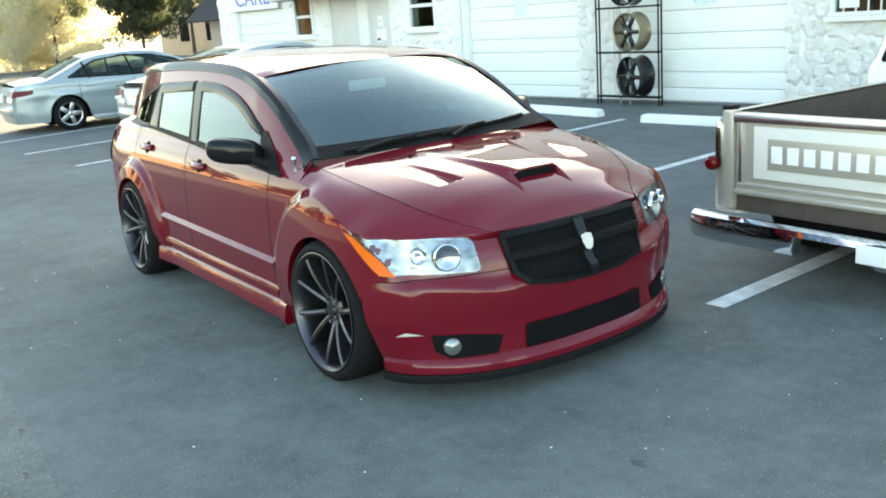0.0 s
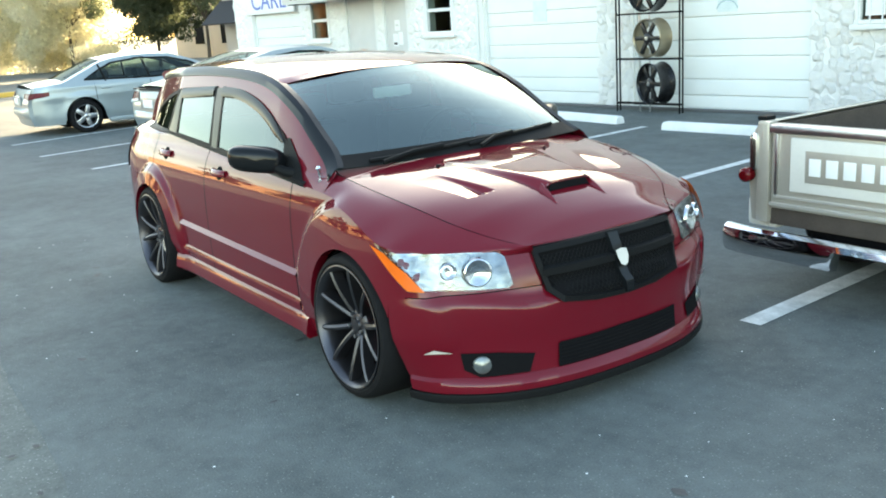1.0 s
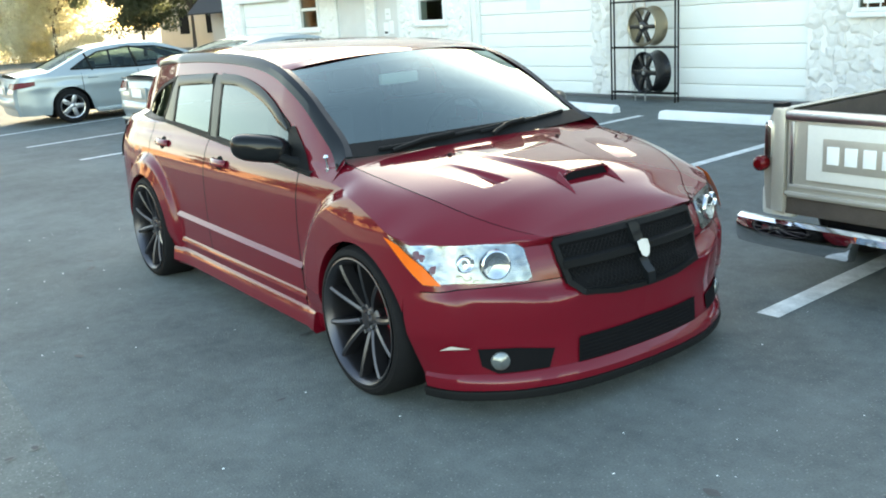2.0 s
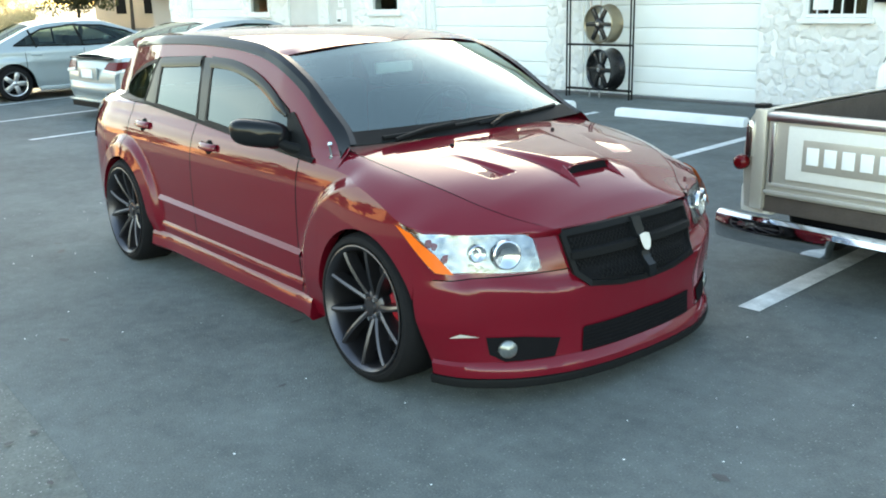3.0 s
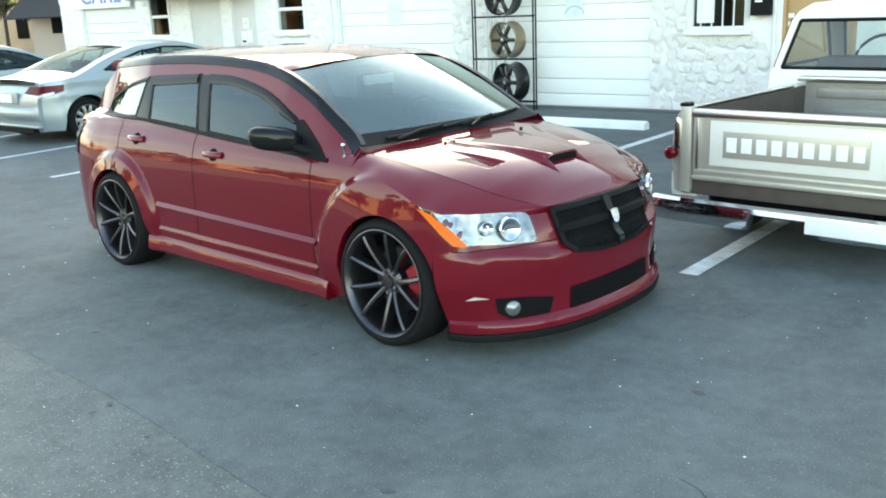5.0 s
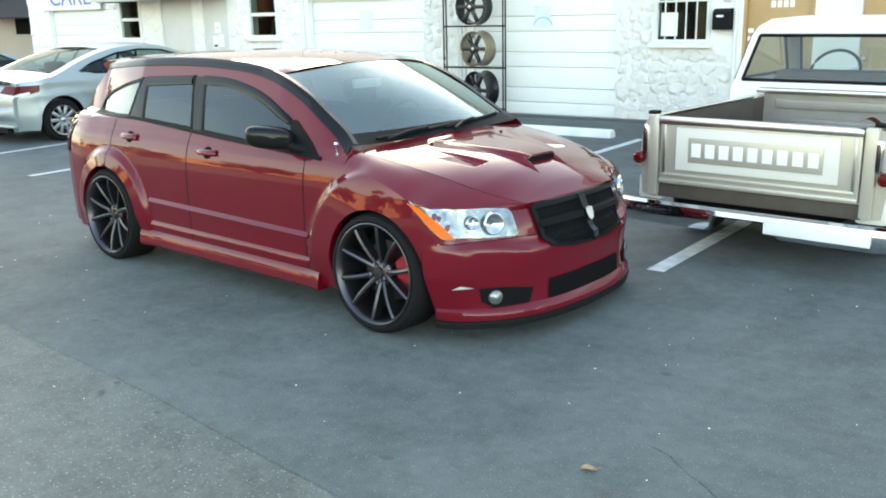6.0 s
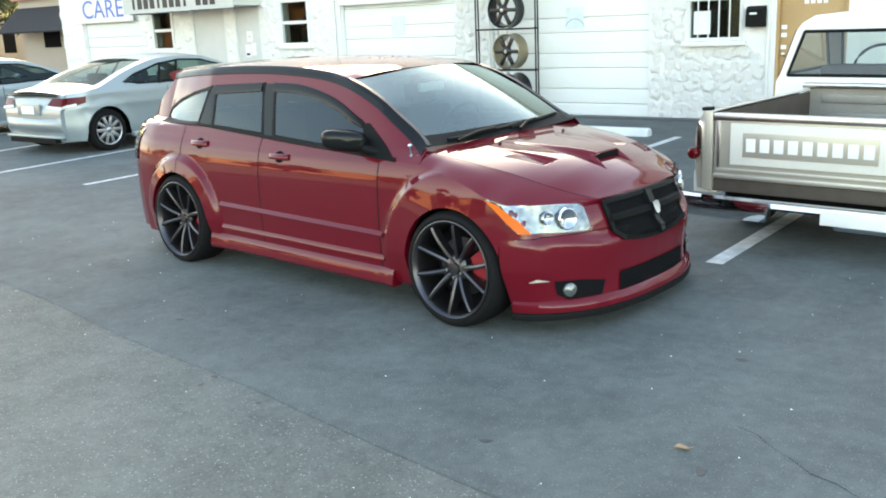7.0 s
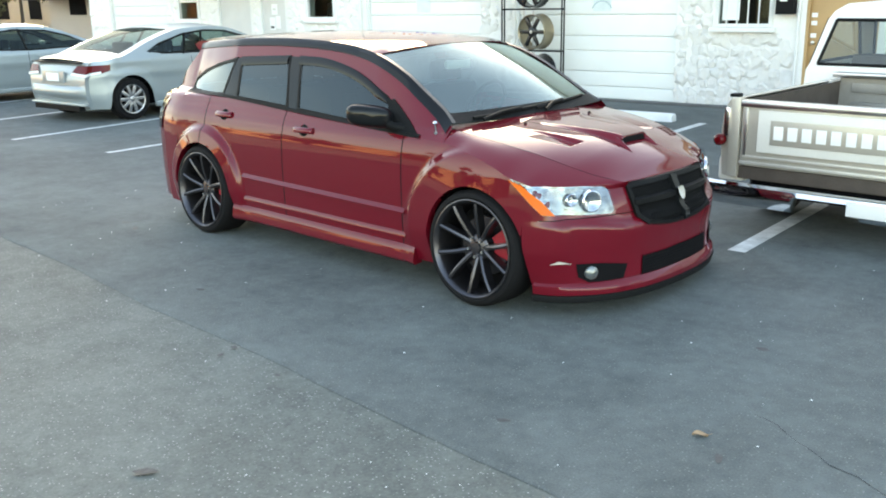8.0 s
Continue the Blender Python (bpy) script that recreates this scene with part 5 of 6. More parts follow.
for side in (0, 1):
    f = (lambda b: mirrored(b)) if side else (lambda b: b)
    FOG = [(-0.725, 0.298), (-0.715, 0.225), (-0.665, 0.192), (-0.48, 0.194), (-0.455, 0.27), (-0.60, 0.293)]
    fo = part("fog_pocket_shade", f(sheet(bmesh.new(), FOG, lambda a, b, c: nose(a, b, 0.006), cell=0.05)), DARK, car, "fog lamp pocket, its deep shade painted near-black")
    c = nose(-0.655, 0.244, 0.012)
    lens = lathe(bmesh.new(), [(0.001, 0.012), (0.022, 0.009), (0.036, 0.0), (0.041, -0.012)], 24, axis="z")
    bmesh.ops.transform(lens, matrix=look(c, c - Vector((0.85, -0.5, 0.0))), verts=lens.verts[:])
    part("fog_lamp", f(lens), material("fog_glass", (0.20, 0.22, 0.22), 0.22, metal=0.6, coat=0.5, vary=0.4, scale=60), fo, "round clear fog lamp")
    # headlamp: housing, reflector bowls, amber corner and clear lens
    HLS = [(s_of_x(0.25), 0.745), (s_of_x(0.36), 0.712), (s_of_y(0.69), 0.697), (s_of_y(0.565), 0.684), (s_of_y(0.54), 0.666), (s_of_y(0.522), 0.560), (s_of_y(0.54), 0.547), (s_of_y(0.68), 0.553), (s_of_x(0.42), 0.570), (s_of_x(0.36), 0.635)]
    K = 4.0
    hl = part("headlight", f(sheet(bmesh.new(), [(a * K, b) for a, b in HLS], lambda a, b, c: skin(a / K, b, 0.004), cell=0.04)), material("lamp_housing", (0.40, 0.43, 0.45), 0.16, metal=0.95, vary=0.85, scale=19, bump=0.5, bump_scale=24, second=(0.05, 0.055, 0.06)), car, "clear headlamp with amber corner")
    AM = [(s_of_x(0.255), 0.741), (s_of_x(0.33), 0.718), (s_of_x(0.42), 0.640), (s_of_x(0.475), 0.566), (s_of_x(0.422), 0.573), (s_of_x(0.365), 0.637)]
    part("indicator_lens", f(sheet(bmesh.new(), [(a * K, b) for a, b in AM], lambda a, b, c: skin(a / K, b, 0.0265), cell=0.04)), AMBER, hl, "amber indicator")
    for yy, zz, r in ((0.655, 0.620, 0.058), (0.75, 0.635, 0.034)):
        c = skin(s_of_y(yy), zz, 0.012)
        bowl = lathe(bmesh.new(), [(0.001, -0.004), (r * 0.35, -0.003), (r * 0.6, 0.008), (r * 0.9, 0.016), (r, 0.013), (r * 1.05, 0.0)], 28, axis="z")
        bmesh.ops.transform(bowl, matrix=look(c, c - Vector((0.9, -0.35, 0.1))), verts=bowl.verts[:])
        part("reflector", f(bowl), CHROME, hl)
    ln = part("lens", f(sheet(bmesh.new(), [(a * K, b) for a, b in HLS], lambda a, b, c: skin(a / K, b, 0.024), cell=0.04)), LENS, hl, "clear plastic lens")
    ln.visible_shadow = False
    mk = [(s_of_x(0.54), 0.304), (s_of_x(0.455), 0.304), (s_of_x(0.49), 0.324)]
    part("side_reflector", f(sheet(bmesh.new(), [(a * K, b) for a, b in mk], lambda a, b, c: skin(a / K, b, 0.012), cell=0.1)), CREAM, car, "pale triangular side marker")
    TLP = [(s_of_x(-3.16), 1.0), (s_of_x(-3.22), 0.85), (s_of_x(-3.25), 0.72), (s_of_x(-3.46), 0.72), (s_of_x(-3.46), 1.0)]
    part("tail_lamp", f(sheet(bmesh.new(), [(a * K, b) for a, b in TLP], lambda a, b, c: skin(a / K, b, 0.008), cell=0.06)), material("smoked_lens", (0.02, 0.006, 0.006), 0.15, coat=0.6), car, "smoked red tail lamp")

# dark underside and wheel wells
for sy in (-1, 1):
    part("splash_shield", boxed(0.375, 0.40, sy * 0.60 - 0.17, sy * 0.60 + 0.17, 0.12, 0.45), DARK, car, flat=True)
part("underbody", boxed(-3.3, 0.45, -0.55, 0.55, 0.16, 0.42), DARK, car)
for xw in (0.0, -WB):
    for sy in (-1, 1):
        bm = bmesh.new()
        def well(u, v, xw=xw, sy=sy):
            a = math.pi * (1.15 * u - 0.075)
            return Vector((xw + (RA + 0.006) * math.cos(a), sy * (0.855 - 0.34 * v), ZW + (RA + 0.006) * math.sin(a)))
        grid(bm, well, 20, 2)
        part("wheel_well", bm, DARK, car)

# cabin
cab = part("dashboard", boxed(-0.88, -0.44, -0.60, 0.60, 0.66, 0.89, bevel=0.05), material("dash_grey", (0.025, 0.027, 0.027), 0.6, vary=0.3, scale=20), car, "dark grey dashboard")
part("cabin_floor", boxed(-2.7, -0.3, -0.72, 0.72, 0.36, 0.42), DARK, car)
SEAT = material("seat_cloth", (0.03, 0.032, 0.032), 0.8, vary=0.4, scale=20)
for x, y in ((-1.25, -0.36), (-1.25, 0.36), (-2.05, -0.36), (-2.05, 0.36)):
    bm = bmesh.new()
    box(bm, x - 0.05, x + 0.45, y - 0.24, y + 0.24, 0.45, 0.62, bevel=0.05)
    box(bm, x - 0.16, x + 0.0, y - 0.24, y + 0.24, 0.55, 1.08, bevel=0.05)
    box(bm, x - 0.15, x - 0.05, y - 0.13, y + 0.13, 1.09, 1.24, bevel=0.04)
    part("seat", bm, SEAT, car, "grey cloth seat")
st = bmesh.new()
tube(st, [Vector((0, 0.185 * math.cos(2 * math.pi * i / 28), 0.185 * math.sin(2 * math.pi * i / 28))) for i in range(28)], 0.014, 8, closed=True)
box(st, -0.02, 0.02, -0.05, 0.05, -0.05, 0.05, bevel=0.01)
box(st, -0.008, 0.008, -0.18, 0.18, -0.015, 0.015)
bmesh.ops.transform(st, matrix=pose(-0.98, 0.36, 0.93, 0, 25, 0), verts=st.verts[:])
part("steering_wheel", st, BLACK, car)
part("rear_view_mirror", boxed(-0.85, -0.82, -0.20, 0.03, 1.215, 1.272, bevel=0.01), material("mirror_back", (0.82, 0.86, 0.82), 0.3, vary=0.2), car, "pale interior mirror")


# wheels
def tyre_wheel(xw, y, name="wheel"):
    """Ten twin-edged spokes, slightly dished, in a low tyre; face towards -y."""
    w = new(name)
    w.parent = car
    tagged(w, "gunmetal multi-spoke alloy wheel with low tyre")
    R, rr = 0.327, 0.276
    bm = lathe(bmesh.new(), [(rr - 0.012, 0.02), (rr - 0.002, -0.004), (rr + 0.012, -0.012), (R - 0.02, -0.006), (R - 0.006, 0.012), (R, 0.04), (R, 0.205), (R - 0.012, 0.235), (R - 0.03, 0.25), (rr, 0.25)], 72)
    part("tyre", bm, RUBBER, w, "low-profile black tyre")
    bm = lathe(bmesh.new(), [(rr, -0.012), (rr - 0.006, -0.014), (rr - 0.018, -0.004), (rr - 0.026, 0.02), (rr - 0.03, 0.06), (rr - 0.035, 0.23), (rr - 0.01, 0.25)], 72)
    part("rim", bm, GUN, w, "polished dark rim barrel")
    for i in range(10):
        bm = bmesh.new()
        def spoke(u, v, i=i):
            r = 0.045 + (rr - 0.02 - 0.045) * u
            wid = 0.011 + 0.005 * (1 - u) + 0.003 * u
            twist = 0.20 * (1 if i % 2 else -1) * (1 - u) ** 1.0 * 0.6
            o, d = [(-1, 0.05), (-0.75, 0.0), (0.0, -0.006), (0.75, 0.0), (1, 0.05)][round(v * 4)]
            dish = 0.050 * (1 - u) ** 1.6 + 0.0
            a = 2 * math.pi * (i + (0.14 if i % 2 else -0.14) * (1 - u)) / 10
            x, z = r * math.cos(a) - o * wid * math.sin(a), r * math.sin(a) + o * wid * math.cos(a)
            return Vector((x, dish + d + 0.004, z))
        grid(bm, spoke, 10, 4)
        bmesh.ops.recalc_face_normals(bm, faces=bm.faces[:])
        part("spoke", bm, GUN, w)
    part("hub", lathe(bmesh.new(), [(0.001, 0.032), (0.03, 0.034), (0.034, 0.045), (0.06, 0.05), (0.075, 0.06), (0.075, 0.11), (0.001, 0.11)], 32), GUN, w)
    for i in range(5):
        a = 2 * math.pi * (i + 0.5) / 5
        n = tube(bmesh.new(), [(0.052 * math.cos(a), 0.03, 0.052 * math.sin(a)), (0.052 * math.cos(a), 0.06, 0.052 * math.sin(a))], 0.009, 6)
        part("lug_nut", n, STEEL, w)
    part("brake_disc", lathe(bmesh.new(), [(0.07, 0.12), (0.165, 0.12), (0.165, 0.145), (0.07, 0.145)], 40), GUN, w)
    bm = bmesh.new()
    def cal(u, v):
        a = radians(-28 + 52 * u)
        r, d = [(0.10, 0.10), (0.10, 0.082), (0.20, 0.082), (0.205, 0.10), (0.205, 0.16)][round(v * 4)]
        return Vector((r * math.cos(a), d, r * math.sin(a)))
    grid(bm, cal, 10, 4)
    bmesh.ops.recalc_face_normals(bm, faces=bm.faces[:])
    part("caliper", bm, CALIPER, w, "red brake caliper")
    part("backing_plate", lathe(bmesh.new(), [(0.001, 0.18), (rr - 0.03, 0.18), (rr - 0.03, 0.19), (0.001, 0.19)], 32), DARK, w)
    return w


camber = radians(-2.0)
for xw, z in ((0.0, ZW), (-WB, ZW - 0.003)):
    w = tyre_wheel(xw, -0.86)
    w.matrix_local = pose(xw, -0.922, z) @ Matrix.Rotation(camber, 4, "X") @ Matrix.Rotation(radians(-14 if xw == 0 else 20), 4, "Y")
    w2 = copy_thing(w, pose(xw, 0.922, z, 0, 0, 180) @ Matrix.Rotation(camber, 4, "X"))
# ---- pickup truck ----
TR = pose(-0.094, 5.558, -0.04, 0, 0, -4.0) @ Matrix.Scale(1.10, 4)
truck = thing("pickup_truck", TR, "old two-tone taupe and cream pickup truck parked tail out", "truck")
ROLL = Matrix.Translation((-0.6, 0, 0.5)) @ Matrix.Rotation(radians(0.3), 4, "Y") @ Matrix.Translation((0.6, 0, -0.5))


def tp(name, bm, mat, parent=None, label="", flat=False):
    bmesh.ops.transform(bm, matrix=ROLL, verts=bm.verts[:])
    return part(name, bm, mat, parent or truck, label, flat)


TW, TZ0, TZ1 = 0.60, 0.475, 0.895      # tailgate half width, foot, top
# tailgate: a pan with rolled top, stamped panel and letters
gate = tp("tailgate", boxed(-TW, TW, 0.0, 0.045, TZ0, TZ1 - 0.02, bevel=0.006), TAUPE, None, "taupe tailgate with cream panel")
tp("top_rail", boxed(-TW - 0.01, TW + 0.01, -0.022, 0.06, TZ1 - 0.045, TZ1, bevel=0.016), STEEL, gate, "bright rolled top rail")
tp("lower_trim", boxed(-TW + 0.02, TW - 0.02, -0.014, 0.0, TZ0 + 0.055, TZ0 + 0.07, bevel=0.004), TRIMSTEEL, gate)
tp("lower_trim", boxed(-TW, TW, -0.02, 0.0, TZ0 + 0.015, TZ0 + 0.032, bevel=0.005), TRIMSTEEL, gate)
for sx in (-1, 1):
    tp("edge_trim", boxed(sx * (TW - 0.03) - 0.008, sx * (TW - 0.03) + 0.008, -0.012, 0.0, TZ0 + 0.07, TZ1 - 0.05, bevel=0.003), STEEL, gate)
tp("cream_panel", boxed(-0.49, 0.49, -0.013, -0.001, 0.572, 0.835, bevel=0.005), CREAM, gate, "cream painted panel")
tp("letter_panel", boxed(-0.405, 0.405, -0.019, -0.0135, 0.625, 0.778, bevel=0.002), TAUPE, gate)
for i in range(9):
    tp("raised_block", boxed(-0.352 + 0.088 * i - 0.030, -0.352 + 0.088 * i + 0.030, -0.0235, -0.0195, 0.660, 0.744, bevel=0.0015), WHITE, gate, "raised white block")
# bed sides: rounded outer skin, flat rail on top, dark inner wall
BL = 1.72
for sx in (-1, 1):
    bm = bmesh.new()
    def outer(u, v, sx=sx):
        y = 0.0 + BL * u
        k = [(0.62, 0.90), (0.67, 0.90), (0.695, 0.888), (0.72, 0.855), (0.742, 0.79), (0.752, 0.70), (0.75, 0.60), (0.742, 0.50), (0.73, 0.40), (0.62, 0.38)][round(v * 9)]
        r = 1 - 0.06 * max(0, 1 - u * 14)
        return Vector((sx * (0.62 + (k[0] - 0.62) * r), y + 0.02, k[1]))
    rows = grid(bm, outer, 24, 9)
    bm.faces.new(rows[0])
    bmesh.ops.recalc_face_normals(bm, faces=bm.faces[:])
    tp("bed_side", bm, TAUPE, None, "rounded taupe bed side")
    tp("lower_side", boxed(sx * 0.67 - 0.09, sx * 0.67 + 0.09, 0.03, BL, 0.36, 0.52, bevel=0.03), CREAM, None, "cream lower bed side")
    tp("inner_wall", boxed(sx * 0.615 - 0.006, sx * 0.615 + 0.006, 0.05, BL, 0.45, 0.885), BEDRUST, None, "dark worn bed wall", flat=True)
    tp("corner_post", boxed(sx * 0.645 - 0.035, sx * 0.645 + 0.035, -0.012, 0.06, 0.40, 0.905, bevel=0.012), TAUPE)
    tp("stake_cap", boxed(sx * 0.675 - 0.03, sx * 0.675 + 0.03, 0.02, 0.09, 0.902, 0.925, bevel=0.008), BLACK)
    # tall tail lamp with bright rim and the round red reflector under it
    lm = tp("tail_lamp", boxed(sx * 0.695 - 0.022, sx * 0.695 + 0.022, -0.028, 0.03, 0.655, 0.845, bevel=0.024), CHROME, None, "tall chrome-rimmed tail lamp")
    tp("lens", boxed(sx * 0.692 - 0.011, sx * 0.692 + 0.011, -0.038, -0.02, 0.67, 0.82, bevel=0.012), material("dark_lens", (0.02, 0.008, 0.008), 0.25, coat=0.3), lm)
    rf = lathe(bmesh.new(), [(0.001, -0.04), (0.022, -0.038), (0.036, -0.024), (0.04, 0.0), (0.036, 0.02), (0.001, 0.02)], 24)
    bmesh.ops.transform(rf, matrix=pose(sx * 0.735, -0.01, 0.63), verts=rf.verts[:])
    tp("round_lamp", rf, REDLENS, None, "round dark red marker lamp")
tp("bed_floor", boxed(-0.61, 0.61, 0.05, BL, 0.43, 0.455), BEDRUST, None, "dark worn bed floor", flat=True)
hd = tp("bed_headboard", boxed(-0.61, 0.61, BL - 0.03, BL, 0.45, 0.93), BARE, None, "grey front bed panel")
tp("head_rail", boxed(-0.66, 0.66, BL - 0.07, BL + 0.01, 0.915, 0.955, bevel=0.015), STEEL, hd)
for z in (0.55, 0.70, 0.84):
    tp("rib", boxed(-0.52, 0.52, BL - 0.042, BL - 0.03, z - 0.035, z + 0.035, bevel=0.01), BARE, hd)
tp("rear_sill", boxed(-0.62, 0.62, 0.02, 0.10, 0.385, 0.47, bevel=0.01), BEDRUST)
tp("frame_rail", boxed(-0.42, 0.42, 0.08, 3.6, 0.28, 0.40), DARK, None, flat=True)
# chrome bumper, bowed, with a turned face
bm = bmesh.new()
def bump(u, v):
    q = (u - 0.5) * 2
    o, z = [(0.03, 0.372), (-0.005, 0.377), (-0.03, 0.362), (-0.04, 0.325), (-0.035, 0.265), (-0.015, 0.235), (0.03, 0.23)][round(v * 6)]
    # the lower half is cut away in the middle
    z = max(z, 0.335) if abs(q) < 0.24 else z
    return Vector((q * 0.825, -0.07 + o + 0.03 * abs(q) ** 10, z))
rows = grid(bm, bump, 80, 6)
bmesh.ops.recalc_face_normals(bm, faces=bm.faces[:])
bu = tp("bumper", bm, CHROME, None, "chrome rear bumper")
tp("number_plate", boxed(0.13, 0.72, -0.121, -0.112, 0.268, 0.356, bevel=0.004), WHITE, bu, "blank white plate")
for sx in (-1, 1):
    tp("bumper_bracket", boxed(sx * 0.35 - 0.03, sx * 0.35 + 0.03, -0.10, 0.25, 0.28, 0.35), DARK, bu, flat=True)
# cab: loft of sections from the sill to the roof
C0, C1 = BL + 0.03, BL + 1.25
bm = bmesh.new()
def cab_ring(v):
    z, w, y0, y1, r = [(0.36, 0.90, 0.0, 1.6, 0.06), (0.80, 0.94, 0.0, 1.6, 0.08), (0.95, 0.94, 0.02, 1.55, 0.08), (1.0, 0.925, 0.05, 1.35, 0.09), (1.335, 0.845, 0.13, 1.02, 0.10), (1.40, 0.82, 0.16, 0.98, 0.14), (1.455, 0.75, 0.22, 0.90, 0.16), (1.475, 0.56, 0.36, 0.78, 0.16)][v]
    out = []
    for cx, cy, a0 in ((w - r, y0 + r, -90), (w - r, y1 - r, 0), (-w + r, y1 - r, 90), (-w + r, y0 + r, 180)):
        for k in range(7):
            a = radians(a0 + 15 * k)
            out.append(Vector((cx + r * math.cos(a), C0 + cy + r * math.sin(a), z)))
    return out
rings = [[bm.verts.new(p) for p in cab_ring(v)] for v in range(8)]
for v, (a, b) in enumerate(zip(rings, rings[1:])):
    n = len(a)
    for k in range(n):
        if v == 3 and k in (n - 1, 6, 13, 20):
            continue
        bm.faces.new((a[k], a[(k + 1) % n], b[(k + 1) % n], b[k]))
bm.faces.new(rings[-1])
bmesh.ops.recalc_face_normals(bm, faces=bm.faces[:])
cabp = tp("cab", bm, CREAM, None, "cream cab with rounded roof")
# rear cab window with black seal, and side and front panes
def pane_between(v0, v1, ka, kb, out):
    A, B = cab_ring(v0), cab_ring(v1)
    a, b, c, d = A[ka], A[kb], B[kb], B[ka]
    bm = bmesh.new()
    nrm = (b - a).cross(d - a).normalized() * out
    bm.faces.new([bm.verts.new(p + nrm) for p in (a, b, c, d)])
    return bm, (a, b, c, d)
for nm, ka, kb in (("rear_window", 27, 0), ("side_window", 6, 7), ("windscreen", 13, 14), ("side_window", 20, 21)):
    bm, q = pane_between(3, 4, ka, kb, 0.0)
    o = tp(nm, bm, GLASS, cabp, flat=True)
    o.visible_shadow = False
    bm = bmesh.new()
    for i in range(4):
        tube(bm, [q[i], q[(i + 1) % 4]], 0.013, 8)
    tp("window_seal", bm, BLACK, o)
tp("bench_seat", boxed(-0.62, 0.62, C0 + 0.12, C0 + 0.30, 0.5, 1.08, bevel=0.05), BEDRUST, cabp, "dark bench seat")
st = bmesh.new()
tube(st, [Vector((0.19 * math.cos(2 * math.pi * i / 24), 0, 0.19 * math.sin(2 * math.pi * i / 24))) for i in range(24)], 0.012, 8, closed=True)
box(st, -0.18, 0.18, -0.01, 0.01, -0.015, 0.015)
bmesh.ops.transform(st, matrix=pose(-0.32, C0 + 0.62, 1.04, -30, 0, 0), verts=st.verts[:])
tp("steering_wheel", st, BLACK, cabp)
tp("dashboard", boxed(-0.70, 0.70, C0 + 0.85, C0 + 1.15, 0.8, 1.0, bevel=0.04), TAUPE, cabp)
mr = boxed(-0.99, -0.93, C0 + 1.0, C0 + 1.03, 0.86, 0.95, bevel=0.008)
tp("door_mirror", mr, BLACK, cabp)
# front of the truck, out of sight behind the cab but solid
bm = boxed(-0.84, 0.84, C1 + 0.3, C1 + 1.55, 0.36, 0.95, bevel=0.08)
tp("bonnet", bm, TAUPE)
for sx in (-1, 1):
    for y in (0.80, 2.95):
        w = new("wheel")
        w.parent = truck
        tagged(w, "black truck tyre on steel wheel")
        part("tyre", lathe(bmesh.new(), [(0.19, 0.0), (0.22, -0.02), (0.30, -0.01), (0.325, 0.02), (0.325, 0.17), (0.30, 0.20), (0.19, 0.20)], 40), RUBBER, w)
        part("rim", lathe(bmesh.new(), [(0.001, 0.01), (0.08, 0.0), (0.12, 0.03), (0.19, 0.01), (0.2, -0.004), (0.2, 0.18), (0.001, 0.18)], 32), STEEL, w)
        w.matrix_local = pose(sx * 0.735, y, 0.361, 0, 0, 90 if sx > 0 else -90)
# red rag on the bed corner
bm = bmesh.new()
grid(bm, lambda u, v: Vector((0.55 + 0.2 * u, 0.05 + 0.16 * v, 0.925 + 0.035 * math.sin(5 * u + 3 * v) * math.sin(math.pi * u))), 12, 10)
rag = solid("rag", bm, material("red_rag", (0.32, 0.07, 0.04), 0.85, vary=0.6, scale=20), TR @ ROLL, "crumpled dark red rag on the truck's bed corner", "rag")

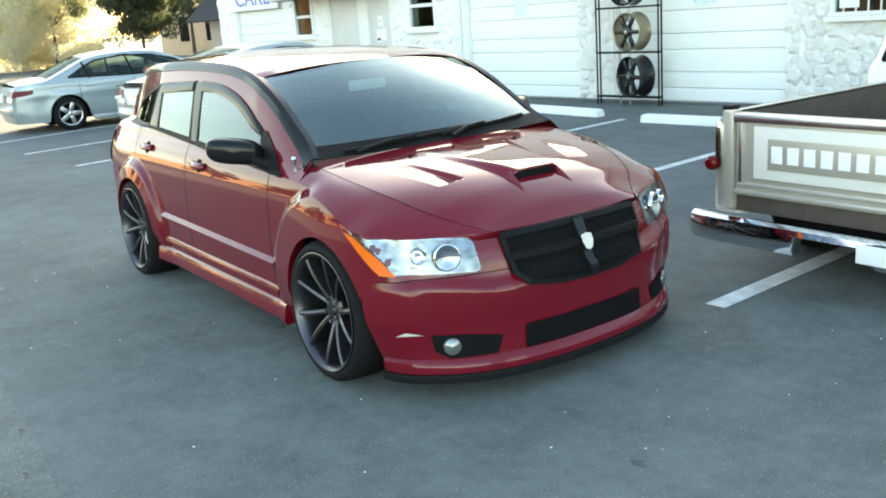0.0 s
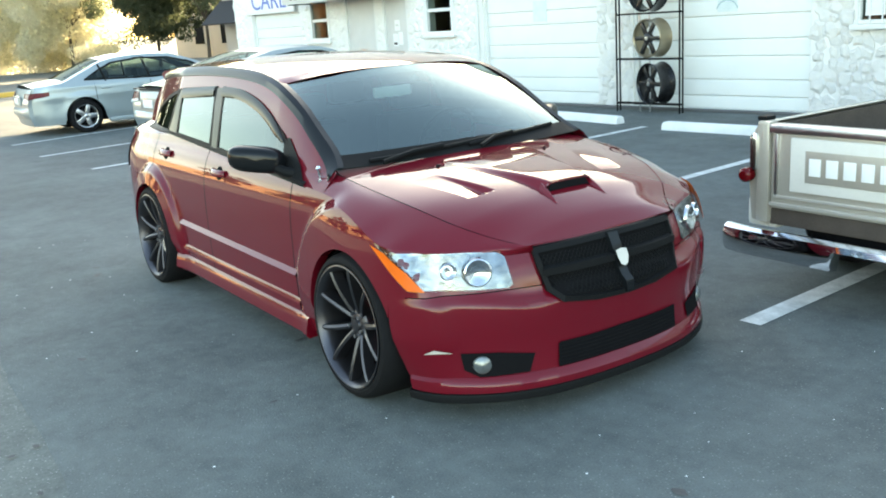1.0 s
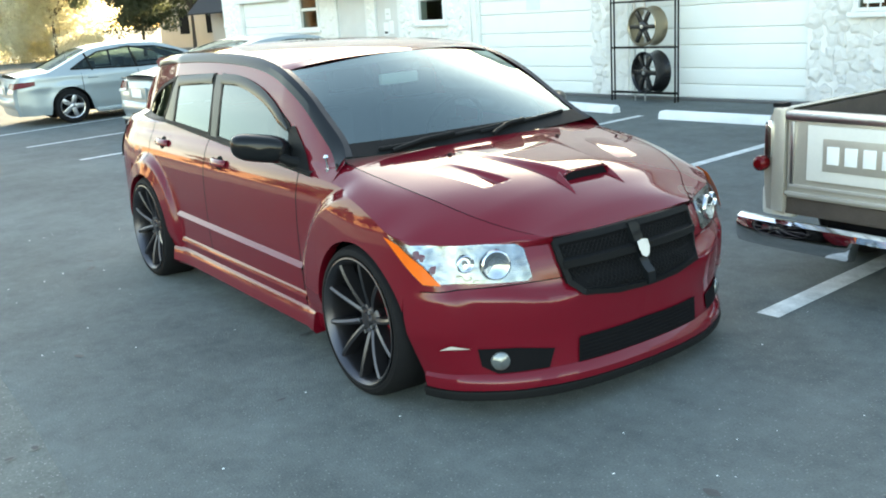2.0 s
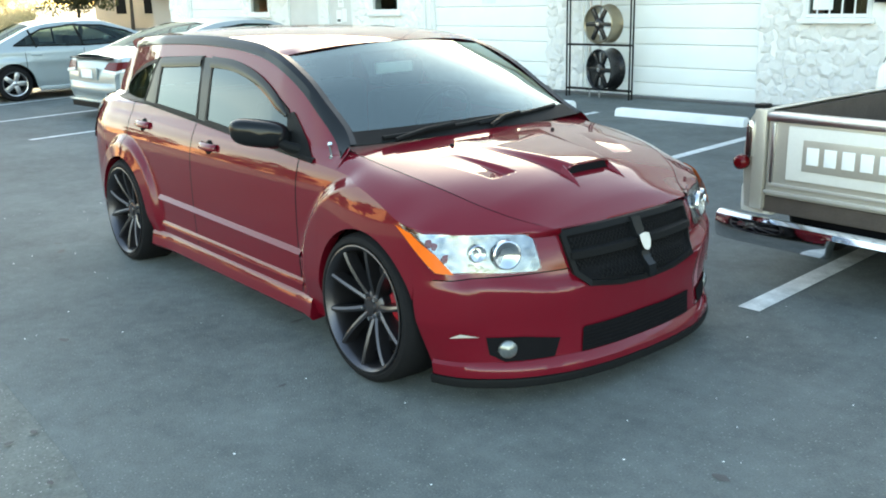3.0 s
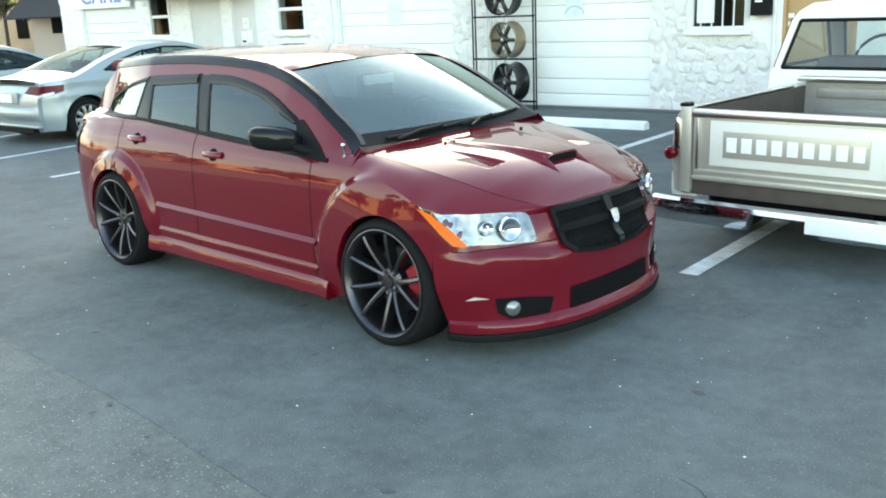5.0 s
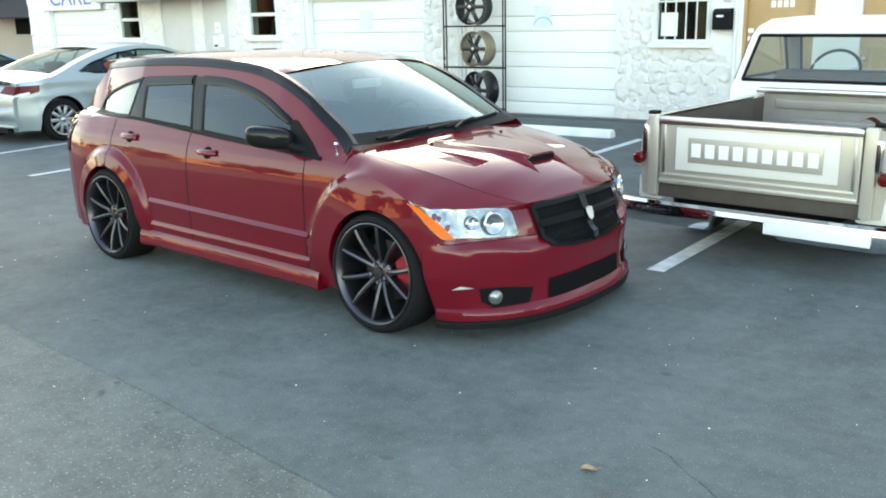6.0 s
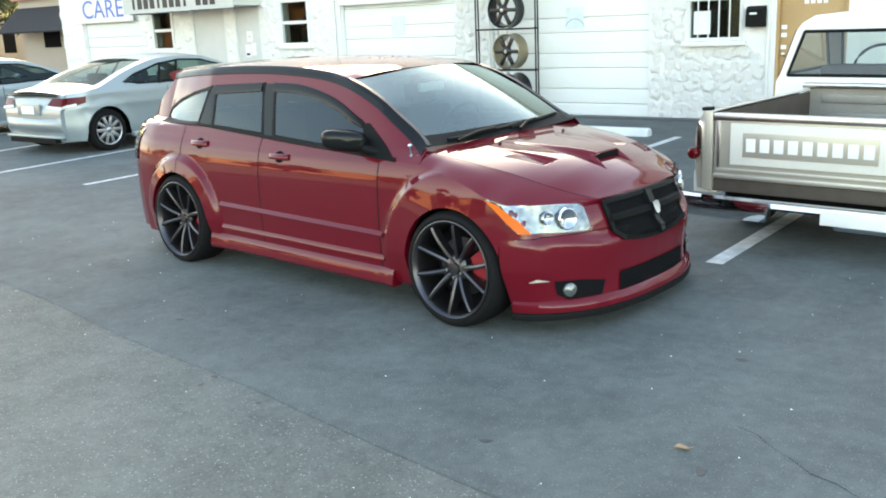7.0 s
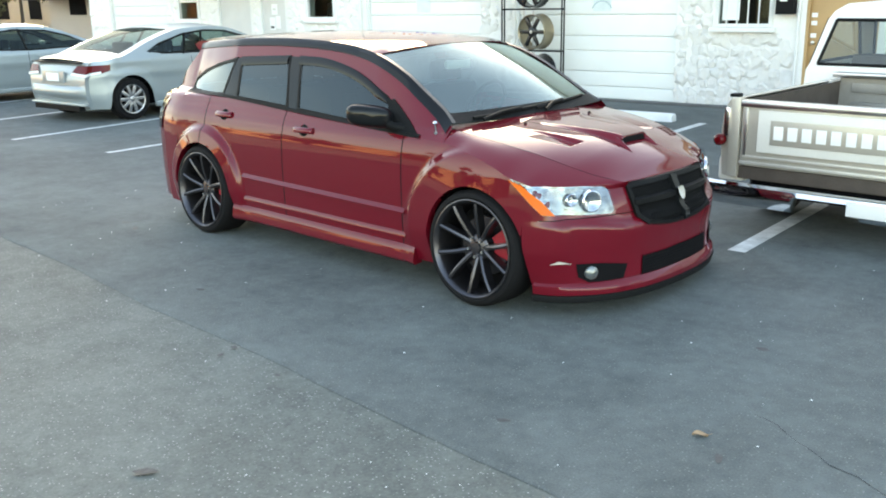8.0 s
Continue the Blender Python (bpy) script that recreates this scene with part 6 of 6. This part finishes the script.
# ---- silver cars ----
def sedan(name, m, label, length, width, height, rear_axle, wheelbase, coupe, lamp, spokes):
    """A car with its tail at y = 0 and nose at +y; seen from behind and its right side."""
    t = thing(name, m, label, "car", "silver cars in the bays")
    hw = width / 2
    sc = height / 1.42
    ra, fa = rear_axle, rear_axle + wheelbase
    R = 0.325 * sc
    belt = [(-0.1, 0.90), (0.3, 0.94), (1.0, 0.95), (2.4, 0.90), (3.4, 0.86), (4.2, 0.74), (length, 0.62)]
    edge = [(0.0, 0.91), (0.35, 0.955), (0.60, 1.0), (1.1, 1.20), (1.6, 1.345), (2.1, 1.385), (2.6, 1.36), (3.0, 1.22), (3.4, 1.03), (3.7, 0.93), (4.4, 0.82), (length, 0.70)]
    if not coupe:
        edge = [(0.0, 0.93), (0.45, 0.98), (0.62, 1.0), (1.0, 1.18), (1.4, 1.36), (2.0, 1.43), (2.6, 1.40), (3.1, 1.22), (3.5, 1.04), (3.8, 0.95), (4.4, 0.86), (length, 0.72)]
    def half(y, z):
        e = 1.0
        if y < 0.45:
            e = (1 - (1 - max(0, y) / 0.45) ** 2.6) ** 0.30 * 0.94 + 0.06
            e = max(0.80, e)
        if y > length - 0.9:
            q = (y - length + 0.9) / 0.9
            e = (1 - min(1, q) ** 2.6) ** 0.38
        w = hw * e
        zz = z / sc
        if zz > 0.9:
            w -= 0.42 * (zz - 0.9) * (1 if y > 0.5 else 0.6)
        if zz < 0.35:
            w -= 0.10 * (0.35 - zz)
        for ya in (ra, fa):
            r = math.hypot(y - ya, z - R)
            k = min(1, max(0, (R + 0.17 - r) / 0.14))
            w += 0.022 * k
        w += 0.012 * math.exp(-((zz - 0.72) / 0.06) ** 2)
        return w
    def bot(y):
        z = 0.20 * sc
        for ya in (ra, fa):
            d = abs(y - ya)
            if d < R + 0.045:
                z = max(z, R + math.sqrt((R + 0.045) ** 2 - d * d))
        return z
    def tail(y, z):
        """The rounded back: pulls the lower and upper ends forward."""
        zz = z / sc
        return 0.10 * max(0, (zz - 0.62) / 0.3) ** 1.5 + 0.05 * max(0, 0.42 - zz) / 0.2 if y < 0.4 else 0.0
    ys = sorted({round(i * length / 70, 4) for i in range(71)} | {round(a + (R + 0.0449) * math.cos(radians(d)), 4) for a in (ra, fa) for d in range(0, 181, 9)})
    side = bmesh.new()
    rows = []
    for y in ys:
        zb, zt = bot(y), lerp(edge, y) * sc
        col = []
        for j in range(25):
            z = zb + (zt - zb) * j / 24
            col.append((half(y, z), y + tail(y, z) * max(0, 1 - y / 0.4), z))
        rows.append(col)
    win = [(1.0, 1.045), (1.22, 1.135), (1.70, 1.275), (2.15, 1.325), (2.55, 1.30), (2.9, 1.20), (3.28, 1.0), (2.2, 0.985), (1.3, 1.0)] if coupe else [(0.98, 1.02), (1.25, 1.18), (1.5, 1.305), (2.0, 1.36), (2.55, 1.335), (2.95, 1.22), (3.35, 1.02), (2.2, 0.975)]
    win = [(a, b * sc) for a, b in win]
    for sx in (1, -1):
        bm = bmesh.new()
        vs = [[bm.verts.new((sx * x, y, z)) for x, y, z in col] for col in rows]
        for a, b in zip(vs, vs[1:]):
            for j in range(24):
                q = (a[j], a[j + 1], b[j + 1], b[j])
                c = sum((v.co for v in q), Vector()) / 4
                if not inside(win, c.y, c.z):
                    bm.faces.new(q)
        bmesh.ops.recalc_face_normals(bm, faces=bm.faces[:])
        part("side_body", bm, SILVER, t)
        g = part("side_window", sheet(bmesh.new(), win, lambda a, b, c: Vector((sx * (half(a, b) + 0.003), a, b)), cell=0.12), CARGLASS, t, "dark side window glass")
        bm = bmesh.new()
        pts = [Vector((sx * (half(a, b) + 0.003), a, b)) for a, b in win]
        tube(bm, pts, 0.016, 6, closed=True)
        for yy in ((1.62, 1.95) if coupe else (1.35, 2.15)):
            za, zb = 0.97 * sc, lerp(edge, yy) * sc - 0.05
            tube(bm, [Vector((sx * (half(yy, za) + 0.004), yy, za)), Vector((sx * (half(yy - 0.08, zb) + 0.004), yy - (0.08 if not coupe else -0.14), zb))], 0.018, 6)
        part("window_trim", bm, BLACK, g)
        y = 1.62 if coupe else 1.25
        for yy in ((y + 0.2,) if coupe else (y, y + 1.05)):
            bm = bmesh.new()
            z = 0.84 * sc
            tube(bm, [Vector((sx * (half(yy + d, z) + o), yy + d, z)) for d, o in ((0, 0.0), (0.03, 0.022), (0.15, 0.024), (0.18, 0.0))], 0.012, 8)
            part("door_handle", bm, SILVER, t)
        for yy in ((1.75, 2.95) if coupe else (1.15, 2.15, 3.2)):
            bm = bmesh.new()
            for j in range(12):
                z0, z1 = (0.28 + 0.054 * j) * sc, (0.28 + 0.054 * (j + 1)) * sc
                bm.faces.new([bm.verts.new((sx * (half(q, z) + 0.002), q, z)) for q, z in ((yy - 0.005, z0), (yy + 0.005, z0), (yy + 0.005, z1), (yy - 0.005, z1))])
            part("door_seam", bm, DARK, t)
        sk = bmesh.new()
        box(sk, sx * hw - 0.05, sx * hw + 0.015, ra + 0.4, fa - 0.4, 0.17 * sc, 0.25 * sc, bevel=0.02)
        part("side_skirt", sk, SILVER, t)
        mm = bmesh.new()
        box(mm, sx * hw + 0.02 - 0.09, sx * hw + 0.02 + 0.09, 3.10, 3.20, 0.96 * sc, 1.08 * sc, bevel=0.035)
        part("door_mirror", mm, SILVER, t)
        # tail lamp wrapping the corner
        L = bmesh.new()
        def lamp_at(u, v, sx=sx):
            f = (u - 0.5) * 2
            low, high = (0.695 + 0.09 * max(0, f), 0.862 + 0.015 * max(0, f)) if coupe else (0.715 + 0.06 * max(0, f), 0.835 + 0.015 * max(0, f))
            if f < 0:
                low += 0.03 * -f
            z = (low + (high - low) * v) * sc
            if f < 0:
                q = 1 + (0.44 - 0.16 * v if coupe else 0.36) * f
                return Vector((sx * q * half(0.0, z), tail(0, z) - 0.04 * (1 - q * q) - 0.016, z))
            y = f * (0.30 if coupe else 0.34)
            return Vector((sx * (half(y, z) + 0.022), y + tail(y, z) * max(0, 1 - y / 0.4) - 0.010 * (1 - f), z))
        grid(L, lamp_at, 20, 4)
        bmesh.ops.recalc_face_normals(L, faces=L.faces[:])
        tl = part("tail_lamp", L, REDLENS, t, "red tail lamp wrapping the corner")
        if coupe:
            L = bmesh.new()
            grid(L, lambda u, v: lamp_at(u * 0.8, 0.26 * v) + Vector((sx * 0.006, -0.006, -0.002)), 16, 3)
            bmesh.ops.recalc_face_normals(L, faces=L.faces[:])
            part("reverse_lens", L, TRIMWHITE, tl, "clear lower lens strip")
    # back face with bumper step, boot lid
    bm = bmesh.new()
    def back(u, v):
        q = (u - 0.5) * 2
        z = (0.20 + (0.91 - 0.20) * v) * sc
        w = half(0.0, z)
        b = 0.0
        if 0.22 < v < 0.50:
            b = -0.05 * math.sin(math.pi * (v - 0.22) / 0.28) ** 0.5
        return Vector((q * w, tail(0, z) + b * (1 - q ** 8) - 0.04 * (1 - q * q), z))
    grid(bm, back, 24, 24, flip=True)
    part("rear_body", bm, SILVER, t)
    part("plate_recess", boxed(-0.30, 0.30, -0.055, -0.03, 0.60 * sc, 0.78 * sc, bevel=0.01), SILVER, t)
    part("number_plate", boxed(-0.17, 0.17, -0.066, -0.058, 0.62 * sc, 0.745 * sc, bevel=0.003), WHITE, t, "blank white number plate")
    if coupe:
        part("boot_lip", boxed(-hw * 0.70, hw * 0.70, 0.0, 0.06, 0.895 * sc, 0.915 * sc, bevel=0.008), BLACK, t, "dark boot lid lip")
        bm = bmesh.new()
        box(bm, -hw * 0.80, hw * 0.80, -0.035, 0.04, 0.25 * sc, 0.29 * sc, bevel=0.02)
        part("rear_valance", bm, SILVER, t)
        part("valance_shadow", boxed(-hw * 0.66, hw * 0.66, -0.05, 0.04, 0.175 * sc, 0.25 * sc), BLACK, t, flat=True)
    # top: boot, rear glass, roof, windscreen, bonnet as one crowned sheet split by length
    cuts = ((0.0, edge[2][0], SILVER, "boot_lid"), (edge[2][0], edge[4][0] - 0.05, CARGLASS, "rear_window"), (edge[4][0] - 0.05, edge[6][0], SILVER, "roof_panel"), (edge[6][0], edge[8][0], CARGLASS, "windscreen"), (edge[8][0], length, SILVER, "bonnet"))
    for y0, y1, mat, nm in cuts:
        bm = bmesh.new()
        pane = mat is CARGLASS
        def topf(u, v, y0=y0, y1=y1, q0=-1.0, q1=1.0):
            y = y0 + (y1 - y0) * u
            q = q0 + (q1 - q0) * v
            z = lerp(edge, y) * sc
            w = half(y, z)
            return Vector((q * w, y + tail(y, z) * max(0, 1 - y / 0.4) - (0.04 * (1 - q * q) if y < 0.02 else 0), z + 0.045 * (1 - abs(q) ** 2.2)))
        grid(bm, (lambda u, v: topf(u, v, q0=-0.84, q1=0.84)) if pane else topf, 16, 16)
        bmesh.ops.recalc_face_normals(bm, faces=bm.faces[:])
        part(nm, bm, mat, t)
        for sx in (-1, 1) if pane else ():
            bm = bmesh.new()
            grid(bm, lambda u, v: topf(u, v, q0=sx * 0.83, q1=sx), 16, 4)
            bmesh.ops.recalc_face_normals(bm, faces=bm.faces[:])
            part("roof_pillar", bm, SILVER, t)
    part("underbody", boxed(-hw * 0.7, hw * 0.7, 0.15, length - 0.2, 0.18, 0.5), DARK, t, flat=True)
    # solid near-black block: the shade inside the cabin is put into its colour
    part("cabin_shade_block", boxed(-hw * 0.75, hw * 0.75, 1.1, 3.2, 0.5, 0.92 * sc), DARK, t, flat=True)
    for y in (1.35, 2.1):
        for sx in (-0.4, 0.4):
            part("seat", boxed(sx - 0.22, sx + 0.22, y, y + 0.14, 0.6, 1.15 * sc, bevel=0.05), SEAT, t)
    for ya in (ra, fa):
        for sx in (-1, 1):
            w = new("wheel")
            w.parent = t
            tagged(w, "alloy wheel with black tyre")
            part("tyre", lathe(bmesh.new(), [(R * 0.68, 0.01), (R * 0.74, -0.008), (R * 0.92, -0.004), (R, 0.03), (R, 0.18), (R * 0.9, 0.2), (R * 0.68, 0.2)], 44), RUBBER, w)
            part("rim", lathe(bmesh.new(), [(R * 0.70, -0.004), (R * 0.66, 0.0), (R * 0.62, 0.03), (R * 0.60, 0.15)], 40), STEEL, w)
            part("wheel_back", lathe(bmesh.new(), [(0.001, 0.10), (R * 0.62, 0.10), (R * 0.62, 0.11)], 24), DARK, w)
            for i in range(spokes):
                bm = bmesh.new()
                a = 2 * math.pi * i / spokes
                wd = 0.026 if spokes > 6 else 0.038
                box(bm, 0.03, R * 0.66, 0.005, 0.04, -wd, wd, bevel=0.008, m=Matrix.Rotation(a, 4, "Y"))
                part("spoke", bm, STEEL, w)
            part("hub", lathe(bmesh.new(), [(0.001, -0.004), (0.03, -0.002), (0.05, 0.01), (0.05, 0.06)], 20), STEEL, w)
            w.matrix_local = pose(sx * (hw - 0.005), ya, R, 0, 0, 90 if sx > 0 else -90)
    return t


sedan("coupe", pose(-11.42, 6.45, 0, 0, 0, 0.5), "silver two-door coupe parked in a bay, tail out", 4.5, 1.86, 1.335, 0.64, 2.66, True, REDLENS, 10)
sedan("sedan", pose(-15.97, 5.81, 0, 0, 0, -5.8), "silver four-door sedan parked in a bay, tail out", 4.8, 1.82, 1.30, 0.92, 2.76, False, REDLENS, 5)

# ---- distance ----
def leaves(bm, centre, size, count, rnd, leaf=0.09):
    for _ in range(count):
        while True:
            p = Vector((rnd.uniform(-1, 1), rnd.uniform(-1, 1), rnd.uniform(-1, 1)))
            if 0.25 < p.length < 1:
                break
        p = Vector((p.x * size[0], p.y * size[1], p.z * size[2])) + Vector(centre)
        a = Euler((rnd.uniform(0, 6), rnd.uniform(0, 6), rnd.uniform(0, 6))).to_matrix()
        L = leaf * rnd.uniform(0.6, 1.3)
        q = [Vector((-L, 0, 0)), Vector((0, -L * 0.45, L * 0.1)), Vector((L, 0, 0)), Vector((0, L * 0.45, L * 0.1))]
        bm.faces.new([bm.verts.new(p + a @ v) for v in q])


def tree(x, y, h, spread, mat, label, seed, clumps, per, leaf=0.1, low=-0.28):
    rnd = random.Random(seed)
    t = thing("tree", pose(x, y, -0.02), label, "tree", "trees beyond the bays")
    bm = bmesh.new()
    fork = h * 0.35
    tube(bm, [(0, 0, 0), (0.05, 0.02, fork * 0.5), (0.0, 0.05, fork)], [0.11, 0.085, 0.07], 10)
    tips = []
    for i in range(7):
        a = 2 * math.pi * i / 7 + rnd.uniform(-0.3, 0.3)
        r = spread * rnd.uniform(0.35, 0.8)
        tip = Vector((r * math.cos(a), r * math.sin(a), h * rnd.uniform(0.55, 0.92)))
        tube(bm, [(0, 0.05, fork * 0.95), tuple(tip * 0.5 + Vector((0, 0, fork * 0.45))), tuple(tip)], [0.07, 0.045, 0.015], 6)
        tips.append(tip)
    part("trunk", bm, BARK, t)
    bm = bmesh.new()
    for i in range(clumps):
        base = rnd.choice(tips) + Vector((rnd.uniform(-1, 1) * spread * 0.45, rnd.uniform(-1, 1) * spread * 0.45, rnd.uniform(low, 0.2) * h))
        s = spread * rnd.uniform(0.16, 0.32)
        leaves(bm, base, (s, s, s * 0.8), per, rnd, leaf)
    part("crown", bm, mat, t)
    return t


tree(-44.0, 22.9, 6.9, 2.6, LEAF, "dark green street tree with a thin trunk", 3, 130, 330, 0.085, -0.34)
tree(-47.2, 21.5, 6.5, 2.6, LEAF, "dark green street tree with dense crown", 4, 130, 330, 0.085, -0.40)
# yellow-green trees whose sunlit brightness comes from the leaf colour
tree(-50.8, 18.0, 6.9, 2.8, LEAFSUN, "yellow-green tree beside the road, sunlight painted into its pale leaves", 7, 110, 420, 0.075, -0.55)
tree(-57.6, 17.1, 6.9, 3.4, LEAFSUN, "yellow-green tree beside the road, sunlight painted into its pale leaves", 8, 120, 420, 0.08, -0.6)
tree(-54.5, 19.5, 6.6, 3.4, LEAFSUN, "yellow-green tree beside the road, sunlight painted into its pale leaves", 9, 130, 420, 0.085, -0.62)
tree(-62.0, 17.5, 7.0, 3.6, LEAFSUN, "yellow-green tree beside the road, sunlight painted into its pale leaves", 12, 120, 420, 0.09, -0.62)
bm = boxed(-30.5, -30.2, 6.0, 8.9, -0.02, 0.15, bevel=0.03)
solid("painted_kerb", bm, material("kerb_red", (0.55, 0.10, 0.05), 0.7, vary=0.4, scale=4), Matrix(), "faded red painted kerb at the lot entrance", "kerb", kind="structure")
bm = boxed(-30.5, -30.2, 8.92, 11.5, -0.02, 0.15, bevel=0.03)
solid("painted_kerb", bm, material("kerb_yellow", (0.65, 0.42, 0.08), 0.7, vary=0.4, scale=4), Matrix(), "faded yellow painted kerb at the lot entrance", "kerb", kind="structure")


def far_building(name, x0, x1, y0, y1, h, mat, label, windows, roof=None):
    t = thing(name, pose((x0 + x1) / 2, (y0 + y1) / 2, 0), label, "building", kind="")
    w, d = (x1 - x0) / 2, (y1 - y0) / 2
    part("wall", boxed(-w, w, -d, d, -0.05, h), mat, t, flat=True)
    part("roof", boxed(-w - 0.2, w + 0.2, -d - 0.2, d + 0.2, h, h + 0.25), roof or mat, t, flat=True)
    for face, a, z, ww, hh in windows:
        if face == "s":
            b = boxed(a - ww, a + ww, -d - 0.03, -d + 0.02, z - hh, z + hh)
        else:
            b = boxed(w - 0.02, w + 0.03, a - ww, a + ww, z - hh, z + hh)
        o = part("window", b, DARK, t, "dark window", flat=True)
    return t


far_building("house", -62, -30, 29, 40, 4.0, FARWALL, "low beige building beyond the street trees", [("s", a, 1.7, 0.7, 0.8) for a in (-12, -8, -4, 0, 4, 8, 12)])
far_building("shop", -36, -24.5, 20.0, 28, 3.2, FARWALL, "beige shop with black awning and pink fascia", [("s", a, 1.75, 0.6, 0.45) for a in (-3.5, -1.2, 1.5)] + [("s", 5.3, 1.0, 0.3, 1.0)], PINKWALL)
bm = bmesh.new()
a = [bm.verts.new((-36, 19.9, 2.9)), bm.verts.new((-24.6, 19.9, 2.9)), bm.verts.new((-24.6, 18.9, 1.95)), bm.verts.new((-36, 18.9, 1.95))]
bm.faces.new(a)
b = [bm.verts.new(v.co + Vector((0, 0.02, -0.05))) for v in a]
bm.faces.new(b[::-1])
for k in range(4):
    bm.faces.new((a[k], b[k], b[(k + 1) % 4], a[(k + 1) % 4]))
solid("shop_awning", bm, material("black_canvas", (0.02, 0.02, 0.022), 0.8, vary=0.3), Matrix(), "black sloping shop awning fixed to the wall", "awning", flat=True)

# the street side behind the camera, unseen: low shops and trees for the red car's side to reflect
far_building("shop_row", -96, -18, -28, -19, 3.2, material("ochre_wall", (0.31, 0.155, 0.065), 0.8, vary=0.4, scale=0.5), "low ochre shop row across the aisle", [("n", 0, 1, 0.1, 0.1)])
rl = random.Random(2)
for i in range(5):
    tree(-56 + 9.0 * i, -15.5 + rl.uniform(-1, 1), 4.2 + rl.uniform(-1.2, 1.2), 2.0, LEAF, "street tree beside the shop row", 20 + i, 34, 60, 0.2, -0.5)
# unseen trees, added to hide bright low sky from the red car's rear side
for x, y in ((-44.0, 8.5), (-42.0, 3.5)):
    tree(x, y, 7.0, 3.0, LEAF, "unseen dark tree added to darken the red car's reflections", 50 + round(y), 80, 110, 0.2, -0.5)

# ---- stones of the rendered wall ----
rnd = random.Random(11)
def stone_mesh(seed):
    r = random.Random(seed)
    bm = bmesh.new()
    k = r.choice((5, 6, 6, 7))
    out = []
    for i in range(k):
        a = 2 * math.pi * (i + r.uniform(-0.25, 0.25)) / k
        q = r.uniform(0.75, 1.1)
        out.append((q * math.cos(a), q * math.sin(a)))
    low = [bm.verts.new((x, 0.0, z)) for x, z in out]
    mid = [bm.verts.new((x * 0.86, -0.5 * r.uniform(0.7, 1.1), z * 0.86)) for x, z in out]
    top = [bm.verts.new((x * 0.5, -r.uniform(0.6, 1.1), z * 0.5)) for x, z in out]
    c = bm.verts.new((0, -r.uniform(0.7, 1.0), 0))
    for i in range(k):
        j = (i + 1) % k
        bm.faces.new((low[i], low[j], mid[j], mid[i]))
        bm.faces.new((mid[i], mid[j], top[j], top[i]))
        bm.faces.new((top[i], top[j], c))
    bmesh.ops.recalc_face_normals(bm, faces=bm.faces[:])
    return mesh_of("stone", bm, STUCCO, flat=True)


STONES = [stone_mesh(i) for i in range(10)]


def lay(x0, x1, z0, z1, step=0.15):
    """Places of the stones on one stretch of wall."""
    nz, nx = int((z1 - z0) / step), max(1, int((x1 - x0) / step))
    for i in range(nz):
        for j in range(nx):
            x = x0 + (x1 - x0) * (j + 0.5 + rnd.uniform(-0.3, 0.3)) / nx
            z = z0 + (z1 - z0) * (i + 0.5 + rnd.uniform(-0.3, 0.3)) / nz
            r = rnd.uniform(0.10, 0.16)
            yield pose(x, WY + 0.002, z, 0, rnd.uniform(0, 360), 0) @ Matrix.Diagonal((r * rnd.uniform(0.8, 1.3), 0.036 * rnd.uniform(0.4, 1.2), r * rnd.uniform(0.7, 1.1), 1))


for span in ((-4.55, -4.06, 0, 2.85), (-4.04, -2.82, 0, 1.06), (-3.04, -2.80, 1.78, 2.85), (-8.31, -7.66, 0, 2.85)):
    for m in lay(*span):
        o = new("stone", rnd.choice(STONES))
        o.parent = wall_north
        o.matrix_local = m
verts, faces = [], []
for span in ((-11.92, -11.36, 0, 2.85), (-13.43, -12.95, 0, 2.85), (-12.86, -11.98, 0.3, 1.15), (-14.57, -14.36, 0, 2.2), (-16.37, -15.8, 0, 2.2), (-17.67, -17.28, 0, 2.6), (-17.24, -16.42, 0.3, 1.13), (-21.02, -20.17, 0, 2.85)):
    for m in lay(*span, 0.15):
        me = rnd.choice(STONES)
        k = len(verts)
        verts += [m @ v.co for v in me.vertices]
        faces += [[k + a for a in p.vertices] for p in me.polygons]
me = bpy.data.meshes.new("stone_facing")
me.from_pydata(verts, [], faces)
me.materials.append(STUCCO)
o = new("stone_facing", me)
o.parent = wall_north
tagged(o, kind="stuff")
